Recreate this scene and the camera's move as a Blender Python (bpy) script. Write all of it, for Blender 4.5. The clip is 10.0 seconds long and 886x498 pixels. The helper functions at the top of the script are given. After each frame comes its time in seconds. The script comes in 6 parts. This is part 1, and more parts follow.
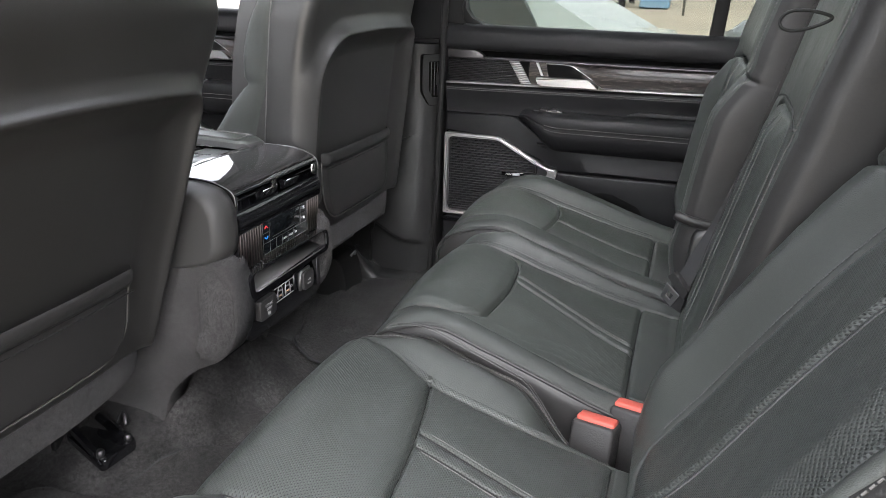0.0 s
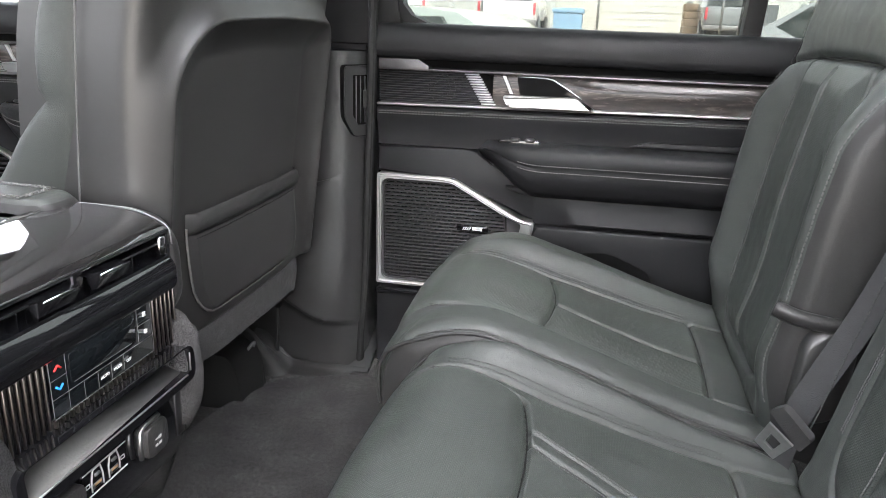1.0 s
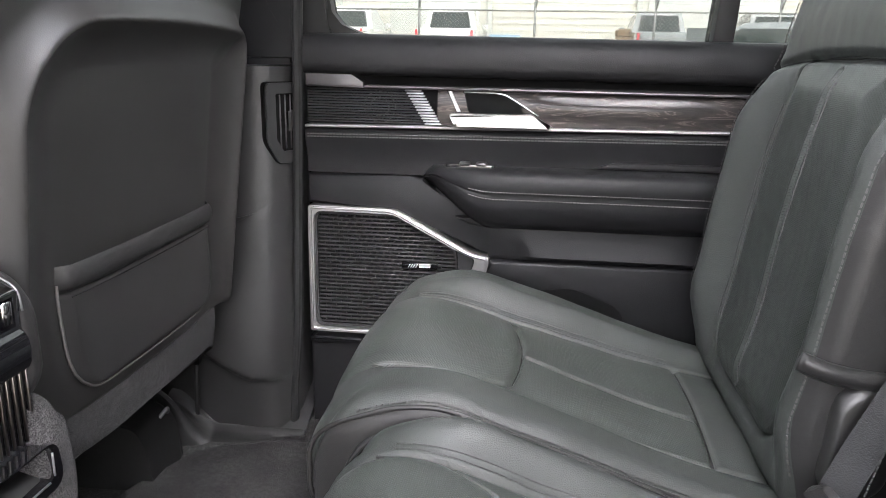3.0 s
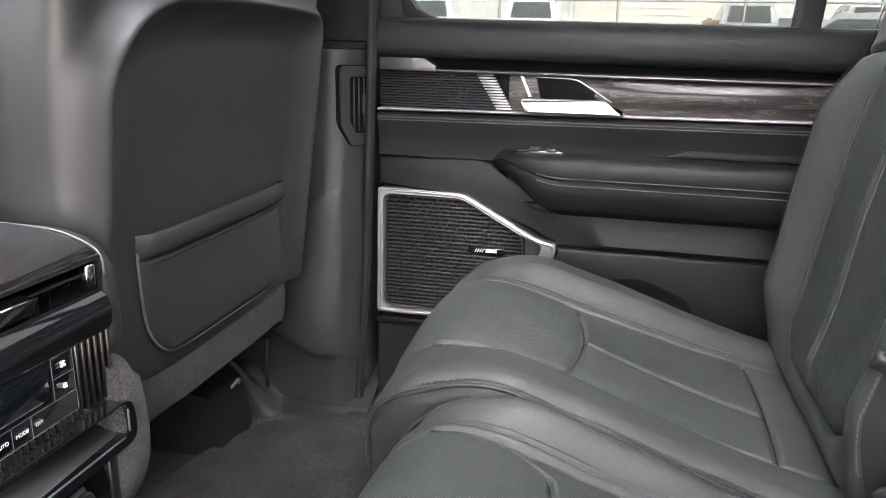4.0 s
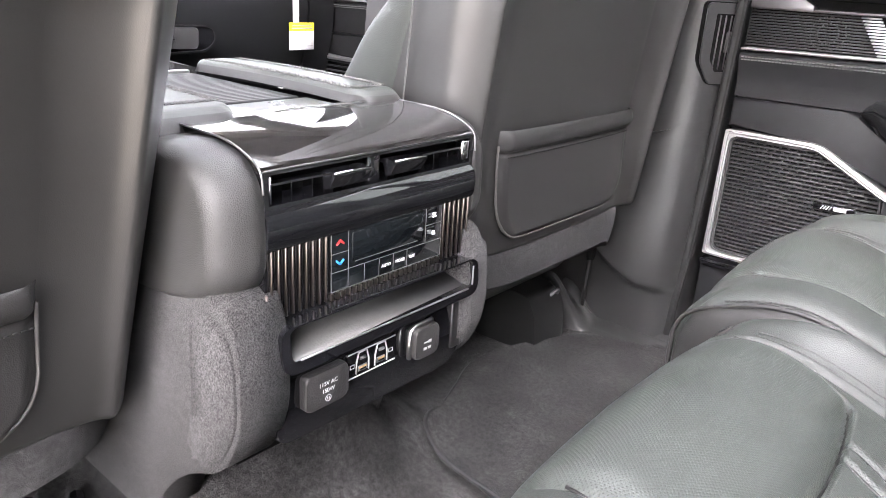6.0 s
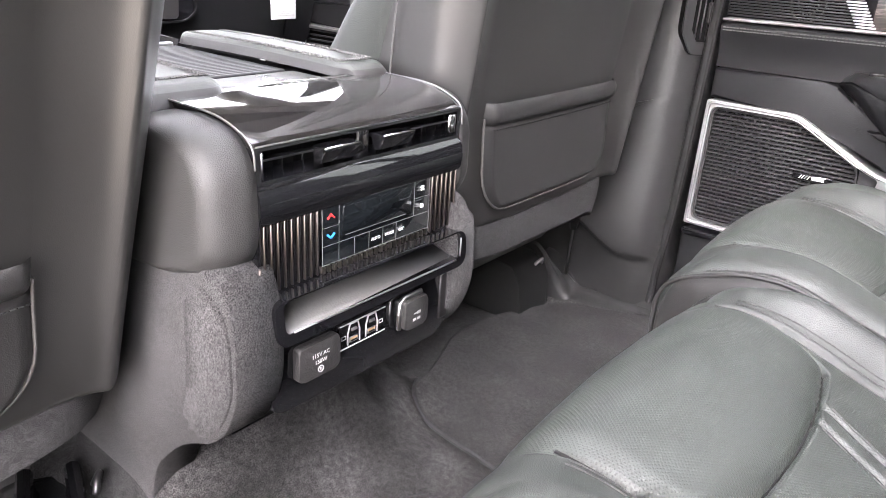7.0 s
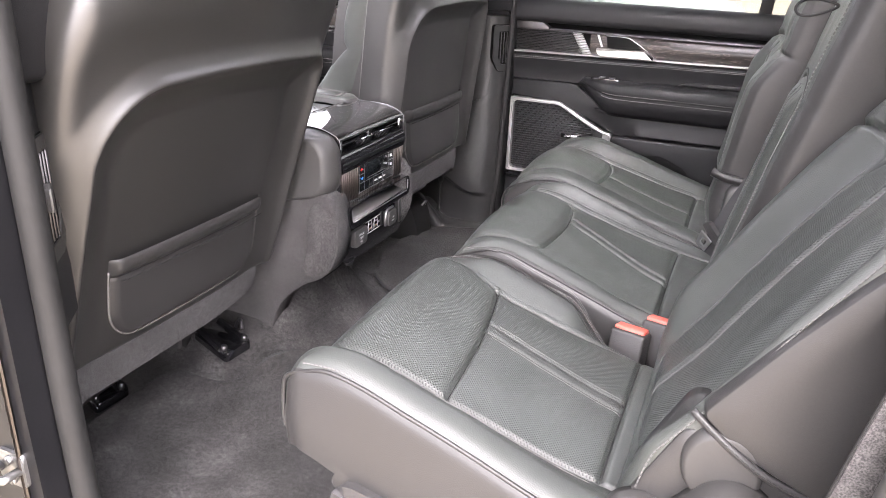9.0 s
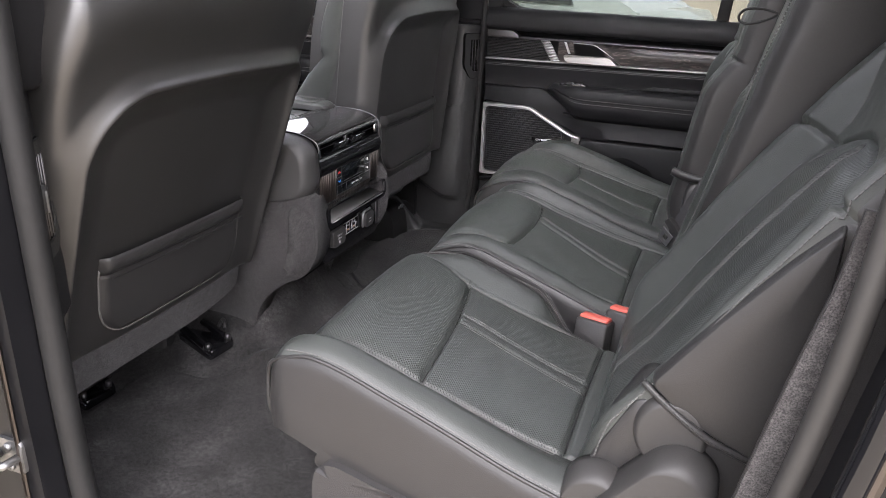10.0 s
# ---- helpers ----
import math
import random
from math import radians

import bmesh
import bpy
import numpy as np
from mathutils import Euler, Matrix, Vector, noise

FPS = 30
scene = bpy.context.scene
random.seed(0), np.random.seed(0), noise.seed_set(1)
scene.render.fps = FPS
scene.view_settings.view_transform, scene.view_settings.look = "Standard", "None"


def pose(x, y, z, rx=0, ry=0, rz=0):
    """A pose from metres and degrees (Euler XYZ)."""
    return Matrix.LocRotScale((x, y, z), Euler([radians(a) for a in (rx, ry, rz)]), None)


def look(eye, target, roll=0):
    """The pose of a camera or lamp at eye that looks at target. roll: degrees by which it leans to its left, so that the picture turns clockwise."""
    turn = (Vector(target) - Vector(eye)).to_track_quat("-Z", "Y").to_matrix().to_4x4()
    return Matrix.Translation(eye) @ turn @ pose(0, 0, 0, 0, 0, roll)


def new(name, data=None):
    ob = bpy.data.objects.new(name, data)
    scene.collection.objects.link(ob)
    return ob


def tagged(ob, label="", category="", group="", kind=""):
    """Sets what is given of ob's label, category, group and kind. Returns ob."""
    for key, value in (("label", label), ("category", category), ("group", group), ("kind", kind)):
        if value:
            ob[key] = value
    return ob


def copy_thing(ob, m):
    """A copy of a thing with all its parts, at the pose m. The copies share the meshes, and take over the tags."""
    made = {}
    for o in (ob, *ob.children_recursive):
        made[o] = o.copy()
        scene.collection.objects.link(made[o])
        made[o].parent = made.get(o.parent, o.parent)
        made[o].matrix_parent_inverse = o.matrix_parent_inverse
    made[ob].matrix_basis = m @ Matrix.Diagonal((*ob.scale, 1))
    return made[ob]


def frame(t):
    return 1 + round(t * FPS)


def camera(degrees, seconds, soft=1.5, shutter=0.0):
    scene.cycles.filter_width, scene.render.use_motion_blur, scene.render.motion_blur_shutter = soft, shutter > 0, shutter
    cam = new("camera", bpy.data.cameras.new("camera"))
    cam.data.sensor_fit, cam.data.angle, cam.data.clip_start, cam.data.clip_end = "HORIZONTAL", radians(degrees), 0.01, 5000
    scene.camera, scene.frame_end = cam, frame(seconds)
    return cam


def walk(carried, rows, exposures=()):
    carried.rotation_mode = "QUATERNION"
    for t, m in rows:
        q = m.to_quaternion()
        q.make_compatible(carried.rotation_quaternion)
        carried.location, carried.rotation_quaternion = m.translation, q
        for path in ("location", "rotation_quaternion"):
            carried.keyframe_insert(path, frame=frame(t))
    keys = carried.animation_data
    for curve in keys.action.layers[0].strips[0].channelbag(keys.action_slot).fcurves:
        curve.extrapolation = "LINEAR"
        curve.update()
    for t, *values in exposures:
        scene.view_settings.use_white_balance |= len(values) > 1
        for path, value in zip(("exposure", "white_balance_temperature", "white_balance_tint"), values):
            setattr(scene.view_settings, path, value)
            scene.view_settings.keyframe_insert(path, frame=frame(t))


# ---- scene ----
cam = camera(62.1, 10.0, soft=0.8, shutter=0.0)
PATH = [
    (0, (0.64, -1.076, 0.786), (0.061, 0.714, 0.109), 1.5),
    (0.5, (0.515, -0.806, 0.747), (0.041, 1.028, 0.106), 1.8),
    (1, (0.438, -0.553, 0.694), (0.06, 1.321, 0.105), 1.8),
    (1.5, (0.413, -0.414, 0.67), (0.106, 1.485, 0.124), 1.5),
    (2, (0.404, -0.381, 0.667), (0.156, 1.532, 0.14), 1.4),
    (3.5, (0.409, -0.379, 0.663), (0.172, 1.539, 0.147), 1.0),
    (4, (0.418, -0.385, 0.655), (-0.011, 1.491, 0.111), 1.4),
    (4.5, (0.445, -0.418, 0.623), (-0.3, 1.342, 0.031), 1.9),
    (5, (0.456, -0.464, 0.62), (-0.578, 1.124, -0.021), 2.6),
    (5.5, (0.46, -0.474, 0.62), (-0.694, 1.018, -0.045), 3.3),
    (5.7, (0.456, -0.473, 0.619), (-0.718, 1.002, -0.049), 3.3),
    (6.8, (0.461, -0.47, 0.621), (-0.709, 0.972, -0.12), 3.8),
    (7, (0.458, -0.484, 0.627), (-0.663, 0.987, -0.133), 3.7),
    (7.5, (0.497, -0.631, 0.692), (-0.483, 0.917, -0.109), 3.1),
    (8, (0.549, -0.915, 0.75), (-0.292, 0.71, -0.058), 2.8),
    (8.5, (0.603, -1.151, 0.802), (-0.139, 0.529, 0.01), 2.7),
    (9, (0.692, -1.314, 0.816), (-0.006, 0.4, 0.056), 2.3),
    (9.5, (0.727, -1.372, 0.829), (0.06, 0.358, 0.079), 2.1),
    (10, (0.727, -1.376, 0.824), (0.078, 0.365, 0.086), 2.1),
]
EXPOSURE = [(0.0, 2.92, 6250, 12), (0.5, 3.40, 6250, 12), (1.0, 3.62, 6250, 12), (2.0, 3.6, 6250, 13), (3.5, 3.54, 6300, 16), (4.5, 3.69, 6350, 17), (5.5, 4.48, 6350, 17), (7.0, 4.5, 6400, 19), (8.0, 4.46, 6450, 20), (9.0, 3.9, 6450, 21), (9.6, 3.65, 6350, 20), (10.0, 2.78, 6300, 18)]
SKY, SUN = 0.15, 0.6
walk(cam, [(t, look(eye, target, roll)) for t, eye, target, roll in PATH], EXPOSURE)

# ---- light ----
world = bpy.data.worlds.new("world")
scene.world = world
world.use_nodes = True
wn = world.node_tree.nodes
sky = wn.new("ShaderNodeTexSky")
sky.sky_type = 'NISHITA'
sky.sun_disc = False
sky.sun_elevation = radians(46)
sky.sun_rotation = radians(158)
sky.air_density, sky.dust_density, sky.ozone_density = 1.0, 4.0, 0.6
wn["Background"].inputs["Strength"].default_value = SKY
pale = wn.new("ShaderNodeHueSaturation")
pale.inputs["Saturation"].default_value = 0.3
veil = wn.new("ShaderNodeMix")
veil.data_type = 'RGBA'
veil.inputs[0].default_value = 0.55
veil.inputs[7].default_value = (4.6, 4.7, 4.7, 1)
world.node_tree.links.new(sky.outputs[0], pale.inputs["Color"])
world.node_tree.links.new(pale.outputs[0], veil.inputs[6])
world.node_tree.links.new(veil.outputs[2], wn["Background"].inputs["Color"])
sun = new("sun", bpy.data.lights.new("sun", 'SUN'))
sun.data.energy, sun.data.angle, sun.data.color = SUN, radians(80), (1.0, 0.97, 0.93)
sun.matrix_world = look((1.0, -3.0, 3.4), (0, 0, 0))


# ---- materials ----
def material(name, base, rough, metal=0.0, grain=0.0, grain_scale=600.0, wave=0.0, wave_scale=20.0,
             vary=0.15, vary_scale=6.0, rough_vary=0.06, coat=0.0, spec=0.5, cells=False, sheen=0.0, depth=0.0006):
    """A surface with colour variation at two scales, uneven gloss, and a fine grain over broad waviness."""
    m = bpy.data.materials.new(name)
    m.use_nodes = True
    n, link = m.node_tree.nodes, m.node_tree.links.new
    bsdf = n["Principled BSDF"]
    co = n.new("ShaderNodeTexCoord")
    broad, fine = n.new("ShaderNodeTexNoise"), n.new("ShaderNodeTexNoise")
    broad.inputs["Scale"].default_value, broad.inputs["Detail"].default_value = vary_scale, 5
    fine.inputs["Scale"].default_value, fine.inputs["Detail"].default_value = grain_scale * 0.35, 3
    for tex in (broad, fine):
        link(co.outputs["Object"], tex.inputs["Vector"])
    mixed = n.new("ShaderNodeMath")
    mixed.operation = 'MULTIPLY_ADD'
    link(fine.outputs["Fac"], mixed.inputs[0])
    mixed.inputs[1].default_value = 0.6
    link(broad.outputs["Fac"], mixed.inputs[2])
    tone = n.new("ShaderNodeMapRange")
    tone.inputs[1].default_value, tone.inputs[2].default_value = 0.45, 1.15
    tone.inputs[3].default_value, tone.inputs[4].default_value = 1 - vary, 1 + vary
    link(mixed.outputs[0], tone.inputs[0])
    col = n.new("ShaderNodeVectorMath")
    col.operation = 'SCALE'
    col.inputs[0].default_value = base
    link(tone.outputs[0], col.inputs["Scale"])
    link(col.outputs[0], bsdf.inputs["Base Color"])
    gloss = n.new("ShaderNodeMapRange")
    gloss.inputs[1].default_value, gloss.inputs[2].default_value = 0.3, 0.7
    gloss.inputs[3].default_value, gloss.inputs[4].default_value = max(rough - rough_vary, 0.02), rough + rough_vary
    link(broad.outputs["Fac"], gloss.inputs[0])
    link(gloss.outputs[0], bsdf.inputs["Roughness"])
    bsdf.inputs["Metallic"].default_value = metal
    bsdf.inputs["Coat Weight"].default_value = coat
    bsdf.inputs["Coat Roughness"].default_value = 0.04
    bsdf.inputs["Specular IOR Level"].default_value = spec
    bsdf.inputs["Sheen Weight"].default_value = sheen
    last = None
    if wave:
        w = n.new("ShaderNodeTexNoise")
        w.inputs["Scale"].default_value, w.inputs["Detail"].default_value = wave_scale, 4
        link(co.outputs["Object"], w.inputs["Vector"])
        b = n.new("ShaderNodeBump")
        b.inputs["Strength"].default_value, b.inputs["Distance"].default_value = wave, 0.004
        link(w.outputs["Fac"], b.inputs["Height"])
        last = b
    if grain:
        g = n.new("ShaderNodeTexVoronoi" if cells else "ShaderNodeTexNoise")
        g.inputs["Scale"].default_value = grain_scale
        link(co.outputs["Object"], g.inputs["Vector"])
        b = n.new("ShaderNodeBump")
        b.inputs["Strength"].default_value, b.inputs["Distance"].default_value = grain, depth
        link(g.outputs["Distance" if cells else "Fac"], b.inputs["Height"])
        if last:
            link(last.outputs[0], b.inputs["Normal"])
        last = b
    if last:
        link(last.outputs[0], bsdf.inputs["Normal"])
    return m


def perforated(name, base, rough, flat, pitch=0.0042, hole=0.27, strong=1.0):
    """Leather with rows of punched holes; flat names the axis that the rows do not follow."""
    m = material(name, base, rough, grain=0.25, grain_scale=900, cells=True, wave=0.12, wave_scale=30, vary=0.12, spec=0.42)
    n, link = m.node_tree.nodes, m.node_tree.links.new
    bsdf = n["Principled BSDF"]
    co, sep, comb = n.new("ShaderNodeTexCoord"), n.new("ShaderNodeSeparateXYZ"), n.new("ShaderNodeCombineXYZ")
    link(co.outputs["Object"], sep.inputs[0])
    a, b = [k for k in "XYZ" if k != flat]
    add, sub = n.new("ShaderNodeMath"), n.new("ShaderNodeMath")
    add.operation, sub.operation = 'ADD', 'SUBTRACT'
    for node in (add, sub):
        link(sep.outputs[a], node.inputs[0])
        link(sep.outputs[b], node.inputs[1])
    link(add.outputs[0], comb.inputs[0])
    link(sub.outputs[0], comb.inputs[1])
    v = n.new("ShaderNodeTexVoronoi")
    v.voronoi_dimensions = '2D'
    v.inputs["Scale"].default_value, v.inputs["Randomness"].default_value = 1 / pitch / 1.2, 0.0
    link(comb.outputs[0], v.inputs["Vector"])
    edge = n.new("ShaderNodeMapRange")
    edge.inputs[1].default_value, edge.inputs[2].default_value = hole * 0.6, hole * 1.2
    link(v.outputs["Distance"], edge.inputs[0])
    old = bsdf.inputs["Base Color"].links[0].from_socket
    dark = n.new("ShaderNodeVectorMath")
    dark.operation = 'SCALE'
    link(old, dark.inputs[0])
    amount = n.new("ShaderNodeMapRange")
    amount.inputs[3].default_value, amount.inputs[4].default_value = 1 - 0.75 * strong, 1.0
    link(edge.outputs[0], amount.inputs[0])
    link(amount.outputs[0], dark.inputs["Scale"])
    link(dark.outputs[0], bsdf.inputs["Base Color"])
    bump = n.new("ShaderNodeBump")
    bump.inputs["Strength"].default_value, bump.inputs["Distance"].default_value = 0.7 * strong, 0.0011
    link(edge.outputs[0], bump.inputs["Height"])
    link(bsdf.inputs["Normal"].links[0].from_socket, bump.inputs["Normal"])
    link(bump.outputs[0], bsdf.inputs["Normal"])
    return m


def speckled(m, scale, low, high, patch=0.85, clump=0.55):
    """Adds fibre ends of lighter and darker yarn, at two sizes, to a carpet or cloth."""
    n, link = m.node_tree.nodes, m.node_tree.links.new
    bsdf = n["Principled BSDF"]
    co = n.new("ShaderNodeTexCoord")
    last = bsdf.inputs["Base Color"].links[0].from_socket
    for size, weak in ((scale, 0.0), (scale * 0.2, clump), (11.0, patch)):
        tex = n.new("ShaderNodeTexNoise")
        tex.inputs["Scale"].default_value, tex.inputs["Detail"].default_value = size, 1
        link(co.outputs["Object"], tex.inputs["Vector"])
        tone = n.new("ShaderNodeMapRange")
        tone.inputs[1].default_value, tone.inputs[2].default_value = 0.34, 0.66
        tone.inputs[3].default_value, tone.inputs[4].default_value = low + (1 - low) * weak, high + (1 - high) * weak
        link(tex.outputs["Fac"], tone.inputs[0])
        mul = n.new("ShaderNodeVectorMath")
        mul.operation = 'SCALE'
        link(last, mul.inputs[0])
        link(tone.outputs[0], mul.inputs["Scale"])
        last = mul.outputs[0]
    link(last, bsdf.inputs["Base Color"])
    return m


def wood_veneer(name):
    m = material(name, (0.06, 0.05, 0.05), 0.16, vary=0.1, rough_vary=0.02, spec=0.22)
    n, link = m.node_tree.nodes, m.node_tree.links.new
    co, mp, w = n.new("ShaderNodeTexCoord"), n.new("ShaderNodeMapping"), n.new("ShaderNodeTexNoise")
    mp.inputs["Scale"].default_value = (2.2, 1, 16)
    w.inputs["Scale"].default_value, w.inputs["Detail"].default_value = 3.0, 6
    w.inputs["Distortion"].default_value = 2.2
    link(co.outputs["Object"], mp.inputs[0])
    link(mp.outputs[0], w.inputs["Vector"])
    fold = n.new("ShaderNodeMath")
    fold.operation = 'PINGPONG'
    times = n.new("ShaderNodeMath")
    times.operation = 'MULTIPLY'
    times.inputs[1].default_value = 7.0
    link(w.outputs["Fac"], times.inputs[0])
    link(times.outputs[0], fold.inputs[0])
    fold.inputs[1].default_value = 1.0
    ramp = n.new("ShaderNodeValToRGB")
    el = ramp.color_ramp.elements
    el[0].position, el[1].position = 0.0, 1.0
    el[0].color, el[1].color = (0.024, 0.0215, 0.0210, 1), (0.085, 0.072, 0.066, 1)
    part_way = el.new(0.78)
    part_way.color = (0.036, 0.031, 0.029, 1)
    link(fold.outputs[0], ramp.inputs[0])
    link(ramp.outputs[0], n["Principled BSDF"].inputs["Base Color"])
    return m


def clear_glass(name, tint=(1, 1, 1)):
    m = bpy.data.materials.new(name)
    m.use_nodes = True
    b = m.node_tree.nodes["Principled BSDF"]
    b.inputs["Base Color"].default_value = (*tint, 1)
    b.inputs["Roughness"].default_value = 0.0
    b.inputs["Transmission Weight"].default_value = 1.0
    b.inputs["IOR"].default_value = 1.1
    return m


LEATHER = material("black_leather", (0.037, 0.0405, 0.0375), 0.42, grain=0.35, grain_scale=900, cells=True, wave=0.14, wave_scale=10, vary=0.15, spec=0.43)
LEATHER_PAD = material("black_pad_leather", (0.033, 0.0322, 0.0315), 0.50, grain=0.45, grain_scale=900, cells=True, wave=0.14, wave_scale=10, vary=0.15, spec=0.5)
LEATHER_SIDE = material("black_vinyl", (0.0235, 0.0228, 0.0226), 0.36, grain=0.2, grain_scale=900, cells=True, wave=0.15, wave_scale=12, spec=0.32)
# cushion skins are lighter than the backs: light from above put into the base
PERF_FLAT = perforated("perforated_leather_cushion", (0.039, 0.0435, 0.0395), 0.37, "Z", 0.0028, 0.27, 0.45)
PERF_NEAR = perforated("woven_leather_cushion", (0.041, 0.0455, 0.0425), 0.40, "Z", 0.0036, 0.30, 1.0)
PERF_BACK = perforated("perforated_leather_back", (0.034, 0.038, 0.0345), 0.37, "X", 0.0030, 0.27, 0.5)
PERF_NEAR_BACK = perforated("woven_leather_back", (0.037, 0.041, 0.0385), 0.40, "X", 0.0036, 0.30, 1.0)
SHELL = material("seat_shell_plastic", (0.0165, 0.0158, 0.0152), 0.41, grain=0.14, grain_scale=900, vary=0.15, rough_vary=0.035, wave=0.04, wave_scale=9, spec=0.9)
HARD = material("textured_plastic", (0.026, 0.025, 0.025), 0.5, grain=0.6, grain_scale=500, cells=True, vary=0.15, spec=0.4)
SOFT = material("soft_door_skin", (0.0105, 0.0105, 0.0112), 0.42, grain=0.3, grain_scale=900, cells=True, vary=0.15, spec=0.17)
CARPET = speckled(material("charcoal_carpet", (0.038, 0.0362, 0.0365), 0.95, grain=0.9, grain_scale=1300, vary=0.15, vary_scale=12, spec=0.1, sheen=0.10, depth=0.003), 720, 0.22, 2.0, clump=0.8)
MAT_CARPET = speckled(material("floor_mat_pile", (0.026, 0.0248, 0.0248), 0.95, grain=0.9, grain_scale=1300, vary=0.55, vary_scale=13, spec=0.1, sheen=0.06, depth=0.003), 700, 0.35, 1.7, 0.45)
FLOOR_CARPET = speckled(material("floor_carpet", (0.035, 0.0337, 0.0337), 0.95, grain=0.9, grain_scale=1300, vary=0.4, vary_scale=11, spec=0.1, sheen=0.06, depth=0.003), 700, 0.35, 1.7, 0.45)
FOOT_CARPET = speckled(material("seat_foot_carpet", (0.029, 0.0278, 0.0282), 0.95, grain=0.9, grain_scale=1300, vary=0.3, vary_scale=12, spec=0.1, sheen=0.12, depth=0.003), 700, 0.30, 1.8)
PIANO = material("piano_black", (0.006, 0.006, 0.007), 0.06, coat=1.0, vary=0.1, rough_vary=0.02, grain=0.02, grain_scale=60)
SATIN = material("satin_silver", (0.48, 0.48, 0.48), 0.40, metal=1.0, vary=0.06, rough_vary=0.05)
CHROME = material("chrome", (0.75, 0.75, 0.75), 0.1, metal=1.0, vary=0.04, rough_vary=0.03)
BRONZE = material("dark_bronze_trim", (0.11, 0.096, 0.088), 0.36, metal=1.0, vary=0.08)
WOOD = wood_veneer("gloss_grey_wood")
RUBBER = material("black_rubber", (0.012, 0.012, 0.012), 0.55, grain=0.2, grain_scale=300, vary=0.2, spec=0.22)
GRILLE = material("grille_plastic", (0.022, 0.022, 0.023), 0.5, grain=0.1, grain_scale=800, vary=0.1, spec=0.3)
GUNMETAL = material("gunmetal_trim", (0.085, 0.083, 0.085), 0.42, metal=0.9, vary=0.08)
# near-black for gaps, beds and recesses: their shade is put into the colour
DARK = material("recess_shade_black", (0.004, 0.004, 0.004), 0.8, vary=0.2, spec=0.08)
STITCH = material("grey_thread", (0.090, 0.088, 0.085), 0.8, vary=0.2, grain_scale=2000)
STITCH_DARK = material("dark_thread", (0.085, 0.085, 0.083), 0.8, vary=0.2, grain_scale=2000)
STITCH_FAINT = material("black_thread", (0.032, 0.032, 0.031), 0.8, vary=0.2, grain_scale=2000)
WEBBING = material("belt_webbing", (0.017, 0.017, 0.018), 0.75, grain=0.8, grain_scale=700, vary=0.2)
FLECKED = speckled(material("flecked_cloth", (0.03, 0.028, 0.028), 0.9, grain=0.9, grain_scale=700, vary=0.3, vary_scale=30), 650, 0.4, 1.6)
RED = material("red_button", (0.48, 0.085, 0.06), 0.5, vary=0.08)
RED_ICON = material("red_icon", (0.7, 0.02, 0.02), 0.5, vary=0.05)
BLUE_ICON = material("blue_icon", (0.02, 0.25, 0.75), 0.5, vary=0.05)
WHITE = material("white_print", (0.75, 0.75, 0.75), 0.5, vary=0.05)
YELLOW = material("yellow_card", (0.85, 0.72, 0.02), 0.5, vary=0.05)
LINE_PRINT = material("faint_grey_line", (0.10, 0.10, 0.10), 0.4, vary=0.05)
TRAY = material("grey_rubber_tray", (0.075, 0.074, 0.072), 0.6, grain=0.4, grain_scale=400, vary=0.15)
GREY_PRINT = material("grey_print", (0.4, 0.4, 0.4), 0.5, vary=0.05)
ORANGE = material("usb_tongue", (0.45, 0.28, 0.14), 0.5, vary=0.05)
PAINT = material("black_car_paint", (0.006, 0.006, 0.007), 0.1, coat=0.25, vary=0.1, rough_vary=0.02, spec=0.3)
JAMB = material("satin_black_jamb", (0.007, 0.007, 0.008), 0.38, vary=0.2, spec=0.18)
PIPING = material("grey_piping", (0.11, 0.105, 0.10), 0.4, vary=0.15)
POST_SKIN = material("grained_post_trim", (0.019, 0.019, 0.019), 0.37, grain=0.35, grain_scale=900, cells=True, vary=0.15, spec=0.5)
SEAL = material("grey_door_seal", (0.024, 0.023, 0.022), 0.5, vary=0.15, spec=0.4)
COVER = material("satin_grey_plastic", (0.028, 0.027, 0.026), 0.5, grain=0.15, grain_scale=700, vary=0.12, spec=0.35)
HEADLINER = material("headliner_cloth", (0.07, 0.069, 0.068), 0.9, grain=0.5, grain_scale=500, vary=0.1)
SCREEN = material("display_glass", (0.004, 0.005, 0.006), 0.1, vary=0.1, spec=0.3)
GLASS = clear_glass("window_glass")
PRIVACY = clear_glass("privacy_glass", (0.19, 0.20, 0.182))
GROUND = material("pale_concrete", (0.46, 0.40, 0.31), 0.9, grain=0.5, grain_scale=40, vary=0.25, vary_scale=0.3, depth=0.01)
BUILDING = material("white_cladding", (0.68, 0.67, 0.62), 0.6, vary=0.06, vary_scale=0.4, grain_scale=8)
ROLLER = material("grey_roller_door", (0.55, 0.57, 0.56), 0.6, vary=0.06, vary_scale=0.6, grain_scale=8)
CAR_WHITE = material("white_car_paint", (0.74, 0.75, 0.75), 0.2, coat=0.8, vary=0.04)
CAR_PALE = material("pale_mint_car_paint", (0.36, 0.41, 0.385), 0.2, coat=0.8, vary=0.04)
CAR_GREY = material("grey_car_paint", (0.20, 0.22, 0.23), 0.25, coat=0.8, vary=0.05)
CAR_GLASS = material("dark_car_glass", (0.05, 0.06, 0.06), 0.05, coat=0.5, vary=0.1)
TYRE = material("tyre_rubber", (0.03, 0.03, 0.03), 0.8, vary=0.2)
TAIL = material("tail_lamp_red", (0.6, 0.03, 0.04), 0.2, vary=0.05)
STEEL = material("galvanised_steel", (0.25, 0.25, 0.25), 0.4, metal=0.9, vary=0.15)
BLUE_BIN = material("pale_blue_plastic", (0.25, 0.42, 0.60), 0.5, vary=0.1)
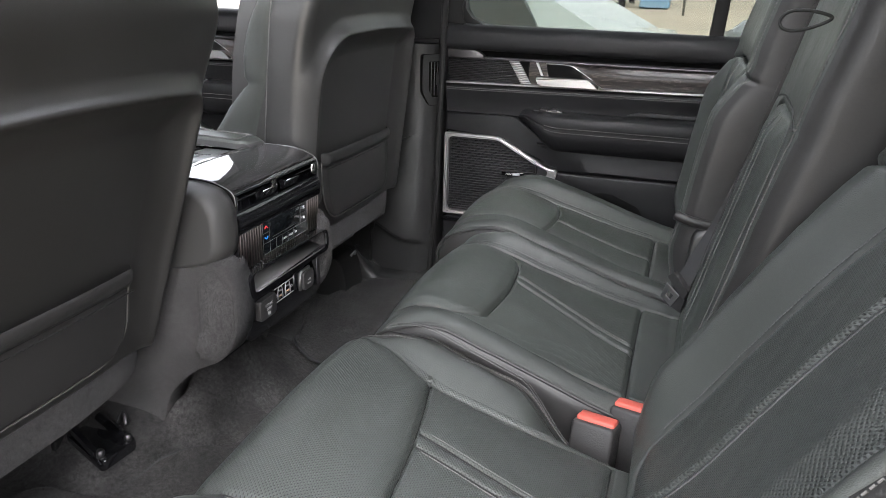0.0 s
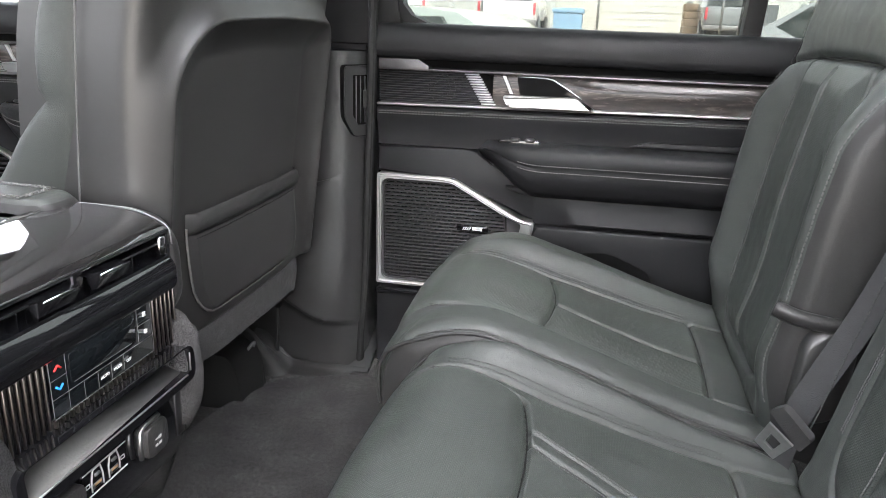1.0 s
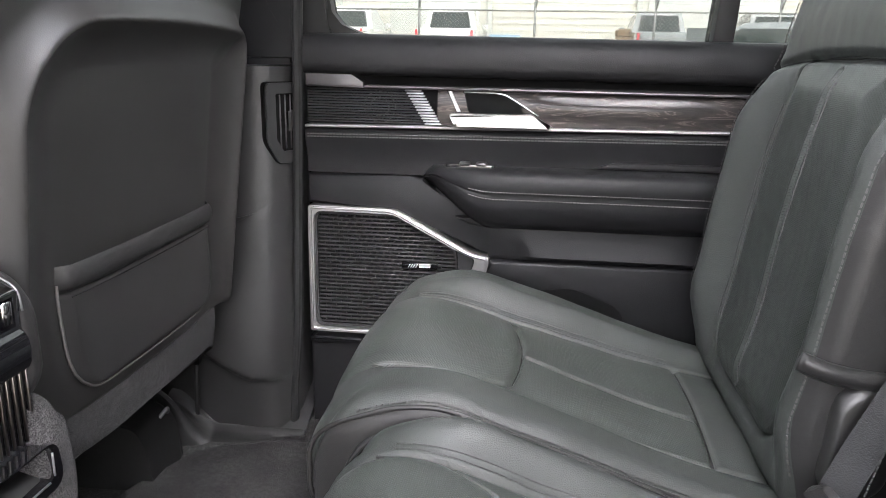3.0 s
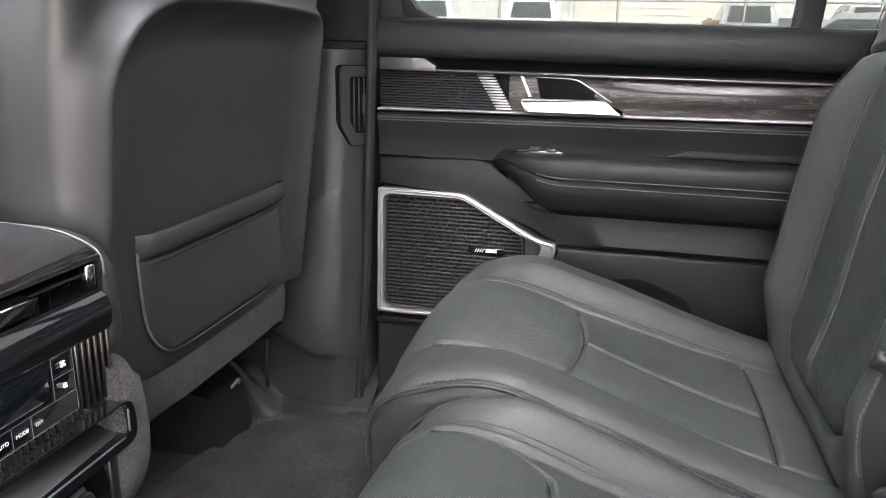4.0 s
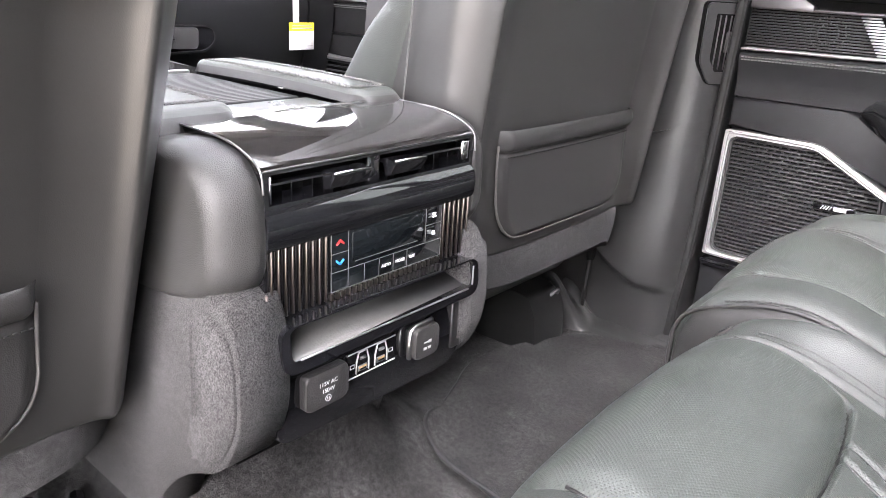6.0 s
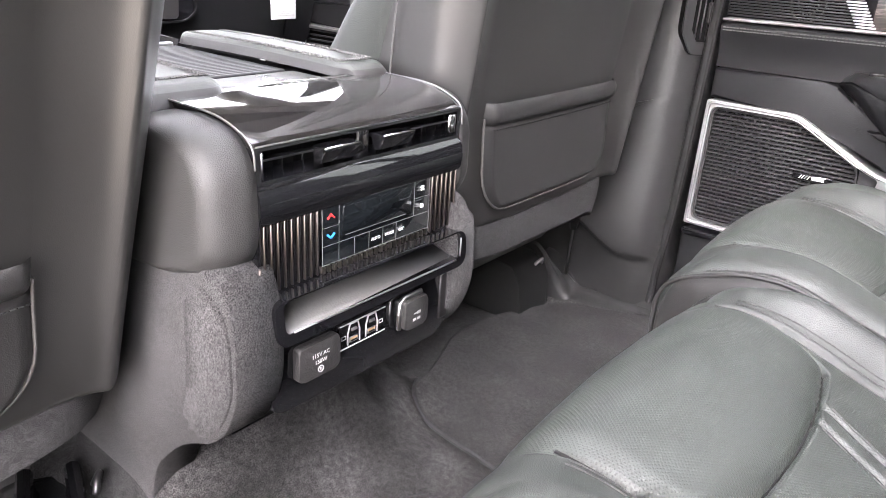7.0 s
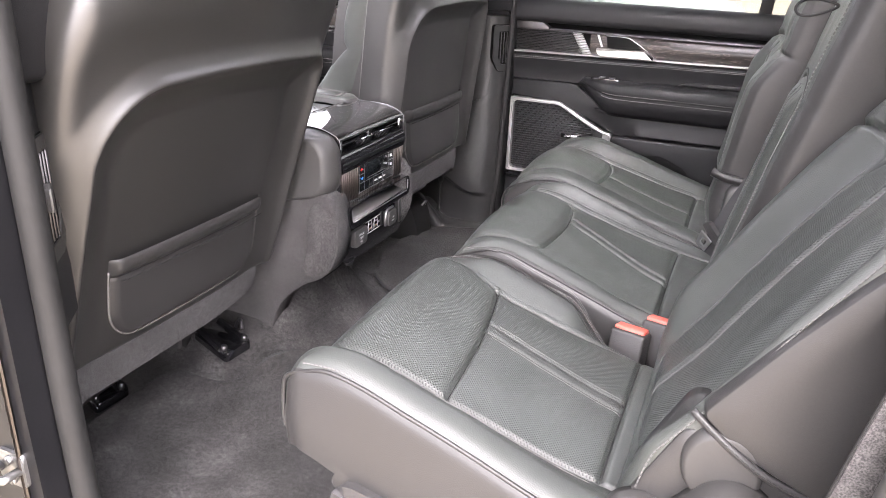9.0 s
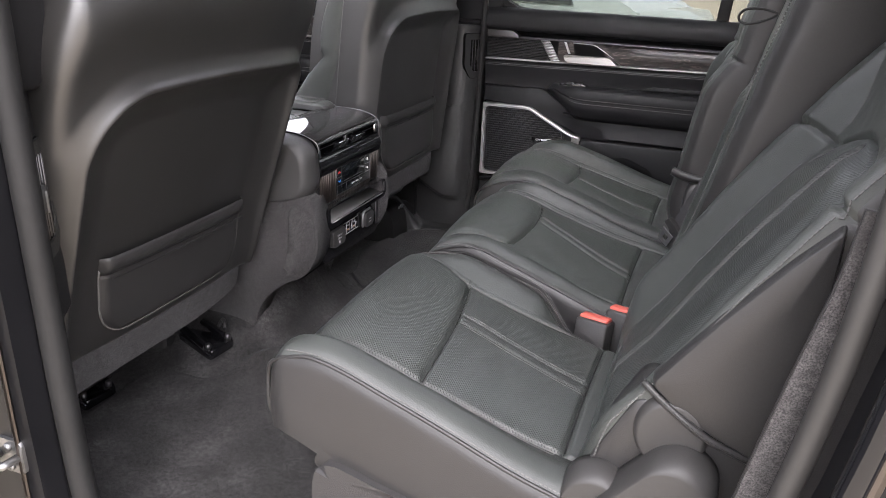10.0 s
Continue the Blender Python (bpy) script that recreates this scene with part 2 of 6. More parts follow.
CRATE = material("brown_timber", (0.28, 0.2, 0.13), 0.8, vary=0.3)


# ---- mesh tools ----
def thing(name, place, label, category, group="", kind=""):
    e = new(name)
    e.empty_display_size = 0.05
    e.location = place
    return tagged(e, label, category, group, kind)


def put(name, bm, mat, smooth=True):
    me = bpy.data.meshes.new(name)
    bmesh.ops.recalc_face_normals(bm, faces=bm.faces)
    bm.to_mesh(me)
    bm.free()
    me.materials.append(mat)
    if smooth:
        me.shade_smooth()
    return new(name, me)


def part(name, bm, mat, parent, label="", smooth=True, auto=None):
    """Links a bmesh as one mesh object under a thing or a part. Meshes are laid in world metres."""
    ob = put(name, bm, mat, smooth)
    if auto is not None:
        sharpen(ob.data, auto)
    where = parent.location.copy()
    if parent.parent:
        where = Vector((0, 0, 0))
    ob.parent = parent
    ob.matrix_parent_inverse = Matrix.Translation(-where)
    return tagged(ob, label, kind="stuff" if "stitching" in name else "")


def sharpen(me, degrees):
    b = bmesh.new()
    b.from_mesh(me)
    for e in b.edges:
        if len(e.link_faces) == 2 and e.calc_face_angle(0) > radians(degrees):
            e.smooth = False
    b.to_mesh(me)
    b.free()


def box(x0, x1, y0, y1, z0, z1, bevel=0.0, seg=2, bm=None):
    """A box with rounded edges."""
    b = bmesh.new()
    bmesh.ops.create_cube(b, size=1)
    for v in b.verts:
        v.co = ((x0 + x1) / 2 + v.co.x * (x1 - x0), (y0 + y1) / 2 + v.co.y * (y1 - y0), (z0 + z1) / 2 + v.co.z * (z1 - z0))
    if bevel:
        bmesh.ops.bevel(b, geom=b.edges[:], offset=bevel, segments=seg, profile=0.5, affect='EDGES')
    return merged(bm, b)


def merged(bm, b):
    if bm is None:
        return b
    me = bpy.data.meshes.new("tmp")
    b.to_mesh(me)
    b.free()
    bm.from_mesh(me)
    bpy.data.meshes.remove(me)
    return bm


AXES = {"x": lambda d, a, b: (d, a, b), "y": lambda d, a, b: (a, d, b), "z": lambda d, a, b: (a, b, d)}


def prism(poly, axis, d0, d1, bevel=0.0, seg=2, bm=None, holes=None):
    """A polygon in the plane across an axis, drawn out from d0 to d1; the edges round d1 are bevelled."""
    b = bmesh.new()
    at = AXES[axis]
    low = [b.verts.new(at(d0, *p)) for p in poly]
    high = [b.verts.new(at(d1, *p)) for p in poly]
    b.faces.new(low[::-1])
    b.faces.new(high)
    k = len(poly)
    for i in range(k):
        b.faces.new((low[i], low[(i + 1) % k], high[(i + 1) % k], high[i]))
    if bevel:
        b.edges.ensure_lookup_table()
        tops = [e for e in b.edges if e.verts[0] in high and e.verts[1] in high]
        bmesh.ops.bevel(b, geom=tops, offset=bevel, segments=seg, profile=0.5, affect='EDGES')
    return merged(bm, b)


def pillow(poly, axis, d0, d1, squeeze=0.16, n=7, bm=None):
    """A polygon drawn out from d0 to d1 with a softly domed face."""
    at = AXES[axis]
    cx, cy = sum(p[0] for p in poly) / len(poly), sum(p[1] for p in poly) / len(poly)
    rings = [[at(d0, *p) for p in poly]]
    for i in range(n + 1):
        g = i / n * math.pi / 2
        s = 1 - squeeze * (1 - math.cos(g))
        rings.append([at(d0 + (d1 - d0) * (0.25 + 0.75 * math.sin(g)), cx + (p[0] - cx) * s, cy + (p[1] - cy) * s) for p in poly])
    rings.append([at(d1, cx + (p[0] - cx) * 0.4, cy + (p[1] - cy) * 0.4) for p in poly])
    return loft(rings, bm)


def ring_prism(outer, inner, axis, d0, d1, bm=None):
    """A frame between two outlines with as many corners each."""
    b = bmesh.new()
    at = AXES[axis]
    rows = [[b.verts.new(at(d, *p)) for p in o] for d, o in ((d0, outer), (d1, outer), (d1, inner), (d0, inner))]
    k = len(outer)
    for r in range(4):
        a, c = rows[r], rows[(r + 1) % 4]
        for i in range(k):
            b.faces.new((a[i], a[(i + 1) % k], c[(i + 1) % k], c[i]))
    return merged(bm, b)


def rounded(poly, r, n=5):
    """A polygon with its corners rounded."""
    out = []
    k = len(poly)
    for i in range(k):
        p, a, c = Vector(poly[i]), Vector(poly[i - 1]), Vector(poly[(i + 1) % k])
        u, w = (a - p), (c - p)
        rr = min(r, u.length * 0.45, w.length * 0.45)
        p0, p1 = p + u.normalized() * rr, p + w.normalized() * rr
        for j in range(n + 1):
            t = j / n
            q = p0 * (1 - t) ** 2 + p * 2 * t * (1 - t) + p1 * t ** 2
            out.append((q.x, q.y))
    return out


def tube(points, r, sides=8, bm=None, flat=1.0, closed=False):
    """A round cord along a line of points."""
    b = bmesh.new()
    pts = [Vector(p) for p in points]
    k = len(pts)
    rings = []
    for i, p in enumerate(pts):
        if closed:
            d = (pts[(i + 1) % k] - pts[i - 1]).normalized()
        else:
            d = (pts[min(i + 1, k - 1)] - pts[max(i - 1, 0)]).normalized()
        a = d.orthogonal().normalized() if i == 0 else (a - d * a.dot(d)).normalized()
        c = d.cross(a)
        rr = r[i] if isinstance(r, (list, tuple)) else r
        rings.append([b.verts.new(p + (a * math.cos(2 * math.pi * j / sides) + c * math.sin(2 * math.pi * j / sides) * flat) * rr) for j in range(sides)])
    for i in range(k if closed else k - 1):
        p, q = rings[i], rings[(i + 1) % k]
        for j in range(sides):
            b.faces.new((p[j], p[(j + 1) % sides], q[(j + 1) % sides], q[j]))
    if not closed:
        b.faces.new(rings[0][::-1])
        b.faces.new(rings[-1])
    return merged(bm, b)


def loft(rings, bm=None, caps=True):
    b = bmesh.new()
    rows = [[b.verts.new(p) for p in ring] for ring in rings]
    k = len(rows[0])
    for a, c in zip(rows, rows[1:]):
        for j in range(k):
            b.faces.new((a[j], a[(j + 1) % k], c[(j + 1) % k], c[j]))
    if caps:
        b.faces.new(rows[0][::-1])
        b.faces.new(rows[-1])
    return merged(bm, b)


def lerp(a, b, t):
    return a + (b - a) * t


def smooth(a, b, x):
    t = min(max((x - a) / (b - a), 0.0), 1.0)
    return t * t * (3 - 2 * t)


def along(points, x):
    """The broken line through (x, value) points, read at x."""
    for (a, u), (b, v) in zip(points, points[1:]):
        if x <= b:
            return lerp(u, v, min(max((x - a) / (b - a), 0), 1))
    return points[-1][1]


def curve(points, n=40):
    """A smooth line through the points."""
    p = [Vector(q) for q in points]
    p = [p[0] * 2 - p[1]] + p + [p[-1] * 2 - p[-2]]
    out = []
    for i in range(n + 1):
        u = i / n * (len(p) - 3)
        k = min(int(u), len(p) - 4)
        t = u - k
        a, b, c, d = p[k:k + 4]
        out.append(0.5 * ((2 * b) + (c - a) * t + (2 * a - 5 * b + 4 * c - d) * t * t + (3 * b - a - 3 * c + d) * t ** 3))
    return out


def stitches(points, bm=None, gap=0.0058, length=0.0040, r=0.0007):
    """A row of thread stitches along a line."""
    bm = bm or bmesh.new()
    pts = [Vector(p) for p in points]
    rest = 0.0
    for a, c in zip(pts, pts[1:]):
        run = (c - a).length
        if run < 1e-6:
            continue
        d = (c - a) / run
        side = d.orthogonal().normalized()
        up = d.cross(side)
        s = rest
        while s < run:
            p, q = a + d * s, a + d * (s + length)
            vs = [bm.verts.new(e + side * (r * i) + up * (r * j)) for e in (p, q) for i, j in ((-1, -1), (1, -1), (1, 1), (-1, 1))]
            for f in ((0, 1, 5, 4), (1, 2, 6, 5), (2, 3, 7, 6), (3, 0, 4, 7), (3, 2, 1, 0), (4, 5, 6, 7)):
                bm.faces.new([vs[i] for i in f])
            s += gap
        rest = s - run
    return bm


def profile(span, wall0, r0, wall1, r1, n_wall=4, n_arc=6, n_top=80):
    """Samples across a padded box: (place along the span, how far it has dropped), from one foot over the top to the other."""
    out = []
    for i in range(n_wall):
        out.append((0.0, lerp(wall0, r0, i / n_wall)))
    for i in range(n_arc):
        a = i / n_arc * math.pi / 2
        out.append((r0 * (1 - math.cos(a)), r0 * (1 - math.sin(a))))
    for i in range(n_top + 1):
        out.append((lerp(r0, span - r1, i / n_top), 0.0))
    for i in range(1, n_arc + 1):
        a = i / n_arc * math.pi / 2
        out.append((span - r1 * (1 - math.sin(a)), r1 * (1 - math.cos(a))))
    for i in range(1, n_wall + 1):
        out.append((span, lerp(r1, wall1, i / n_wall)))
    return out


def padded(across, upward, place, region, names, parent, main=None):
    """A padded, sewn body: a fine sheet over two profiles, cut into its panels along the seams.
    place(a, da, b, db) gives the point, region(a, b, drop) the panel's key; names maps a key to (name, material, label)."""
    pts = [[place(a, da, b, db) for b, db in upward] for a, da in across]
    cells = {}
    for i in range(len(across) - 1):
        for j in range(len(upward) - 1):
            (a0, d0), (a1, d1) = across[i], across[i + 1]
            (b0, e0), (b1, e1) = upward[j], upward[j + 1]
            key = region((a0 + a1) / 2, (b0 + b1) / 2, (d0 + d1) / 2, (e0 + e1) / 2)
            cells.setdefault(key, []).append((i, j))
    made = {}
    for key in sorted(cells, key=lambda k: k != main):
        quads = cells[key]
        bm = bmesh.new()
        seen = {}

        def vert(i, j):
            if (i, j) not in seen:
                seen[i, j] = bm.verts.new(pts[i][j])
            return seen[i, j]
        for i, j in quads:
            bm.faces.new((vert(i, j), vert(i + 1, j), vert(i + 1, j + 1), vert(i, j + 1)))
        name, mat, label = names[key]
        made[key] = part(name, bm, mat, made[main] if main and key != main else parent, label)
    return made


def glide(points, x):
    """A smooth line through (x, value) points, read at x."""
    n = len(points)
    k = 0
    while k < n - 2 and x > points[k + 1][0]:
        k += 1

    def slope(i):
        a, b = points[max(i - 1, 0)], points[min(i + 1, n - 1)]
        return (b[1] - a[1]) / (b[0] - a[0])
    (a, u), (b, v) = points[k], points[k + 1]
    w = b - a
    t = min(max((x - a) / w, 0.0), 1.0)
    return u * (1 + 2 * t) * (1 - t) ** 2 + slope(k) * w * t * (1 - t) ** 2 + v * t * t * (3 - 2 * t) + slope(k + 1) * w * t * t * (t - 1)


def seam_line(points, parent, r=0.0014):
    """The dark sunken line where two panels are sewn together."""
    return part("seam", tube(points, r, 5), RUBBER, parent)


def groove(d, width, depth):
    return -depth * math.exp(-(d / width) ** 2)


def flat_text(words, size, m, mat, parent, name="lettering"):
    c = bpy.data.curves.new(name, 'FONT')
    c.body, c.size, c.align_x, c.align_y, c.extrude = words, size, 'CENTER', 'CENTER', 0.0002
    o = bpy.data.objects.new("tmp", c)
    scene.collection.objects.link(o)
    me = bpy.data.meshes.new_from_object(o.evaluated_get(bpy.context.evaluated_depsgraph_get()))
    bpy.data.objects.remove(o)
    me.transform(m)
    b = bmesh.new()
    b.from_mesh(me)
    bpy.data.meshes.remove(me)
    return part(name, b, mat, parent, smooth=False)


# ---- large structure ----
FLOOR = -0.012


def sheet(x0, x1, y0, y1, nx, ny, height, thick):
    """A soft slab with an uneven top."""
    b = bmesh.new()
    top = [[b.verts.new((lerp(x0, x1, i / nx), lerp(y0, y1, j / ny), height(lerp(x0, x1, i / nx), lerp(y0, y1, j / ny)))) for j in range(ny + 1)] for i in range(nx + 1)]
    low = [[b.verts.new((v.co.x, v.co.y, v.co.z - thick)) for v in row] for row in top]
    for i in range(nx):
        for j in range(ny):
            b.faces.new((top[i][j], top[i + 1][j], top[i + 1][j + 1], top[i][j + 1]))
            b.faces.new((low[i][j], low[i][j + 1], low[i + 1][j + 1], low[i + 1][j]))
    for i in range(nx):
        b.faces.new((top[i][0], low[i][0], low[i + 1][0], top[i + 1][0]))
        b.faces.new((top[i][ny], top[i + 1][ny], low[i + 1][ny], low[i][ny]))
    for j in range(ny):
        b.faces.new((top[0][j], top[0][j + 1], low[0][j + 1], low[0][j]))
        b.faces.new((top[nx][j], low[nx][j], low[nx][j + 1], top[nx][j + 1]))
    return b


def floor_height(x, y):
    tunnel = 0.012 * (1 - smooth(0.16, 0.3, abs(y - 0.02)))
    hump = 0.055 * smooth(-0.05, -0.20, x) * (1 - smooth(0.20, 0.31, abs(y - 0.006))) + 0.085 * smooth(-0.06, -0.24, x) * (1 - smooth(0.135, 0.185, abs(y - 0.006)))
    rise = 0.03 * smooth(0.66, 0.8, abs(y - 0.03))
    return FLOOR - 0.008 + tunnel * smooth(0.1, -0.3, x) + rise + hump + 0.003 * noise.noise((x * 9, y * 9, 0)) + 0.0015 * noise.noise((x * 40, y * 40, 3))


floor = put("floor", sheet(-1.25, 1.2, -0.76, 0.83, 190, 130, floor_height, 0.04), FLOOR_CARPET)
tagged(floor, "charcoal grey carpet over the car floor", "floor", kind="structure")

# the ground outside, nearly level beside the car and rising gently beyond
GZ = -0.65


def ground_height(x, y):
    return GZ + along([(1, 0.0), (8, 0.16), (24, 0.88), (60, 1.4), (900, 3.4)], y) if y > 1 else GZ


gb = bmesh.new()
xs = [-900, -300, -100, -60, -40, -20, -10, -5, 0, 5, 10, 20, 40, 60, 100, 300, 900]
ys = [-900, -300, -100, -40, -20, -10, -5, -2, 1, 4, 8, 12, 16, 20, 25, 30, 40, 60, 100, 300, 900]
gv = [[gb.verts.new((x, y, ground_height(x, y))) for y in ys] for x in xs]
for i in range(len(xs) - 1):
    for j in range(len(ys) - 1):
        gb.faces.new((gv[i][j], gv[i + 1][j], gv[i + 1][j + 1], gv[i][j + 1]))
tagged(put("ground", gb, GROUND), "pale sandy concrete yard", "ground", kind="structure")

# car shell: roof, pillars, body
ROOF = 1.12
rb = bmesh.new()
for x0, x1, y0, y1 in ((-1.6, -0.62, -0.66, 0.72), (0.80, 2.6, -0.66, 0.72), (-0.62, 0.80, -0.66, -0.34), (-0.62, 0.80, 0.40, 0.72), (0.05, 0.30, -0.34, 0.40)):
    box(x0, x1, y0, y1, ROOF, ROOF + 0.06, 0.008, bm=rb)
roof = tagged(put("ceiling", rb, HEADLINER), "dark grey cloth headliner with glass roof openings", "ceiling", kind="structure")
for x0, x1 in ((-0.62, 0.05), (0.30, 0.80)):
    g = put("roof_window", box(x0 + 0.002, x1 - 0.002, -0.338, 0.398, ROOF + 0.03, ROOF + 0.036), GLASS, False)
    g.visible_shadow = False
    tagged(g, "clear glass roof panel", "window", kind="structure")


def wall_piece(name, bm, mat, label, smooth_it=True):
    o = put(name, bm, mat, smooth_it)
    sharpen(o.data, 35)
    return tagged(o, label, "car body", kind="structure")


# far side above the belt line: posts and roof rail
wall_piece("roof_rail_right", box(-1.6, 2.6, 0.70, 0.84, 1.02, ROOF + 0.06, 0.02), HEADLINER, "dark grey headliner edge over the side windows")
wall_piece("roof_rail_left", box(-1.6, 2.6, -0.78, -0.64, 1.02, ROOF + 0.06, 0.02), HEADLINER, "dark grey headliner edge over the door openings")
wall_piece("rear_side_right", box(1.06, 2.6, 0.80, 0.95, GZ + 0.3, 0.66, 0.02), HARD, "dark plastic load area side trim")
wall_piece("rear_side_left", box(1.06, 2.6, -0.93, -0.76, GZ + 0.3, 0.66, 0.02), HARD, "dark plastic load area side trim")
wall_piece("rear_post_right", box(1.06, 1.25, 0.80, 0.9, 0.66, 1.05, 0.02), HEADLINER, "dark grey rear roof post")
wall_piece("rear_post_left", box(1.02, 1.25, -0.86, -0.74, 0.66, 1.05, 0.02), HEADLINER, "dark grey rear roof post")
wall_piece("tailgate", box(2.6, 2.7, -0.8, 0.86, GZ + 0.4, 0.64, 0.03), HARD, "dark plastic tailgate lining")
wall_piece("tail_post_right", box(2.5, 2.68, 0.70, 0.84, 0.6, 1.1, 0.03), HEADLINER, "dark grey rear corner post")
wall_piece("tail_post_left", box(2.5, 2.68, -0.78, -0.64, 0.6, 1.1, 0.03), HEADLINER, "dark grey rear corner post")
wall_piece("load_floor", box(1.2, 2.62, -0.78, 0.82, 0.02, 0.06, 0.01), FLOOR_CARPET, "charcoal carpet of the load floor")
wall_piece("firewall", box(-1.5, -1.3, -0.8, 0.86, -0.1, 0.66, 0.03), HARD, "dark plastic under the dashboard")
wall_piece("front_door_left", box(-1.25, -0.32, -0.93, -0.80, -0.12, 0.68, 0.03), SOFT, "black front door on the driver's side")
wall_piece("sill_left", box(-1.2, 1.3, -0.86, -0.74, -0.20, -0.006, 0.02), HARD, "black plastic door sill plate")
wall_piece("under_body", box(-1.6, 2.6, -0.84, 0.92, GZ + 0.25, -0.12, 0.05), PAINT, "black painted car underside")
wall_piece("outer_door_skin", box(-1.6, 2.6, 0.955, 1.0, GZ + 0.25, 0.67, 0.02), PAINT, "black painted outer door skin")

# passenger-side centre post with its trim
pb = prism(rounded([(-0.33, 0.64), (0.012, 0.64), (0.012, 1.06), (-0.20, 1.06)], 0.01), "y", 0.90, 0.815, 0.012, 3)
wall_piece("post_upper_right", pb, SOFT, "black upper trim of the centre post")


def post(section, name, low_out, tops):
    """Centre post trim below the belt: a section drawn upwards, in an upper and a flared lower cover.
    low_out: how far the foot swells into the cabin (towards minus or plus y)."""
    def ring(z, swell, inset):
        out = []
        n = len(section)
        for k in range(n):
            (xa, ya), (xb, yb) = section[k], section[(k + 1) % n]
            for j in range(8):
                t = j / 8
                x, y = lerp(xa, xb, t), lerp(ya, yb, t)
                inner = smooth(0.0, 1.0, 1 - abs(y - section[1][1]) / 0.07) if abs(y - section[1][1]) < 0.07 else 0
                out.append((x + 0.012 * swell * inner, y + low_out * (0.035 * swell * inner * math.sin(math.pi * min(max((x + 0.36) / 0.36, 0), 1)) + inset * inner), z))
        return out
    a = wall_piece(name + "_middle", loft([ring(z, 0, 0.0) for z in np.linspace(0.36, tops, 10)]), SOFT, "black soft-touch trim of the centre post")
    b = wall_piece(name + "_lower", loft([ring(FLOOR + (0.40 - FLOOR) * t, -1.6 * smooth(1.0, 0.72, t), -0.001) for t in np.linspace(0, 1, 24)]), SHELL, "smooth black lower cover of the centre post")
    return a, b


def cover_line(x):
    return 0.375 + 0.045 * smooth(-0.115, 0.0, x)


def wide_post(name, z_of, swell, skin, label, inset=0.0, rows=30):
    """A rounded cover over the centre post; z_of(x, t) gives the height, swell(t, x) how far it bulges into the cabin."""
    plan = [(-0.33, 0.815), (-0.24, 0.797), (-0.15, 0.781), (-0.085, 0.772), (-0.035, 0.776), (-0.008, 0.797), (0.003, 0.825)]
    line = curve([(x, y, 0) for x, y in plan], 36)
    rings = []
    for i in range(rows + 1):
        t = i / rows
        ring = []
        for p in line:
            k = math.sin(math.pi * min(max((p.x + 0.33) / 0.335, 0), 1)) ** 0.8
            s = swell(t, p.x)
            ring.append((p.x + 0.012 * s * smooth(-0.06, 0.0, p.x) * k * 4 * 0.2, p.y + inset - 0.030 * s * k, z_of(p.x, t)))
        ring += [(0.003, 0.90, z_of(0.0, t)), (-0.33, 0.90, z_of(-0.33, t))]
        rings.append(ring)
    return wall_piece(name, loft(rings), skin, label)


def cover_swell(t, x):
    """The lower cover bulges above a scalloped edge and falls back to a flat foot below it."""
    z = lerp(-0.004, cover_line(x), t)
    scallop = 0.097 + 0.6 * max(0.0, -0.075 - x) ** 1.1
    return 0.30 + 0.50 * smooth(0.33, 0.14, z) - 0.72 * smooth(scallop + 0.012, scallop - 0.006, z) - 0.10 * smooth(0.975, 1.0, t)


wide_post("post_right_lower", lambda x, t: lerp(-0.004, cover_line(x), t), cover_swell, POST_SKIN, "grained black lower cover of the centre post", rows=64)
wide_post("post_right_middle", lambda x, t: lerp(cover_line(x) - 0.006, 0.638, t), lambda t, x: 0.13 * smooth(0.5, 0.0, t), POST_SKIN, "grained black trim of the centre post", 0.002, 16)
rings = []
for i in range(53):
    x = lerp(-0.236, 0.022, i / 52)
    k, e = smooth(-0.14, -0.226, x), 0.03 * smooth(-0.06, 0.03, x)
    edge = [(x, 0.724 + e - 0.006 * k, -0.05), (x, lerp(0.727 + e, 0.712, k), lerp(-0.026, 0.074, k)), (x, lerp(0.731 + e, 0.713, k), lerp(-0.015, 0.088, k)), (x, lerp(0.738 + e, 0.718, k), lerp(-0.009, 0.094, k)),
            (x, lerp(0.747 + 0.5 * e, 0.726, k), lerp(-0.007, 0.084, k)), (x, lerp(0.757 + 0.3 * e, 0.742, k), lerp(-0.005, 0.060, k)), (x, 0.763, lerp(0.0, 0.046, k)), (x, 0.768, lerp(0.005, 0.046, k)), (x, 0.772, lerp(0.006, 0.050, k)), (x, 0.777, lerp(0.002, 0.053, k)), (x, 0.790, 0.012 + 0.045 * k)]
    rings.append(edge + [(x, 0.9, 0.06), (x, 0.9, -0.1), (x, 0.73, -0.1)])
wall_piece("sill_right", loft(rings), POST_SKIN, "smooth black door sill cover")
rod = thing("belt_anchor_rod", (-0.178, 0.775, 0.0), "thin black seat belt anchor rod beside the post", "belt anchor")
part("rod", tube([(-0.172, 0.768, 0.14), (-0.177, 0.770, 0.06), (-0.180, 0.772, 0.004)], 0.0045, 8), RUBBER, rod)
part("foot", box(-0.200, -0.160, 0.762, 0.782, 0.002, 0.008, 0.002), RUBBER, rod)
part("sleeve", tube([(-0.166, 0.755, 0.215), (-0.168, 0.758, 0.17), (-0.172, 0.765, 0.125)], [0.010, 0.014, 0.008], 10), RUBBER, rod, "black plastic sleeve")
wall_piece("seal_right", tube(curve([(0.022, 0.803, 1.05), (0.020, 0.803, 0.7), (0.013, 0.805, 0.45), (0.004, 0.806, 0.2), (-0.006, 0.80, 0.04), (0.02, 0.79, -0.02), (0.2, 0.79, -0.03)], 40), 0.0085, 10), RUBBER, "black rubber door seal")


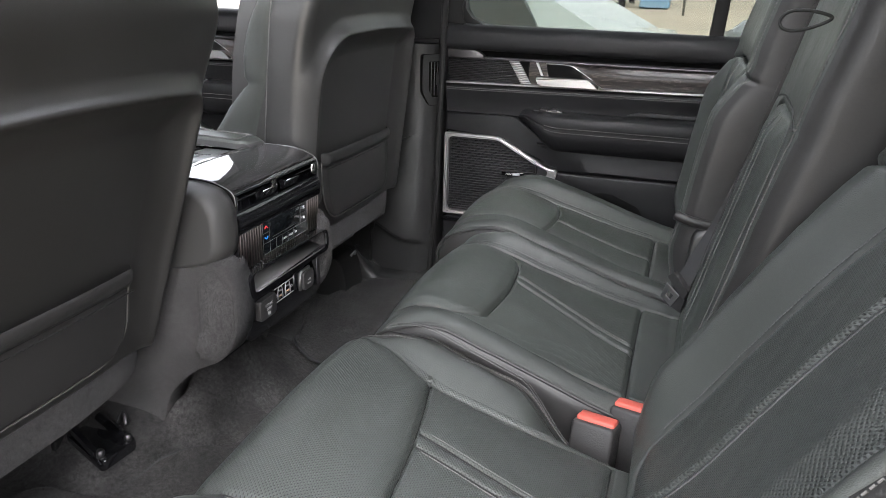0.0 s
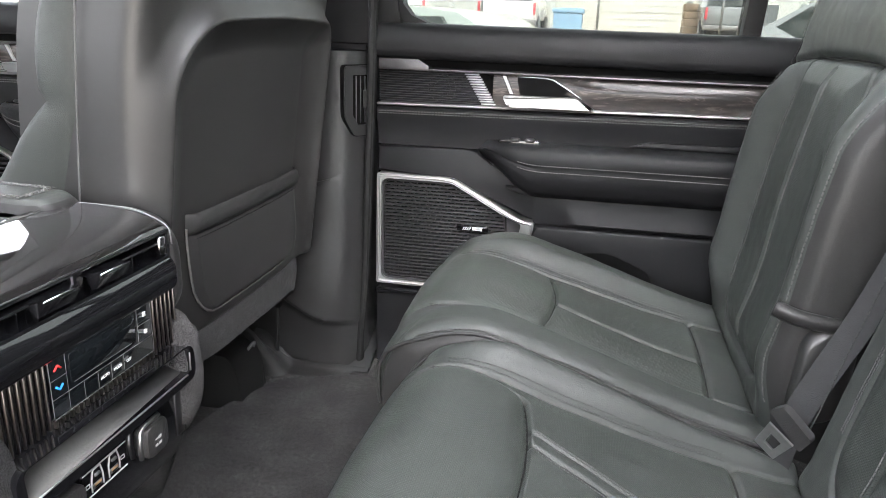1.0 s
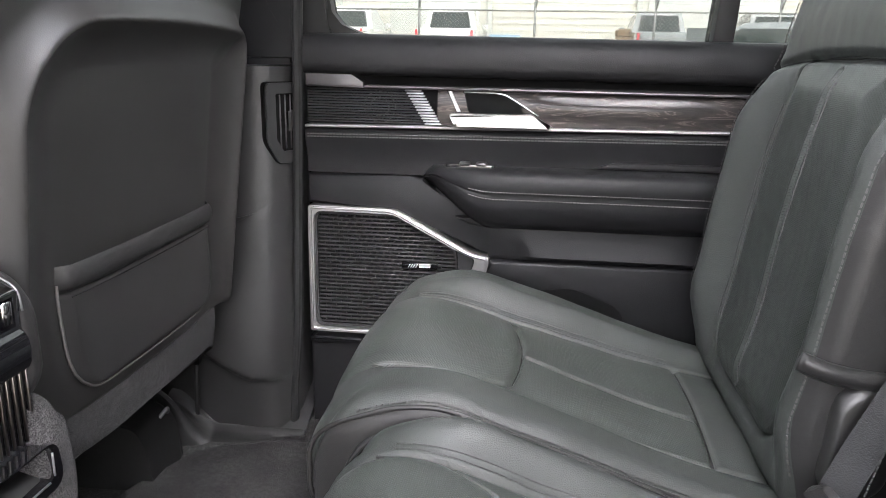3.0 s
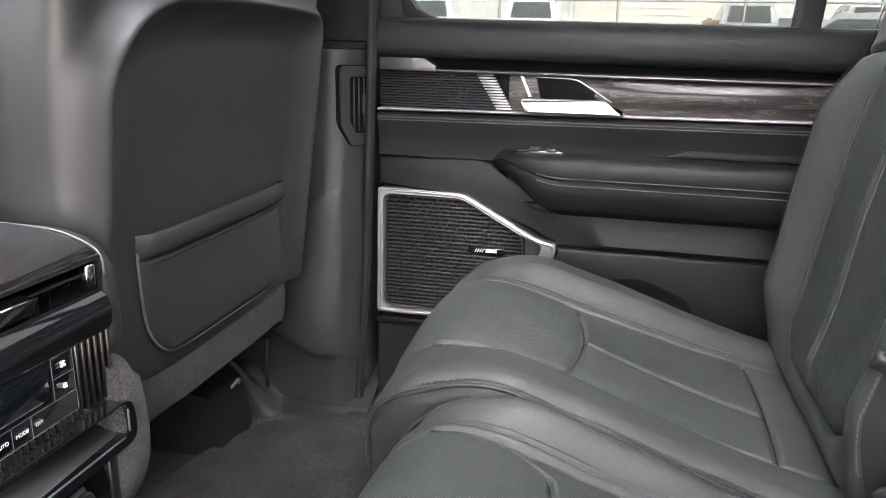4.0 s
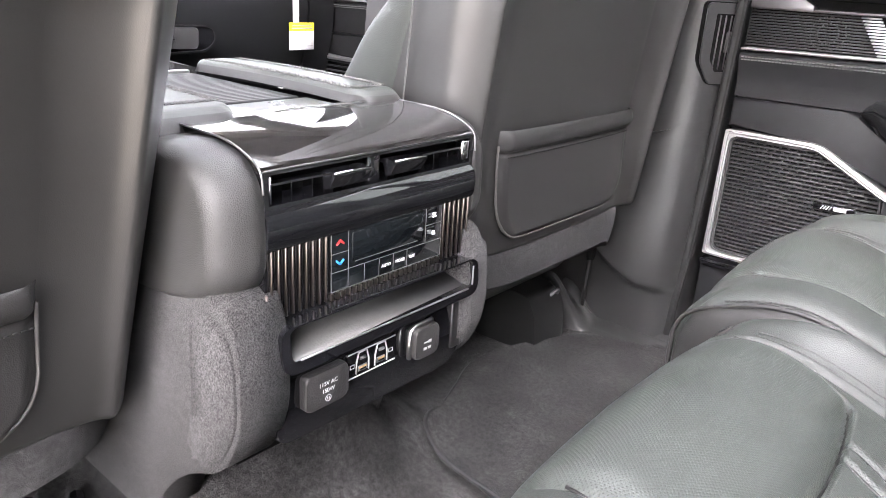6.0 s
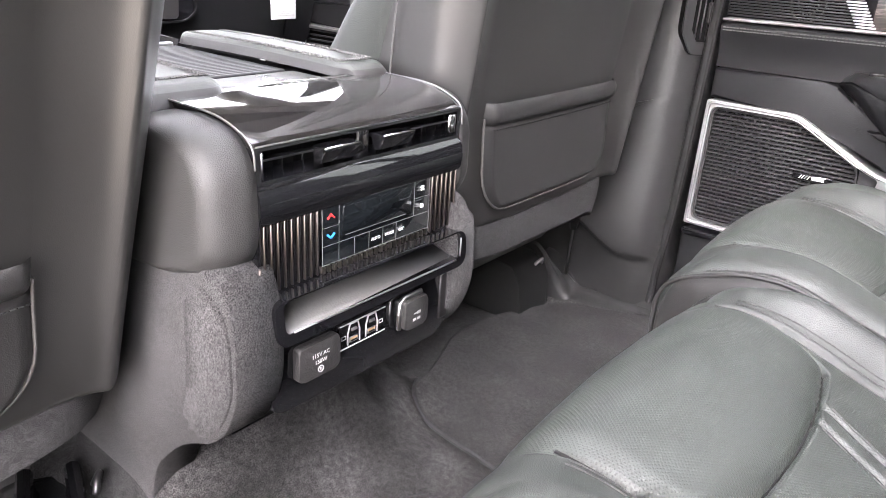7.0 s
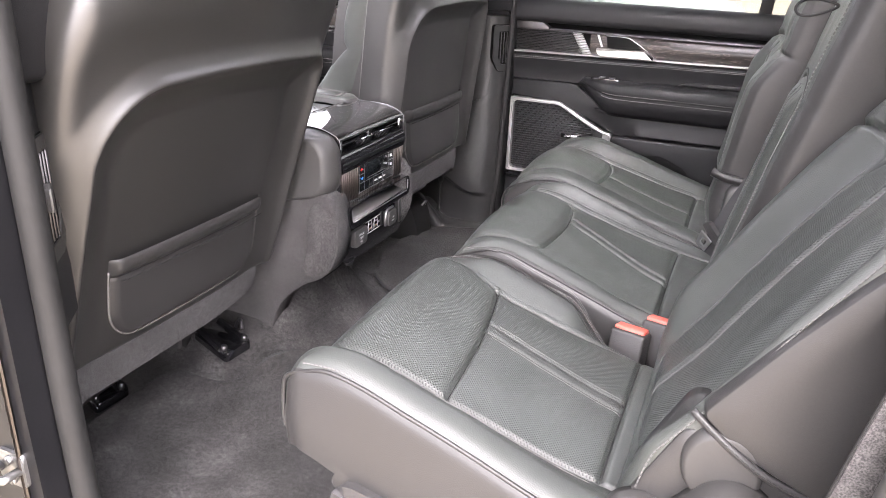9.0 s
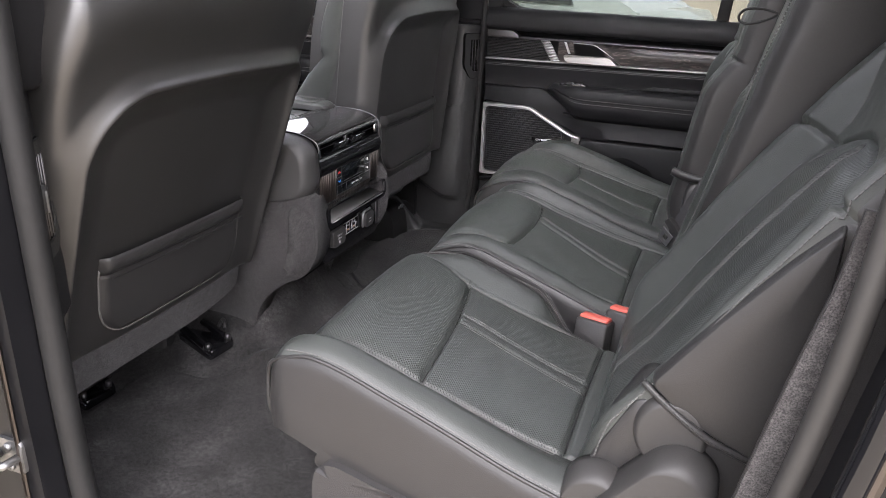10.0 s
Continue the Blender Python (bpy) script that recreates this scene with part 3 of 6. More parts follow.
def post_vent(p0, p1, z0, z1, label, flip=False):
    """Upright air outlet set into the slanting face between two points of the post's plan; it faces to the left of the way from p0 to p1."""
    d = Vector((p1[0] - p0[0], p1[1] - p0[1], 0))
    w = d.length
    d.normalize()
    n = Vector((0, 0, 1)).cross(d)
    m = Matrix(((d.x, n.x, 0, p0[0]), (d.y, n.y, 0, p0[1]), (0, 0, 1, 0), (0, 0, 0, 1)))
    v = thing("post_air_vent", ((p0[0] + p1[0]) / 2, (p0[1] + p1[1]) / 2, z0), label, "air vent", "post air vents")

    def add(name, bm, mat, note="", **kw):
        bm.transform(m)
        return part(name, bm, mat, v, note, **kw)
    def side(points):
        return [(w - u, z) for u, z in reversed(points)] if flip else points
    shape = [(0.0, z1), (w, z1), (w, z0 - 0.010), (0.022, z0 - 0.010), (0.0, z0 + 0.026)]
    out = rounded(side(shape), 0.009, 4)
    inn = rounded(side([(0.018, z1 - 0.017), (w - 0.003, z1 - 0.017), (w - 0.003, z0 + 0.010), (0.031, z0 + 0.010), (0.018, z0 + 0.030)]), 0.003, 4)
    gap = rounded(side([(u + (-0.0018 if u < 0.03 else 0.0018), z + (0.0018 if z > z0 + 0.02 else -0.0018)) for u, z in shape]), 0.010, 5)
    # the post is solid: flat near-black plates paint the shade of gap and duct
    add("gap", prism(gap, "y", -0.008, 0.0012), DARK, "near-black plate painting the shade round the bezel", smooth=False)
    add("bezel", ring_prism(out, inn, "y", -0.006, 0.0045), POST_SKIN, "chamfered black bezel", auto=30)
    add("duct", prism(inn, "y", -0.004, 0.0018), DARK, smooth=False)
    for u in (0.40, 0.55, 0.70, 0.86):
        uu = 1 - u if flip else u
        add("blade", box(uu * w - 0.0010, uu * w + 0.0010, -0.003, 0.0040, z0 + 0.014, z1 - 0.019, 0.0008, 1), GUNMETAL, "slim upright metal-edged blade")
    zm = (z0 + z1) / 2
    tab = [(0.64 * w, zm + 0.014), (0.72 * w, zm + 0.016), (0.82 * w, zm + 0.010), (0.82 * w, zm - 0.018), (0.64 * w, zm - 0.018)]
    add("tab", prism(rounded(side(tab), 0.0015, 3), "y", 0.002, 0.009, 0.001), HARD, "small black adjuster tab", auto=35)
    add("tab_edge", prism(rounded(side([(0.78 * w, zm + 0.011), (0.83 * w, zm + 0.009), (0.83 * w, zm - 0.018), (0.78 * w, zm - 0.018)]), 0.0008, 2), "y", 0.0085, 0.0105, 0.0005), STEEL, "bright metal edge of the tab", auto=35)
    return v


post_vent((0.0125, 0.8265), (-0.0270, 0.7715), 0.4915, 0.612, "black upright air vent in the centre post beside the closed door", True)

# driver-side centre post and door opening
post([(-0.34, -0.715), (-0.13, -0.70), (-0.071, -0.70), (-0.026, -0.765), (-0.026, -0.80), (-0.34, -0.80)], "post_left", 1, 0.66)
post_vent((-0.0695, -0.7025), (-0.0275, -0.7625), 0.462, 0.602, "black upright air vent in the centre post behind the driver seat")
wall_piece("post_upper_left", prism(rounded([(-0.27, 0.662), (-0.026, 0.662), (0.01, 1.06), (-0.17, 1.06)], 0.01), "y", -0.80, -0.715, 0.02, 3), SOFT, "black upper trim of the centre post")
guide = prism(rounded([(-0.105, 0.698), (-0.055, 0.692), (-0.030, 0.73), (-0.015, 0.89), (-0.12, 0.89)], 0.02, 6), "y", -0.715, -0.672, 0.014, 4)
g = thing("belt_guide_cover", (-0.03, -0.715, 0.66), "black plastic seat belt guide cover on the post", "belt guide")
part("cover", guide, SHELL, g, auto=30)
wall_piece("seal_left", tube(curve([(0.000, -0.79, 1.04), (-0.006, -0.79, 0.722), (-0.006, -0.79, 0.6), (-0.006, -0.79, 0.40), (-0.004, -0.79, 0.23), (0.006, -0.79, 0.10), (0.05, -0.79, 0.02), (0.12, -0.79, -0.005)], 50), 0.016, 14), RUBBER, "black rubber door seal on the opening")
body_left = prism([(-0.35, -0.15), (0.0, -0.15), (-0.016, 0.10), (-0.02, 0.3), (-0.02, 0.5), (-0.018, 0.72), (-0.012, 1.06), (-0.25, 1.06)], "y", -0.80, -0.835, 0.008, 3)
wall_piece("body_side_front", body_left, JAMB, "gloss black painted body at the centre post")
# tan ground reflection in the black paint, added as a bronze line
wall_piece("body_reflection", tube(curve([(-0.030, -0.838, 1.04), (-0.036, -0.838, 0.72), (-0.040, -0.838, 0.45), (-0.042, -0.838, 0.25), (-0.044, -0.838, 0.05), (-0.044, -0.838, -0.1)], 30), 0.0035, 8), BRONZE, "thin bronze line painting the yard's reflection in the body")
striker = thing("door_striker", (-0.12, -0.80, 0.09), "silver steel door striker bolted to the body", "striker")
part("plate", prism(rounded([(-0.135, 0.07), (-0.09, 0.07), (-0.09, 0.12), (-0.135, 0.12)], 0.01), "y", -0.835, -0.84, 0.002), STEEL, striker, auto=30)
part("loop", tube([(-0.13, -0.84, 0.095), (-0.13, -0.862, 0.097), (-0.115, -0.868, 0.097), (-0.1, -0.862, 0.097), (-0.1, -0.84, 0.095)], 0.006), STEEL, striker)
for z in (0.08, 0.11):
    part("bolt", tube([(-0.112, -0.838, z), (-0.112, -0.845, z)], 0.006, 6), STEEL, striker)
striker.location += Vector((0.055, 0.0, 0.112))

# the rear door, swung wide open on the centre post
door_plan = [(-0.055, -0.872), (-0.035, -0.895), (-0.30, -1.80), (-0.37, -1.79), (-0.09, -0.875)]
wall_piece("opened_door", prism(door_plan, "z", -0.12, 0.68, 0.02, 3), SOFT, "black lining of the opened rear door")

# rear edge of the door opening
opening = [(0.880, -0.80, 1.05), (0.866, -0.80, 0.85), (0.856, -0.80, 0.74), (0.852, -0.80, 0.66), (0.849, -0.80, 0.60), (0.842, -0.80, 0.52), (0.827, -0.80, 0.41), (0.800, -0.80, 0.26), (0.762, -0.79, 0.08), (0.73, -0.78, -0.01)]
wall_piece("seal_rear", tube(curve(opening, 60), 0.0110, 14), SEAL, "dark grey rubber seal round the rear of the door opening")
wall_piece("body_side_rear", prism([(0.902, 1.06), (0.878, 0.7), (0.870, 0.56), (0.852, 0.43), (0.828, 0.31), (0.795, 0.15), (0.75, -0.15), (2.6, -0.15), (2.6, 0.65), (1.1, 0.66), (1.02, 1.06)], "y", -0.795, -0.85, 0.012, 3), JAMB, "gloss black painted rear quarter panel")
# reflected streak of the sandy yard, painted as a bronze line
wall_piece("quarter_reflection", tube(curve([(x + 0.040, -0.848, z) for x, y, z in opening], 40), 0.006, 8), BRONZE, "bronze line painting the yard's reflection in the quarter panel")
# added gloss tube that mirrors the ground as a thin streak
wall_piece("quarter_streak_tube", tube(curve([(x + 0.028, -0.846, z) for x, y, z in opening], 40), 0.011, 12), PAINT, "gloss black tube added to catch a streak of the yard's reflection")
wall_piece("quarter_trim", prism([(0.884, 1.04), (0.868, 0.68), (0.820, 0.35), (0.765, 0.0), (1.05, 0.0), (1.08, 1.04)], "y", -0.795, -0.72, 0.02, 3), SOFT, "dark trim behind the seat")


# ---- seats ----
def seamed(samples, *marks):
    """Moves the samples nearest to the marks onto them."""
    out = list(samples)
    for m in marks:
        flat = [i for i, (a, d) in enumerate(out) if d == 0.0]
        k = min(flat, key=lambda i: abs(out[i][0] - m))
        out[k] = (m, 0.0)
    return out


SEAM_X = 0.610


def cushion(c, y0, y1, in0, in1, skin, nose=0.205, crown=0.300, well=0.0, flare=0.0, mid_line=(0, 0), bow=0.398, twin=True):
    """One place of the rear bench: base with raised bolsters, a quilted insert and its seams."""
    x0, x1 = nose, 0.69
    run = 0.66 - x0
    yc = (y0 + y1) / 2
    deep = 0.155
    bands = (-0.011, 0.011) if twin else (-0.011,)
    thread = STITCH_DARK if well else STITCH_FAINT

    def lines(x):
        t = min(max((x - x0) / run, 0), 1)
        if well:
            return in0 + 0.004 * t, in1 - 0.060 * smooth(0.0, 0.4, t) + 0.012 * smooth(0.5, 1.0, t)
        return in0 - 0.016 * t * t, in1 + 0.02 * t * t

    def arc(x):
        """The outer seam of the inboard bolster."""
        t = min(max((x - x0) / run, 0), 1)
        return in1 + 0.010 - 0.046 * t ** 1.3

    def middle(x):
        return lerp(*mid_line, min(max((x - bow) / (SEAM_X - bow), 0), 1))

    def warp(x, y):
        return y - flare * min(max((x - x0) / run, 0), 1) * (y1 - y) / (y1 - y0)

    def cross(y):
        u = (y - (in0 + in1) / 2) / ((in1 - in0) / 2)
        if well:
            return bow + 0.014 * (1 - u * u) - 0.025 * (u + 0.2)
        return bow + 0.018 * (1 - u * u) - 0.04 * smooth(0.80, 1.02, abs(u))

    def top(x, y):
        t = (x - x0) / run
        z = glide([(0, crown - 0.006), (0.2, crown), (0.45, crown - 0.034), (0.75, crown - 0.074), (1.0, crown - 0.098)], t)
        a, b = lines(x)
        inside = min(y - a, b - y)
        z += 0.030 * smooth(0.0, -0.05, inside) * (smooth(-0.15, 0.06, t) if well and y < yc else smooth(0.03, 0.35, t)) * (0.5 + 0.5 * smooth(1.1, 0.5, t))
        z += 0.009 * (1 - ((y - (a + b) / 2) / ((b - a) / 2)) ** 2) * smooth(-0.01, 0.03, inside)
        xc = cross(y)
        if -0.004 < inside and x < xc:
            z += 0.004 * smooth(0, 0.02, inside) * smooth(0, 0.02, xc - x)
        z += groove(inside, 0.0030, 0.0065) * smooth(0.03, 0.10, x - x0 + 0.02)
        if inside > -0.002:
            z += groove(x - xc, 0.0026, 0.009)
            if xc < x < SEAM_X:
                for k in bands:
                    z += groove(y - middle(x) - k, 0.003, 0.004)
        if well:
            z += groove(y - arc(x), 0.003, 0.007) * smooth(0.06, 0.10, x - x0)
        z += groove(x - SEAM_X, 0.004, 0.006) * smooth(-0.01, 0.01, inside)
        if well:
            z -= 0.055 * smooth(0.48, 0.56, x) * smooth(-0.300, -0.255, y)
        z += 0.0012 * noise.noise((x * 22, y * 22, y0)) + 0.002 * noise.noise((x * 7, y * 7, y0 + 5))
        return z

    across = seamed(profile(y1 - y0, deep, 0.030, deep, 0.030, 6, 8, 190), in0 - y0, in1 - y0)
    fore = profile(x1 - x0, deep, 0.048 if well else 0.065, 0.08, 0.02, 10, 12, 190)

    def drawn(a, x):
        """Moves the places across so that the seams lie on the same threads of the sheet all along."""
        l, r = lines(x)
        w, p, q = y1 - y0, in0 - y0, in1 - y0
        if a <= p:
            return a * (l - y0) / p
        if a >= q:
            return w - (w - a) * (y1 - r) / (w - q)
        return l - y0 + (a - p) * (r - l) / (q - p)

    def place(a, da, b, db):
        a = drawn(a, x0 + b)
        x, y = x0 + b, y0 + a
        turn = 0.034 if well else 0.05
        p, q = max(turn - b, 0), max(turn - min(a, y1 - y0 - a), 0)
        if p and q:
            k = max(p, q) / math.hypot(p, q)
            x = x0 + turn - p * k
            y = y0 + turn - q * k if a < (y1 - y0) / 2 else y1 - turn + q * k
        drop = min(math.hypot(da, db) if min(da, db) < 0.05 else max(da, db), deep) * (1 - 0.20 * smooth(0.10, 0.0, b) * smooth(0.06, deep, max(da, db)))
        tuck = 0.085 * smooth(0.10, deep * 1.12, db) ** 1.3 - 0.006 * math.sin(math.pi * min(db / deep, 1))
        seam = groove(da - 0.042, 0.004, 0.003) * (1 if db < 0.03 else 0)
        side = (0.004 * math.sin(math.pi * min(da / deep, 1)) + seam) * (-1 if a < (y1 - y0) / 2 else 1) if da > 0.01 else 0
        base = 0.045 * smooth(0.15, 0.42, b) * smooth(0.07, deep, da)
        return Vector((x + tuck, warp(x, y + side), top(x0 + b, y0 + a) - drop - base * 0.3))

    def region(a, b, da, db):
        a = drawn(a, x0 + b)
        x, y = x0 + b, y0 + a
        l, r = lines(x)
        if da > 0.014 or db > 0.09:
            return "side"
        if l < y < r:
            if x > SEAM_X:
                return "tail"
            return "front" if x < cross(y) else ("rear_a" if y < middle(x) else "rear_b")
        return "left" if y < (l + r) / 2 else "right"

    made = padded(across, fore, place, region, {
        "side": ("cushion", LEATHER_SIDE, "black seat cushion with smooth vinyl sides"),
        "front": ("front_insert", skin, "perforated front panel"),
        "rear_a": ("rear_insert", skin, ""), "rear_b": ("rear_insert", skin, ""),
        "tail": ("tail_panel", LEATHER, ""), "left": ("bolster", LEATHER, ""), "right": ("bolster", LEATHER, "")}, c, "side")

    def sewn(points):
        seam_line([(x, warp(x, y), top(x, y) + 0.0003) for x, y in points], made["side"])

    for k in (0, 1):
        sewn([(x, lines(x)[k]) for x in np.linspace(x0 + 0.045, SEAM_X, 60)])
    a, b = lines(bow)
    sewn([(cross(y), y) for y in np.linspace(a + 0.002, b - 0.002, 40)])
    sewn([(SEAM_X, y) for y in np.linspace(lines(SEAM_X)[0], lines(SEAM_X)[1], 24)])
    for k in bands:
        sewn([(x, middle(x) + k) for x in np.linspace(cross(middle(bow) + k) + 0.004, SEAM_X, 30)])
    if well:
        sewn([(x, arc(x)) for x in np.linspace(x0 + 0.07, SEAM_X - 0.02, 50)])

    # thread
    def edge_y(x, k):
        return arc(x) if well and k else lines(x)[k]

    th = bmesh.new()
    for k, off in ((0, -0.008), (0, -0.014), (1, 0.008), (1, 0.014)):
        stitches([(x, warp(x, edge_y(x, k) + off), top(x, edge_y(x, k) + off) + 0.0006) for x in np.linspace(x0 + 0.06, SEAM_X - 0.01, 80)], th, gap=0.0046, length=0.0036, r=0.00045)
    for s in ((-0.017, 0.017) if twin else (-0.017,)):
        stitches([(x, warp(x, middle(x) + s), top(x, middle(x) + s) + 0.0005) for x in np.linspace(bow + 0.025, SEAM_X - 0.004, 50)], th, gap=0.0046, length=0.0036, r=0.00045)
    part("stitching", th, thread, made["side"], "fine seam stitching", smooth=False)
    th = bmesh.new()
    for yy, s in ((y0, -1), (y1, 1)):
        a = 0.0 if s < 0 else y1 - y0
        line = [place(a - s * 0.006, 0.012, k, 0.0) + Vector((0, s * 0.0015, 0)) for k in np.linspace(x1 - x0 - 0.02, 0.036 if well else 0.055, 60)]
        stitches([p + Vector((0, -s * 0.004, 0.0042)) for p in line], th, gap=0.0058, length=0.0040, r=0.0007)
        nose_line = [place(a - s * 0.010, 0.008, 0.0, k) + Vector((-0.002, s * 0.003, 0)) for k in np.linspace(0.045, 0.125, 12)]
        cord = curve(line[::4] + [(line[-1] + nose_line[0]) / 2 + Vector((-0.006, s * 0.002, 0.006))] + nose_line[::3], 80)
        part("piping", tube(cord, 0.0026, 8), LEATHER_SIDE, made["side"], "raised edge piping")
    part("edge_stitching", th, STITCH if well else STITCH_FAINT, made["side"], "edge stitching", smooth=False)
    under = box(x0 + 0.07, x1 + 0.02, y0 + 0.02, y1 - 0.02, 0.02, crown - 0.14, 0.02)
    part("seat_base", under, HARD, c, "black plastic seat base")
    return c


def backrest(b, y0, y1, in0, in1, skin, base, lean, height, thick, neck, seam=0.04, low=0.06, dome=0.03, shoulder=True, poke=0.0, single=False, sway=0.0, crease=1.0, plump=1.0, tilt=0.0):
    """One rear backrest: rounded insert between bolsters, an upper pad, broad sides with a stitched hem."""
    up = Vector((math.sin(lean), 0, math.cos(lean)))
    out = Vector((-math.cos(lean), 0, math.sin(lean)))
    org = Vector((base[0], 0, base[1]))
    w = y1 - y0

    def lines(h):
        t = h / neck
        widen = 0.014 * math.sin(math.pi * min(max(t, 0), 1))
        drift = sway * smooth(0, 0.4, h)
        return in0 - widen + drift, in1 + widen + drift

    def inside(h, y):
        l, r = lines(h)
        dx = min(y - l, r - y)
        d = dx
        for edge, rad in ((h - low, 0.05), (neck - (0.003 if single and not poke else 0.012) + poke - h, dome)):
            if dx < rad and edge < rad:
                d = min(d, rad - math.hypot(rad - dx, rad - edge))
            else:
                d = min(d, edge)
        return dx, d

    def arch(y):
        return neck - 0.022 * abs((y - (in0 + in1) / 2) / (w / 2)) ** 3

    def lift(h, y):
        l, r = lines(h)
        dx, d = inside(h, y)
        n = plump * (0.030 * math.sin(math.pi * min(max((h + 0.05) / (height + 0.05), 0), 1)) + 0.016 * smooth(0.18, 0.0, h))
        upper = smooth(neck + 0.02, neck + 0.14, h) if poke else 0.0
        n += plump * 0.036 * max(smooth(0.0, -0.06, dx), upper) * smooth(0.0, 0.12, h) * (1.0 if poke else smooth(neck + 0.02, neck - 0.10, h))
        n += 0.005 * smooth(0.0, -0.05, h - low) - tilt * (y - y0) / w
        n += 0.010 * smooth(0.0, 0.04, d)
        n += groove(d, 0.0035, 0.007)
        if d > 0.01:
            m = (l + r) / 2
            if single:
                n += groove(y - m, 0.0025, 0.006) + 0.002 * math.exp(-((y - m - 0.006) / 0.004) ** 2)
            else:
                n += groove(y - m - 0.022, 0.003, 0.005) + groove(y - m + 0.022, 0.003, 0.005)
        a = arch(y)
        mark = 1.0 if not poke else smooth(0.004, -0.004, d)
        n += groove(h - a, 0.005, 0.009) * mark * crease + crease * 0.010 * smooth(a - 0.005, a + 0.06, h) * (1.0 if not poke else 0.25)
        n += 0.0015 * noise.noise((h * 12, y * 14, y0 * 3)) + 0.0006 * noise.noise((h * 45, y * 50, y0))
        return n

    across = seamed(profile(w, thick, 0.035, thick, 0.035, 10, 9, 190), in0 - y0, in1 - y0)
    upward = profile(height, 0.06, 0.03, thick, 0.05, 4, 9, 230)

    def drawn(a, h):
        l, r = lines(h)
        p, q = in0 - y0, in1 - y0
        if a <= p:
            return a * (l - y0) / p
        if a >= q:
            return w - (w - a) * (y1 - r) / (w - q)
        return l - y0 + (a - p) * (r - l) / (q - p)

    def place(a, da, h, dh):
        a = drawn(a, h)
        y = y0 + a
        drop = math.hypot(da, dh) if min(da, dh) < 0.06 else max(da, dh)
        p, q = max(0.05 - (height - h), 0), max(0.05 - min(a, w - a), 0)
        hh = h
        if p and q:
            k = max(p, q) / math.hypot(p, q)
            hh = height - 0.05 + p * k
            y = y0 + 0.05 - q * k if a < w / 2 else y1 - 0.05 + q * k
        puff = (0.004 * math.sin(math.pi * min(da / thick, 1)) + groove(da - seam, 0.004, 0.004)) if da > 0.02 else 0
        y += puff * (-1 if a < w / 2 else 1)
        return org + Vector((0, y, 0)) + up * hh + out * (lift(h, y0 + a) - drop)

    def region(a, h, da, dh):
        a = drawn(a, h)
        y = y0 + a
        dx, d = inside(h, y)
        if da > seam or dh > 0.06:
            return "side"
        if d > 0:
            m = sum(lines(h)) / 2
            if single:
                return "in_a" if y < m else "in_b"
            return "in_a" if y < m - 0.022 else ("in_m" if y < m + 0.022 else "in_b")
        if h > arch(y):
            return "top"
        return "left" if y < (in0 + in1) / 2 else "right"

    made = padded(across, upward, place, region, {
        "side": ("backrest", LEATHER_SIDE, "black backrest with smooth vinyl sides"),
        "top": ("upper_pad", LEATHER, "smooth padded upper section"),
        "in_a": ("insert", skin, ""), "in_b": ("insert", skin, ""), "in_m": ("insert_centre", skin, "perforated centre strip"),
        "left": ("bolster", LEATHER, ""), "right": ("bolster", LEATHER, "")}, b, "side")

    def at(h, y, n=0.0):
        return org + Vector((0, y, 0)) + up * h + out * (lift(h, y) + n)

    for s in (0, 1):
        seam_line([at(h, lines(h)[s], 0.0003) for h in np.linspace(low + 0.05, neck - max(0.05, dome) + poke, 60)], made["side"])
    if not poke:
        seam_line([at(arch(y), y, 0.0003) for y in np.linspace(y0 + 0.03, y1 - 0.03, 50)], made["side"])
    half = 0.0 if single else 0.022
    for s in ((0,) if single else (-1, 1)):
        seam_line([at(h, sum(lines(h)) / 2 + s * half, 0.0003) for h in np.linspace(low + 0.01, neck - 0.02 + poke, 60)], made["side"])
    for s in (-1, 1):
        for off in ((0.008,) if poke else (0.006, 0.010)):
            th = stitches([at(h, lines(h)[0 if s < 0 else 1] + s * off, 0.0006) for h in np.linspace(low + 0.05, neck - max(0.06, dome * 0.8) + poke, 70)], gap=0.0052, length=0.0038, r=0.0005)
            part("stitching", th, STITCH_DARK, made["side"], "fine grey seam stitching", smooth=False)
        yy = y0 if s < 0 else y1
        th = stitches([org + Vector((0, yy + s * 0.0022, 0)) + up * h + out * (lift(h, yy) - seam + 0.008) for h in np.linspace(0.06, height - 0.06, 90)], gap=0.0062, length=0.0042, r=0.0007)
        part("edge_stitching", th, STITCH if s < 0 else STITCH_FAINT, made["side"], "edge stitching", smooth=False)
        if single and s > 0:
            continue
        th = stitches([at(h, sum(lines(h)) / 2 + s * (0.012 if single else 0.028), 0.0006) for h in np.linspace(low + 0.02, neck - 0.03 + poke, 70)], gap=0.0052, length=0.0038, r=0.0006)
        part("stitching", th, STITCH_DARK, made["side"], "fine grey seam stitching", smooth=False)


def rear_seat(y, label):
    return thing("rear_seat", (0.5, y, FLOOR), label, "car seat", "rear bench places")


near_seat = rear_seat(-0.425, "black perforated leather rear seat, tilted back, beside the open door")
mid_seat = rear_seat(0.04, "black leather middle seat of the rear bench")
far_seat = rear_seat(0.495, "black leather rear seat beside the closed door")
cushion(near_seat, -0.685, -0.225, -0.598, -0.246, PERF_NEAR, nose=0.228, crown=0.335, well=1, flare=0.01, mid_line=(-0.420, -0.450), bow=0.392)
cushion(mid_seat, -0.212, 0.230, -0.124, 0.168, PERF_FLAT, nose=0.240, crown=0.335, bow=0.384, mid_line=(0.078, -0.010))
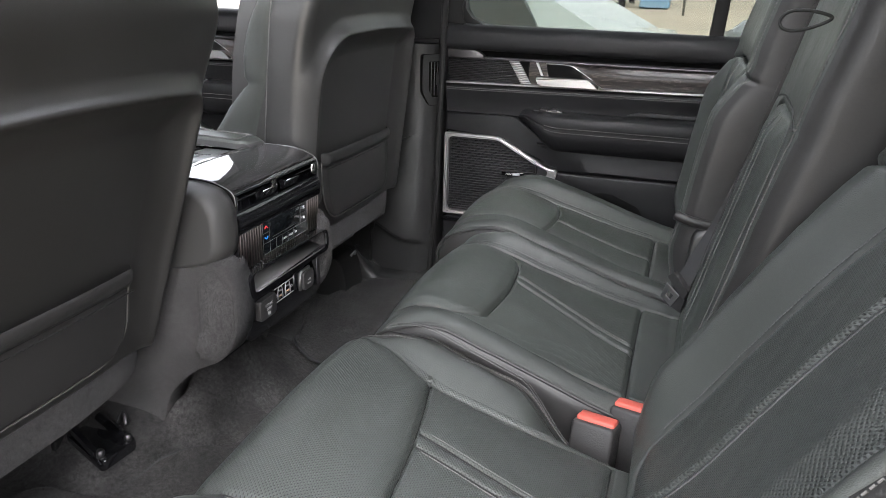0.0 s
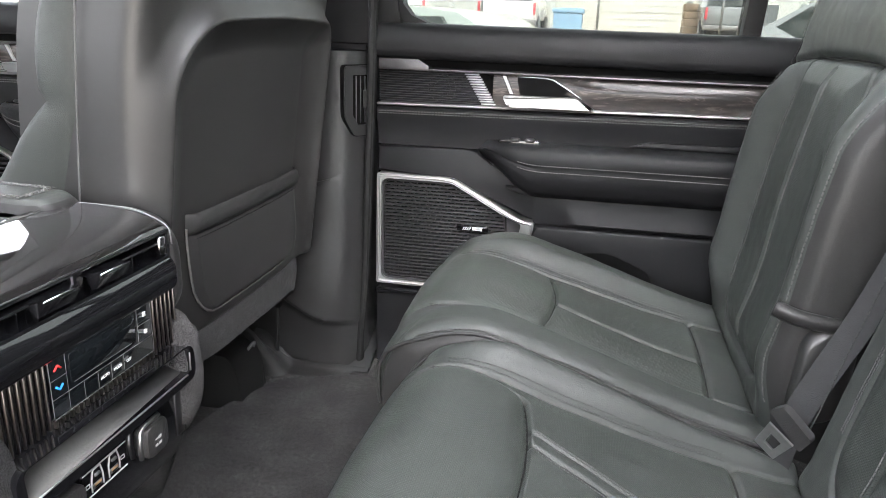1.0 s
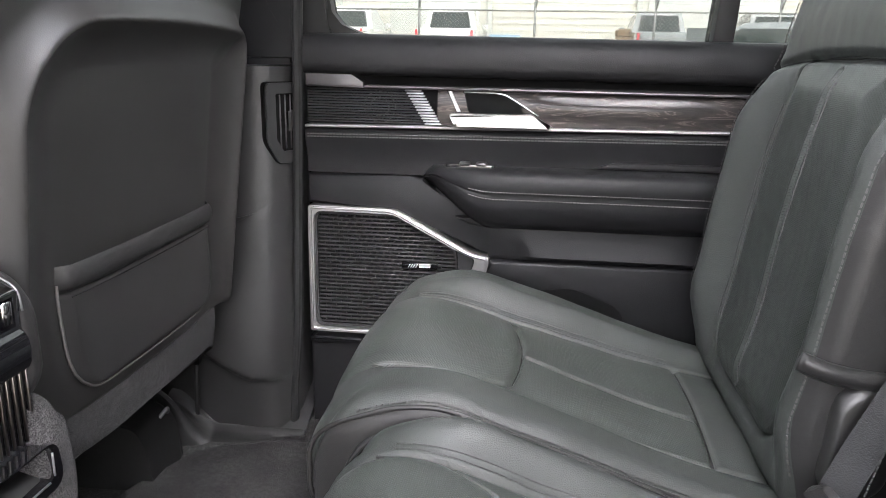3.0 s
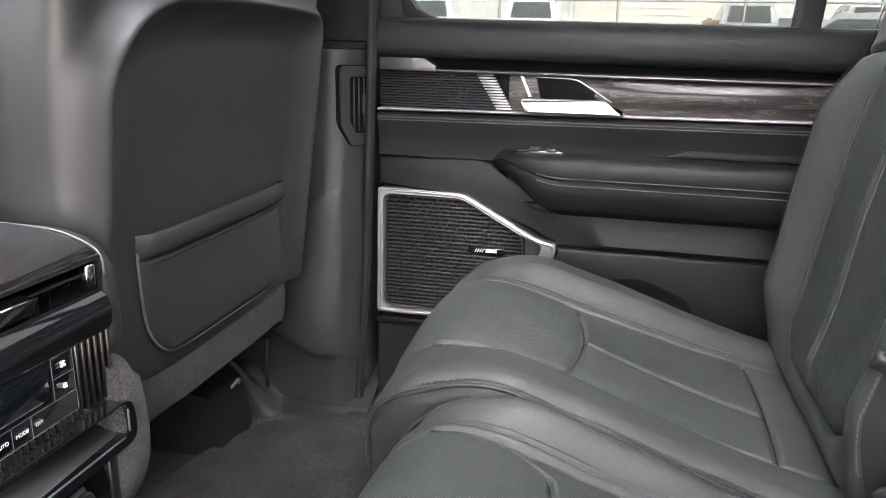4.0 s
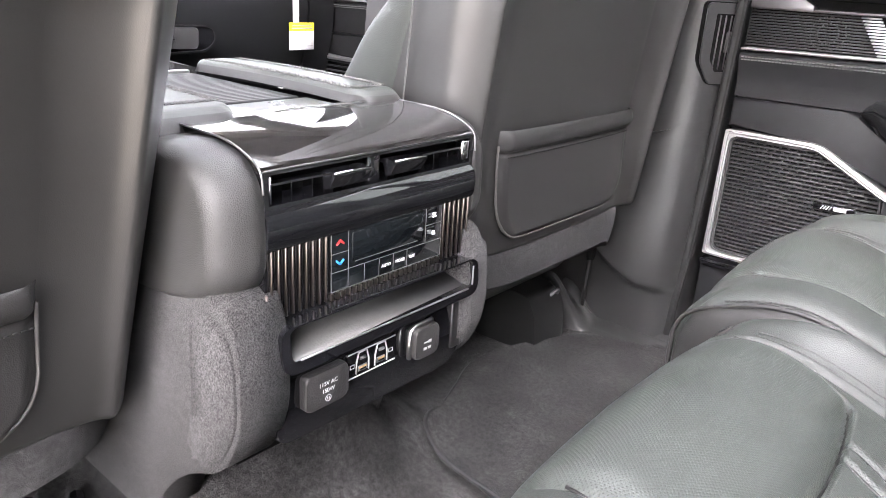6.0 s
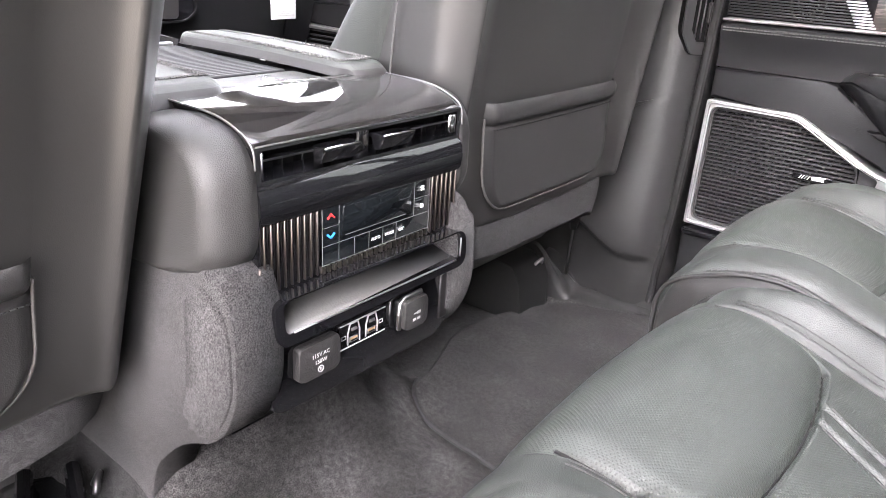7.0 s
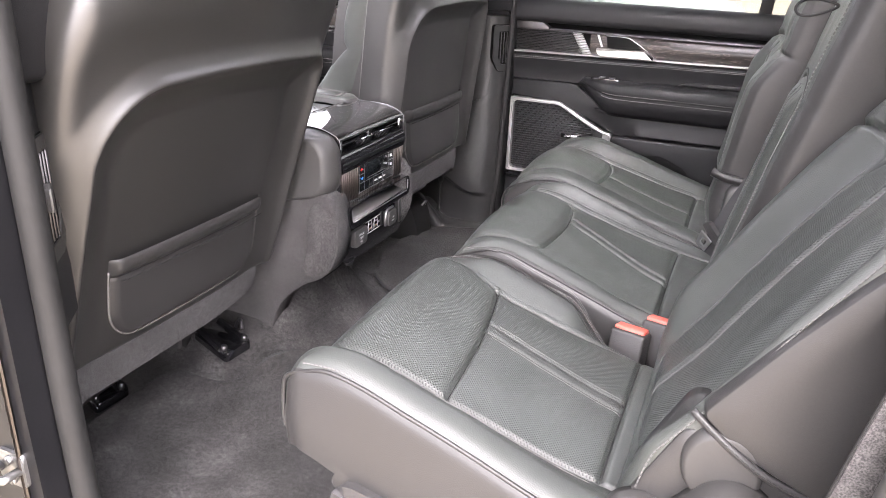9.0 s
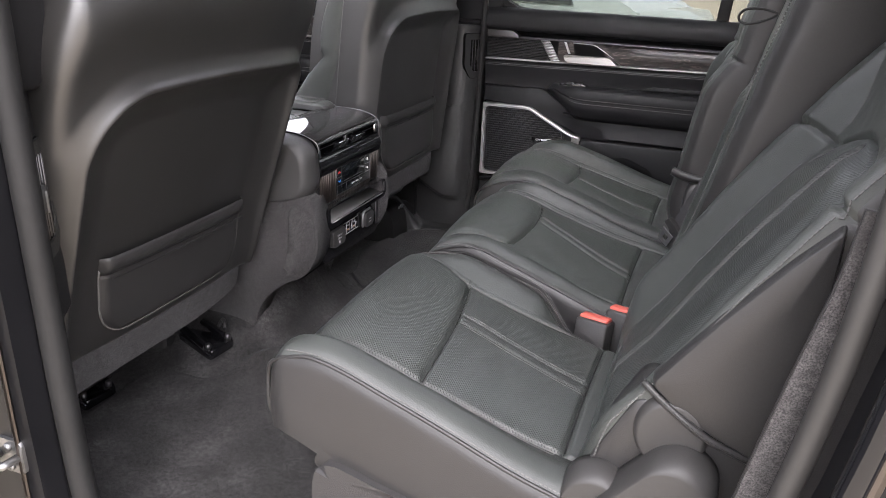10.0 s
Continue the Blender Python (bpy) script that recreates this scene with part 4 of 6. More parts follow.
cushion(far_seat, 0.238, 0.690, 0.352, 0.580, PERF_FLAT, nose=0.195, crown=0.335, bow=0.384, mid_line=(0.466, 0.438), twin=False)
backrest(near_seat, -0.655, -0.215, -0.585, -0.325, PERF_NEAR_BACK, (0.641, 0.235), radians(33.2), 0.70, 0.21, 0.450, seam=0.026, low=0.03, dome=0.12, poke=0.045, single=True, sway=-0.01)
backrest(mid_seat, -0.195, 0.195, -0.110, 0.120, PERF_BACK, (0.661, 0.235), radians(13.5), 0.72, 0.20, 0.43, seam=0.006, low=0.05, crease=0.1, plump=0.05, tilt=0.014)
backrest(far_seat, 0.255, 0.700, 0.340, 0.600, PERF_BACK, (0.676, 0.230), radians(10.5), 0.72, 0.17, 0.44, seam=0.014, low=0.04, dome=0.02, single=True, crease=0.8)


def front_seat(yc, w, zb, hem, pocket_low, ridge, top, x_hem, slope, hollow, label):
    """A front seat seen from behind: hard shell with an arched hollow, map pocket, carpeted foot."""
    s = thing("front_seat", (x_hem - 0.2, yc, FLOOR), label, "car seat", "front seats")
    h = top - zb

    def xr(z):
        return x_hem + slope * (z - hem)

    across = profile(w, 0.15, 0.026, 0.15, 0.026, 8, 10, 190)
    upward = profile(h, 0.03, 0.012, 0.16, 0.10, 4, 12, 190)
    rec_half, rec_top, rec_round = hollow
    crest_half, crest_round = 0.240, 0.095

    def edge_of(y, z, half, high, r):
        """Distance outside an upright outline with rounded upper corners (minus inside)."""
        dy, dz = abs(y) - half, z - high + 0.010 * (y / half) ** 2
        r *= lerp(1.0, 0.35, smooth(-0.05, 0.05, y))
        if dy > -r and dz > -r:
            return math.hypot(dy + r, dz + r) - r
        return max(dy, dz)

    def hollows(a, z):
        y = (a - w / 2) * wide(z)
        return edge_of(y, z, rec_half, rec_top, rec_round), edge_of(y, z, crest_half, ridge, crest_round)

    def face(a, z):
        d1, d2 = hollows(a, z)
        deep = 0.030 * (0.45 + 0.55 * smooth(pocket_low, pocket_low + 0.14, z))
        if d2 < 0:
            t = max(0.0, 1 + d2 / max(d1 + 0.016 - d2, 0.02)) if d1 > -0.016 else 0.0
            sunk = deep * (1 - t ** 1.7) if d1 > -0.016 else deep
        else:
            sunk = 0.013 * smooth(0.0, 0.035, d2) - 0.010 * smooth(0.04, 0.12, d2)
        x = xr(z) - sunk + 0.005 * math.exp(-(d2 / 0.008) ** 2)
        return x - 0.022 * abs((a - w / 2) / (w / 2)) ** 3

    def wide(z):
        return 1 + 0.04 * smooth(zb, ridge, z) - 0.14 * smooth(ridge + 0.02, top + 0.05, z)

    def place(a, da, b, db):
        z = zb + b
        drop = min(math.hypot(da, db), 0.2) if min(da, db) < 0.1 else max(da, db)
        return Vector((face(a, z) - drop, yc + (a - w / 2) * wide(z), z))

    def region(a, b, da, db):
        return "panel" if hollows(a, zb + b)[0] < -0.016 else "shell"

    padded(across, upward, place, region, {"shell": ("back_shell", SHELL, "smooth black moulded back shell"), "panel": ("back_panel", SHELL, "hollowed back panel")}, s)
    # map pocket
    off = 0.004
    hw, mid_y = 0.172, yc + off
    low, high = pocket_low, hem
    pb = bmesh.new()
    n_u, n_v = 60, 60
    rows = []
    for i in range(n_u + 1):
        row = []
        for j in range(n_v + 1):
            z = lerp(low, high, j / n_v)
            near = max(0.0, 0.06 - (z - low))
            half = hw - (0.06 - math.sqrt(max(0.06 ** 2 - near ** 2, 0)))
            a = lerp(-half, half, i / n_u)
            e = min(1 - abs(a) / half, j / n_v) if half > 0 else 0
            hz = (high - z) / 0.030
            roll_up = 0.007 * math.sin(math.pi * hz) ** 0.7 if 0 < hz < 1 else 0
            x = face(w / 2 + a + off, z) + 0.001 + 0.009 * smooth(0, 0.07, e) + groove(hz - 1.0, 0.10, 0.003) + roll_up * smooth(0, 0.02, 1 - abs(a) / half)
            row.append(pb.verts.new((x, mid_y + a * wide(z), z)))
        rows.append(row)
    for i in range(n_u):
        for j in range(n_v):
            pb.faces.new((rows[i][j], rows[i + 1][j], rows[i + 1][j + 1], rows[i][j + 1]))
    pocket = part("map_pocket", pb, LEATHER_SIDE, s, "flat vinyl map pocket")
    roll = [(face(w / 2 + a + off, high) + 0.007, mid_y + a * wide(high), high - 0.010) for a in np.linspace(-hw * 0.93, hw * 0.93, 30)]
    th = stitches([(x + 0.0005, y, z - 0.025) for x, y, z in roll], gap=0.006, length=0.0042, r=0.0007)
    part("stitching", th, RUBBER, pocket, "dark stitches under the pocket edge", smooth=False)
    edge = []
    for k in range(41):
        t = k / 40
        if t < 0.25:
            y, z = hw, lerp(high - 0.02, low + 0.06, t / 0.25)
        elif t < 0.4:
            g = (t - 0.25) / 0.15 * math.pi / 2
            y, z = hw - 0.06 + 0.06 * math.cos(g), low + 0.06 - 0.06 * math.sin(g)
        elif t < 0.6:
            y, z = lerp(hw - 0.06, -hw + 0.06, (t - 0.4) / 0.2), low
        elif t < 0.75:
            g = (t - 0.6) / 0.15 * math.pi / 2
            y, z = -hw + 0.06 - 0.06 * math.sin(g), low + 0.06 - 0.06 * math.cos(g)
        else:
            y, z = -hw, lerp(low + 0.06, high - 0.02, (t - 0.75) / 0.25)
        edge.append((face(w / 2 + y + off, z) + 0.003, mid_y + y * wide(z), z))
    part("piping", tube(edge, 0.0017, 8), PIPING, pocket, "pale raised pocket piping")
    # carpeted foot under the shell
    rows = []
    for i in range(9):
        bulge = 0.004 * math.sin(math.pi * i / 8)
        ring = []
        for j in range(25):
            u = lerp(-1, 1, j / 24)
            out = u * math.copysign(1, yc)
            z = lerp(zb + 0.015, zb - 0.056 - 0.034 * smooth(0.70, 1.0, out) + 0.016 * smooth(-0.2, -1.0, out), i / 8)
            ring.append((xr(zb) - 0.02 + bulge - 0.05 * abs(u) ** 9 - 0.006 * i / 8, yc + u * (w / 2 - 0.006), z))
        ring += [(xr(zb) - 0.16, yc + w / 2 - 0.03, lerp(zb + 0.015, zb - 0.05, i / 8)), (xr(zb) - 0.16, yc - w / 2 + 0.03, lerp(zb + 0.015, zb - 0.05, i / 8))]
        rows.append(ring)
    part("carpet_foot", loft(rows), FOOT_CARPET, s, "grey carpeted lower back", auto=50)
    # padded front of the backrest with deep bolsters and a shoulder crease
    rows = []
    crease = ridge - 0.10
    for i in range(49):
        t = i / 48
        z = lerp(zb - 0.04, top + 0.01, t)
        rel = z - ridge
        depth = glide([(-0.5, 0.33), (-0.35, 0.325), (-0.232, 0.30), (-0.192, 0.262), (-0.137, 0.220), (-0.10, 0.186), (-0.08, 0.186), (-0.042, 0.190), (0.01, 0.180), (0.10, 0.14), (0.18, 0.11), (0.3, 0.10)], rel)
        depth += groove(z - crease, 0.006, 0.012)
        hw2 = (w / 2) * (1.04 - 0.06 * smooth(0.75, 1, t)) * wide(z) - 0.004 + groove(z - crease, 0.006, 0.006)
        ring = []
        for j in range(56):
            g = 2 * math.pi * j / 56
            cs, sn = math.cos(g), math.sin(g)
            yy = hw2 * math.copysign(abs(cs) ** 0.5, cs)
            u = abs(yy / hw2)
            front = depth - 0.055 * (1 - u ** 2)
            back = 0.085
            mid_x = (front + back) / 2
            xx = -mid_x + (front - back) / 2 * math.copysign(abs(sn) ** 0.6, sn)
            shrink = 1 - 0.35 * smooth(0.95, 1.0, t)
            ring.append((xr(z) + xx, yc + yy * shrink, z))
        rows.append(ring)
    part("backrest", loft(rows), LEATHER, s, "black leather backrest with deep bolsters")
    for sg in (-1, 1):
        part("side_seam", tube([(xr(z) - 0.105, yc + sg * ((w / 2) * 1.04 * wide(z) - 0.0035), z) for z in np.linspace(zb + 0.03, top - 0.12, 50)], 0.0011, 6), STITCH_DARK, s, "thin grey side seam")
    # head restraint
    rows = []
    for i in range(17):
        t = i / 16
        z = top + 0.035 + 0.19 * t
        k = math.sin(math.pi * lerp(0.12, 0.92, t)) ** 0.4
        cx = xr(top) - 0.10 - 0.03 * t
        rows.append([(cx + 0.055 * k * math.copysign(abs(math.sin(2 * math.pi * j / 32)) ** 0.7, math.sin(2 * math.pi * j / 32)),
                      yc + 0.14 * k * math.copysign(abs(math.cos(2 * math.pi * j / 32)) ** 0.6, math.cos(2 * math.pi * j / 32)), z) for j in range(32)])
    part("head_restraint", loft(rows), LEATHER, s, "black leather head restraint")
    for sg in (-1, 1):
        part("post", tube([(xr(top) - 0.10, yc + sg * 0.06, top - 0.05), (xr(top) - 0.10, yc + sg * 0.06, top + 0.07)], 0.006), CHROME, s, "steel head restraint post")
    # seat cushion and rails
    cb = box(x_hem - 0.62, x_hem - 0.13, yc - w / 2 + 0.01, yc + w / 2 - 0.01, 0.12, 0.31, 0.05, 4)
    part("cushion", cb, LEATHER, s, "black leather seat cushion")
    for sg in (-1, 1):
        ry = yc + sg * (w / 2 - 0.055)
        part("rail", box(x_hem - 0.6, x_hem - 0.26, ry - 0.02, ry + 0.02, FLOOR + 0.002, FLOOR + 0.035, 0.004), RUBBER, s, "black steel seat rail")
        rail = part("rail_end", box(x_hem - 0.32, x_hem - 0.27, ry - 0.027, ry + 0.027, FLOOR + 0.003, FLOOR + 0.05, 0.006), HARD, s, "black plastic rail end cover")
    return s


front_seat(-0.448, 0.538, 0.222, 0.391, 0.245, 0.648, 0.82, -0.062, 0.34, (0.196, 0.612, 0.07), "black leather driver seat with hard shell and map pocket")
front_seat(0.447, 0.532, 0.272, 0.448, 0.296, 0.692, 0.87, -0.034, 0.12, (0.196, 0.662, 0.07), "black leather front passenger seat with hard shell and map pocket")


# ---- centre console ----
con = thing("centre_console", (-0.15, 0.01, FLOOR), "centre console with gloss black rear panel and leather sides", "console")
CL, CR = -0.128, 0.146
CON_SHIFT = Vector((-0.014, 0.004, 0.025))
# upper cover, rounded over at the rear
cover = [(-0.13, 0.436), (-0.13, 0.4635), (-0.085, 0.4638), (-0.055, 0.462), (-0.034, 0.4585), (-0.018, 0.4535), (-0.008, 0.4485), (-0.001, 0.4440), (0.0, 0.4425), (-0.03, 0.440)]
part("top_cover", prism(cover, "y", CL, CR), material("gloss_grey_cover", (0.012, 0.011, 0.011), 0.06, coat=0.6, vary=0.08, rough_vary=0.02), con, "gloss dark grey rear cover", auto=30)
part("cover_edge", tube([(x + 0.001, y, 0.4435) for x, y in ((0.0, CL + 0.002), (0.001, 0.0), (0.0, CR - 0.002))], 0.0008, 6), GUNMETAL, con, "fine metal edge")
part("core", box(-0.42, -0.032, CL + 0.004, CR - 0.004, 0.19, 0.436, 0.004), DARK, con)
# air outlet
vent = part("air_vent", ring_prism([(CL, 0.4425), (CR, 0.4425), (CR, 0.410), (CL, 0.410)], [(CL + 0.006, 0.4395), (CR - 0.006, 0.4395), (CR - 0.006, 0.4135), (CL + 0.006, 0.4135)], "x", -0.03, 0.001), PIANO, con, "gloss black air vent slot", smooth=False)
part("duct", box(-0.034, -0.030, CL + 0.004, CR - 0.004, 0.411, 0.442), DARK, vent, smooth=False)
for y0, y1 in ((CL + 0.007, -0.012), (0.016, CR - 0.007)):
    part("vane", box(-0.022, -0.004, y0, y1, 0.4285, 0.4305, 0.0008, 1), PIANO, vent)
    part("vane_edge", box(-0.0045, -0.003, y0, y1, 0.4288, 0.4302), GUNMETAL, vent, "thin bright vane edge", smooth=False)
for i in range(11):
    y = lerp(CL + 0.02, CR - 0.02, i / 10)
    part("fin", box(-0.029, -0.017, y - 0.0007, y + 0.0007, 0.4137, 0.4255), PIANO, vent, smooth=False)
part("divider", box(-0.026, -0.004, -0.006, 0.010, 0.4137, 0.4393, 0.001, 1), PIANO, vent)
part("divider_edge", box(-0.0045, -0.003, -0.0065, -0.0050, 0.4200, 0.4380), SATIN, vent, "bright divider edge", smooth=False)
for y in (-0.0385, 0.0365):
    tab = prism([(-0.004, 0.4345), (0.010, 0.4335), (0.0125, 0.4315), (0.006, 0.4195), (0.000, 0.4180), (-0.004, 0.4280)], "y", y - 0.0225, y + 0.0225, 0.001)
    part("tab", tab, PIANO, vent, "gloss black adjuster tab", auto=30)
    part("tab_trim", tube([(0.0115, y - 0.0225, 0.4335), (0.0115, y + 0.0215, 0.4335), (0.0070, y + 0.0223, 0.4240)], 0.0012, 6), CHROME, vent, "chrome tab edge")
part("vent_end", box(-0.01, 0.0015, CR - 0.018, CR - 0.007, 0.416, 0.438, 0.002, 1), CHROME, vent, "bright chrome vent end")
part("vent_end", box(-0.01, 0.0005, CL + 0.007, CL + 0.010, 0.414, 0.438, 0.001, 1), CHROME, vent, "bright chrome vent end")
# gloss fascia: bulged band, ribbed flanks, control field
band = [(-0.03, 0.410), (0.001, 0.410), (0.006, 0.402), (0.0075, 0.392), (0.006, 0.380), (0.003, 0.3745), (-0.03, 0.3745)]
part("gloss_band", prism(band, "y", CL, CR), PIANO, con, "curved gloss black band", auto=35)
part("fascia", box(-0.03, 0.0, CL, CR, 0.309, 0.3745), PIANO, con, "gloss black fascia", smooth=False)
for a, c, n in ((CL + 0.006, -0.062, 9), (0.102, CR - 0.004, 6)):
    for i in range(n):
        y = lerp(a, c, i / (n - 1))
        part("rib", box(0.0, 0.0035, y - 0.0011, y + 0.0011, 0.311, 0.388 - 0.0012 * abs(i - n / 2), 0.0008, 1), BRONZE, con)
panel = part("control_panel", box(0.0, 0.0022, -0.056, 0.098, 0.318, 0.375, 0.001, 1), SCREEN, con, "black climate control panel")
X = 0.0026


def strip(y0, y1, z0, z1, mat=None, name="line", parent=None, x=X):
    return part(name, box(x - 0.0006, x, y0, y1, z0, z1), mat or LINE_PRINT, parent or panel, smooth=False)


strip(-0.056, 0.098, 0.3745, 0.3752)
strip(-0.056, 0.098, 0.3178, 0.3185)
for y in (-0.056, -0.035, 0.073, 0.0975):
    strip(y, y + 0.0005, 0.337 if y > 0.05 else 0.318, 0.375)
strip(-0.035, 0.098, 0.3368, 0.3374)
strip(-0.056, -0.035, 0.3550, 0.3556)
strip(-0.056, -0.035, 0.3368, 0.3374)
strip(0.073, 0.0975, 0.3555, 0.3561)
for y in (-0.014, 0.006, 0.026, 0.046, 0.098):
    strip(y, y + 0.0005, 0.318, 0.337)
part("display", box(0.0022, 0.0030, -0.030, 0.068, 0.3425, 0.3715, 0.0003, 1), SCREEN, panel, "blank dark display")
strip(-0.027, 0.06, 0.3425, 0.3431, x=0.0034)


def chevron(y, z, s, mat):
    b = bmesh.new()
    for sg in (-1, 1):
        tube([(X + 0.0003, y, z + s * 0.0022), (X + 0.0003, y + sg * 0.0045, z - s * 0.0018)], 0.0011, 6, b)
    part("arrow_icon", b, mat, panel)


chevron(-0.0455, 0.3655, 1, RED_ICON)
chevron(-0.0455, 0.3465, -1, BLUE_ICON)
for z, r in ((0.3655, 0.0030), (0.3460, 0.0024)):
    b = bmesh.new()
    for k in range(4):
        g = k * math.pi / 2 + 0.5
        tube([(X, 0.0855 + 0.0007 * math.cos(g), z + 0.0007 * math.sin(g)), (X, 0.0855 + r * math.cos(g + 0.4), z + r * math.sin(g + 0.4))], [0.0006, 0.0014], 6, b)
    part("fan_icon", b, WHITE, panel)
facing = Matrix(((0, 0, 1, 0), (1, 0, 0, 0), (0, 1, 0, 0), (0, 0, 0, 1)))
for words, y in (("AUTO", 0.016), ("MODE", 0.036), ("OFF", 0.054)):
    flat_text(words, 0.0046, Matrix.Translation((X, y, 0.3275)) @ facing, WHITE, panel)
b = bmesh.new()
for i in range(22):
    y = lerp(-0.054, 0.096, i / 21)
    box(0.0, 0.003, y - 0.0014, y + 0.0014, 0.3098, 0.3165, bm=b)
part("louvre", b, BRONZE, con, "row of small louvres", smooth=False)
# storage tray
lip = rounded([(CL, 0.309), (CR, 0.309), (CR + 0.004, 0.265), (CL + 0.004, 0.262)], 0.016, 5)
lip_in = rounded([(CL + 0.010, 0.3075), (CR - 0.009, 0.3075), (CR - 0.007, 0.2755), (CL + 0.013, 0.2735)], 0.009, 5)
tray = part("storage_tray", ring_prism(lip, lip_in, "x", -0.03, 0.020), PIANO, con, "gloss black tray surround", auto=35)
part("tray_floor", prism([(-0.060, 0.265), (-0.060, 0.296), (-0.045, 0.290), (0.010, 0.2755), (0.018, 0.2740), (0.018, 0.2695)], "y", CL + 0.010, CR - 0.008), TRAY, tray, "grey rubber tray floor")
part("tray_back", box(-0.066, -0.060, CL + 0.010, CR - 0.008, 0.255, 0.312), HARD, tray, smooth=False)
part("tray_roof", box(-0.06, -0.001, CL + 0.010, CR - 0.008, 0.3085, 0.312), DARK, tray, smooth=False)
for y in (CL + 0.0115, CR - 0.0095):
    part("tray_side", box(-0.06, 0.004, y - 0.002, y + 0.002, 0.262, 0.308), HARD, tray, smooth=False)
part("tray_lip", tube([(0.0205, y, 0.2748) for y in np.linspace(CL + 0.022, CR - 0.016, 12)], 0.0011, 6), SATIN, tray, "thin bright tray lip")
part("tray_lip", tube([(0.0205, CR - 0.009, z) for z in np.linspace(0.278, 0.300, 6)], 0.0009, 6), SATIN, tray, "thin bright tray lip")
# bright edges down the left flank
for z0, z1 in ((0.300, 0.338), (0.262, 0.296)):
    part("flank_strip", tube([(0.004, CL - 0.001, z1), (0.004, CL - 0.001, z0)], 0.0016, 6), BRONZE, con, "thin bronze flank strip")
# socket panel
low = part("socket_panel", prism(rounded([(CL + 0.004, 0.262), (CR - 0.002, 0.262), (CR - 0.004, 0.20), (CR - 0.02, 0.178), (CL + 0.012, 0.182), (CL + 0.006, 0.20)], 0.010), "x", -0.03, 0.004, 0.002), PIANO, con, "gloss black socket panel", auto=35)
cover1 = part("socket_cover", prism(rounded([(-0.095, 0.2105), (-0.043, 0.2105), (-0.043, 0.2475), (-0.095, 0.2475)], 0.006, 5), "x", 0.004, 0.014, 0.0025, 3), HARD, con, "square black outlet cover", auto=35)
for words, z, size in (("115V AC", 0.2345, 0.0062), ("150W", 0.2270, 0.0062)):
    flat_text(words, size, Matrix.Translation((0.0145, -0.069, z)) @ facing, GREY_PRINT, cover1)
b = tube([(0.0144, -0.069 + 0.0034 * math.cos(g), 0.2185 + 0.0034 * math.sin(g)) for g in np.linspace(0, 2 * math.pi, 16)[:-1]], 0.0004, 5, closed=True)
box(0.0142, 0.0147, -0.0702, -0.0697, 0.217, 0.220, bm=b)
box(0.0142, 0.0147, -0.0683, -0.0678, 0.217, 0.220, bm=b)
part("plug_icon", b, GREY_PRINT, cover1, smooth=False)
cover2 = part("port_cover", prism(rounded([(0.050, 0.2125), (0.087, 0.2125), (0.087, 0.2475), (0.050, 0.2475)], 0.006, 5), "x", 0.004, 0.018, 0.0025, 3), HARD, con, "black port cover standing ajar", auto=35)
part("port_rim", tube([(0.009, 0.049, 0.213), (0.010, 0.0478, 0.230), (0.010, 0.049, 0.2455), (0.010, 0.056, 0.2495), (0.010, 0.083, 0.2495)], 0.0028, 8), SATIN, con, "bright silver rim of the port")
b = box(0.018, 0.0184, 0.063, 0.069, 0.2295, 0.2310)
box(0.018, 0.0184, 0.069, 0.074, 0.2285, 0.2320, bm=b)
box(0.018, 0.0184, 0.062, 0.067, 0.2215, 0.2245, bm=b)
box(0.018, 0.0184, 0.069, 0.074, 0.2215, 0.2245, bm=b)
part("port_symbol", b, GREY_PRINT, cover2, smooth=False)
part("socket_trim", box(0.002, 0.006, CR - 0.022, CR - 0.006, 0.196, 0.256, 0.002), GUNMETAL, con, "grey metal-look end trim")
usb = part("usb_panel", prism(rounded([(-0.037, 0.2195), (0.029, 0.2195), (0.032, 0.2475), (-0.037, 0.2475)], 0.002, 2), "x", 0.004, 0.0055), PIANO, con, smooth=False)
for z in (0.2475, 0.2205):
    strip(-0.036, 0.030, z - 0.0014, z, GREY_PRINT, "usb_edge", usb, 0.0061)
for y in (-0.0165, 0.0095):
    b = tube([(0.0058, y + u, z) for u, z in ((-0.0085, 0.2225), (-0.0085, 0.235), (-0.0055, 0.2455), (0.0055, 0.2455), (0.0085, 0.235), (0.0085, 0.2225))], 0.0009, 6)
    part("port_outline", b, GREY_PRINT, usb)
    part("port", box(0.005, 0.0062, y - 0.0062, y + 0.0062, 0.2240, 0.2305, 0.0006, 1), STEEL, usb, "silver USB port")
    part("port_tongue", box(0.006, 0.0066, y - 0.005, y + 0.005, 0.2275, 0.2295), ORANGE, usb, smooth=False)
    part("port_slot", box(0.006, 0.0067, y - 0.004, y + 0.004, 0.2255, 0.2268), DARK, usb, smooth=False)
    part("small_port", tube([(0.006, y - 0.0035, 0.2385), (0.006, y + 0.0035, 0.2385)], 0.0017, 8), STEEL, usb, "small oval port")
for y in (-0.0305, 0.0235):
    b = ring_prism([(y - 0.003, 0.230), (y + 0.003, 0.230), (y + 0.003, 0.2345), (y - 0.003, 0.2345)], [(y - 0.0023, 0.2307), (y + 0.0023, 0.2307), (y + 0.0023, 0.2338), (y - 0.0023, 0.2338)], "x", 0.0055, 0.006)
    part("port_icon", b, GREY_PRINT, usb, smooth=False)
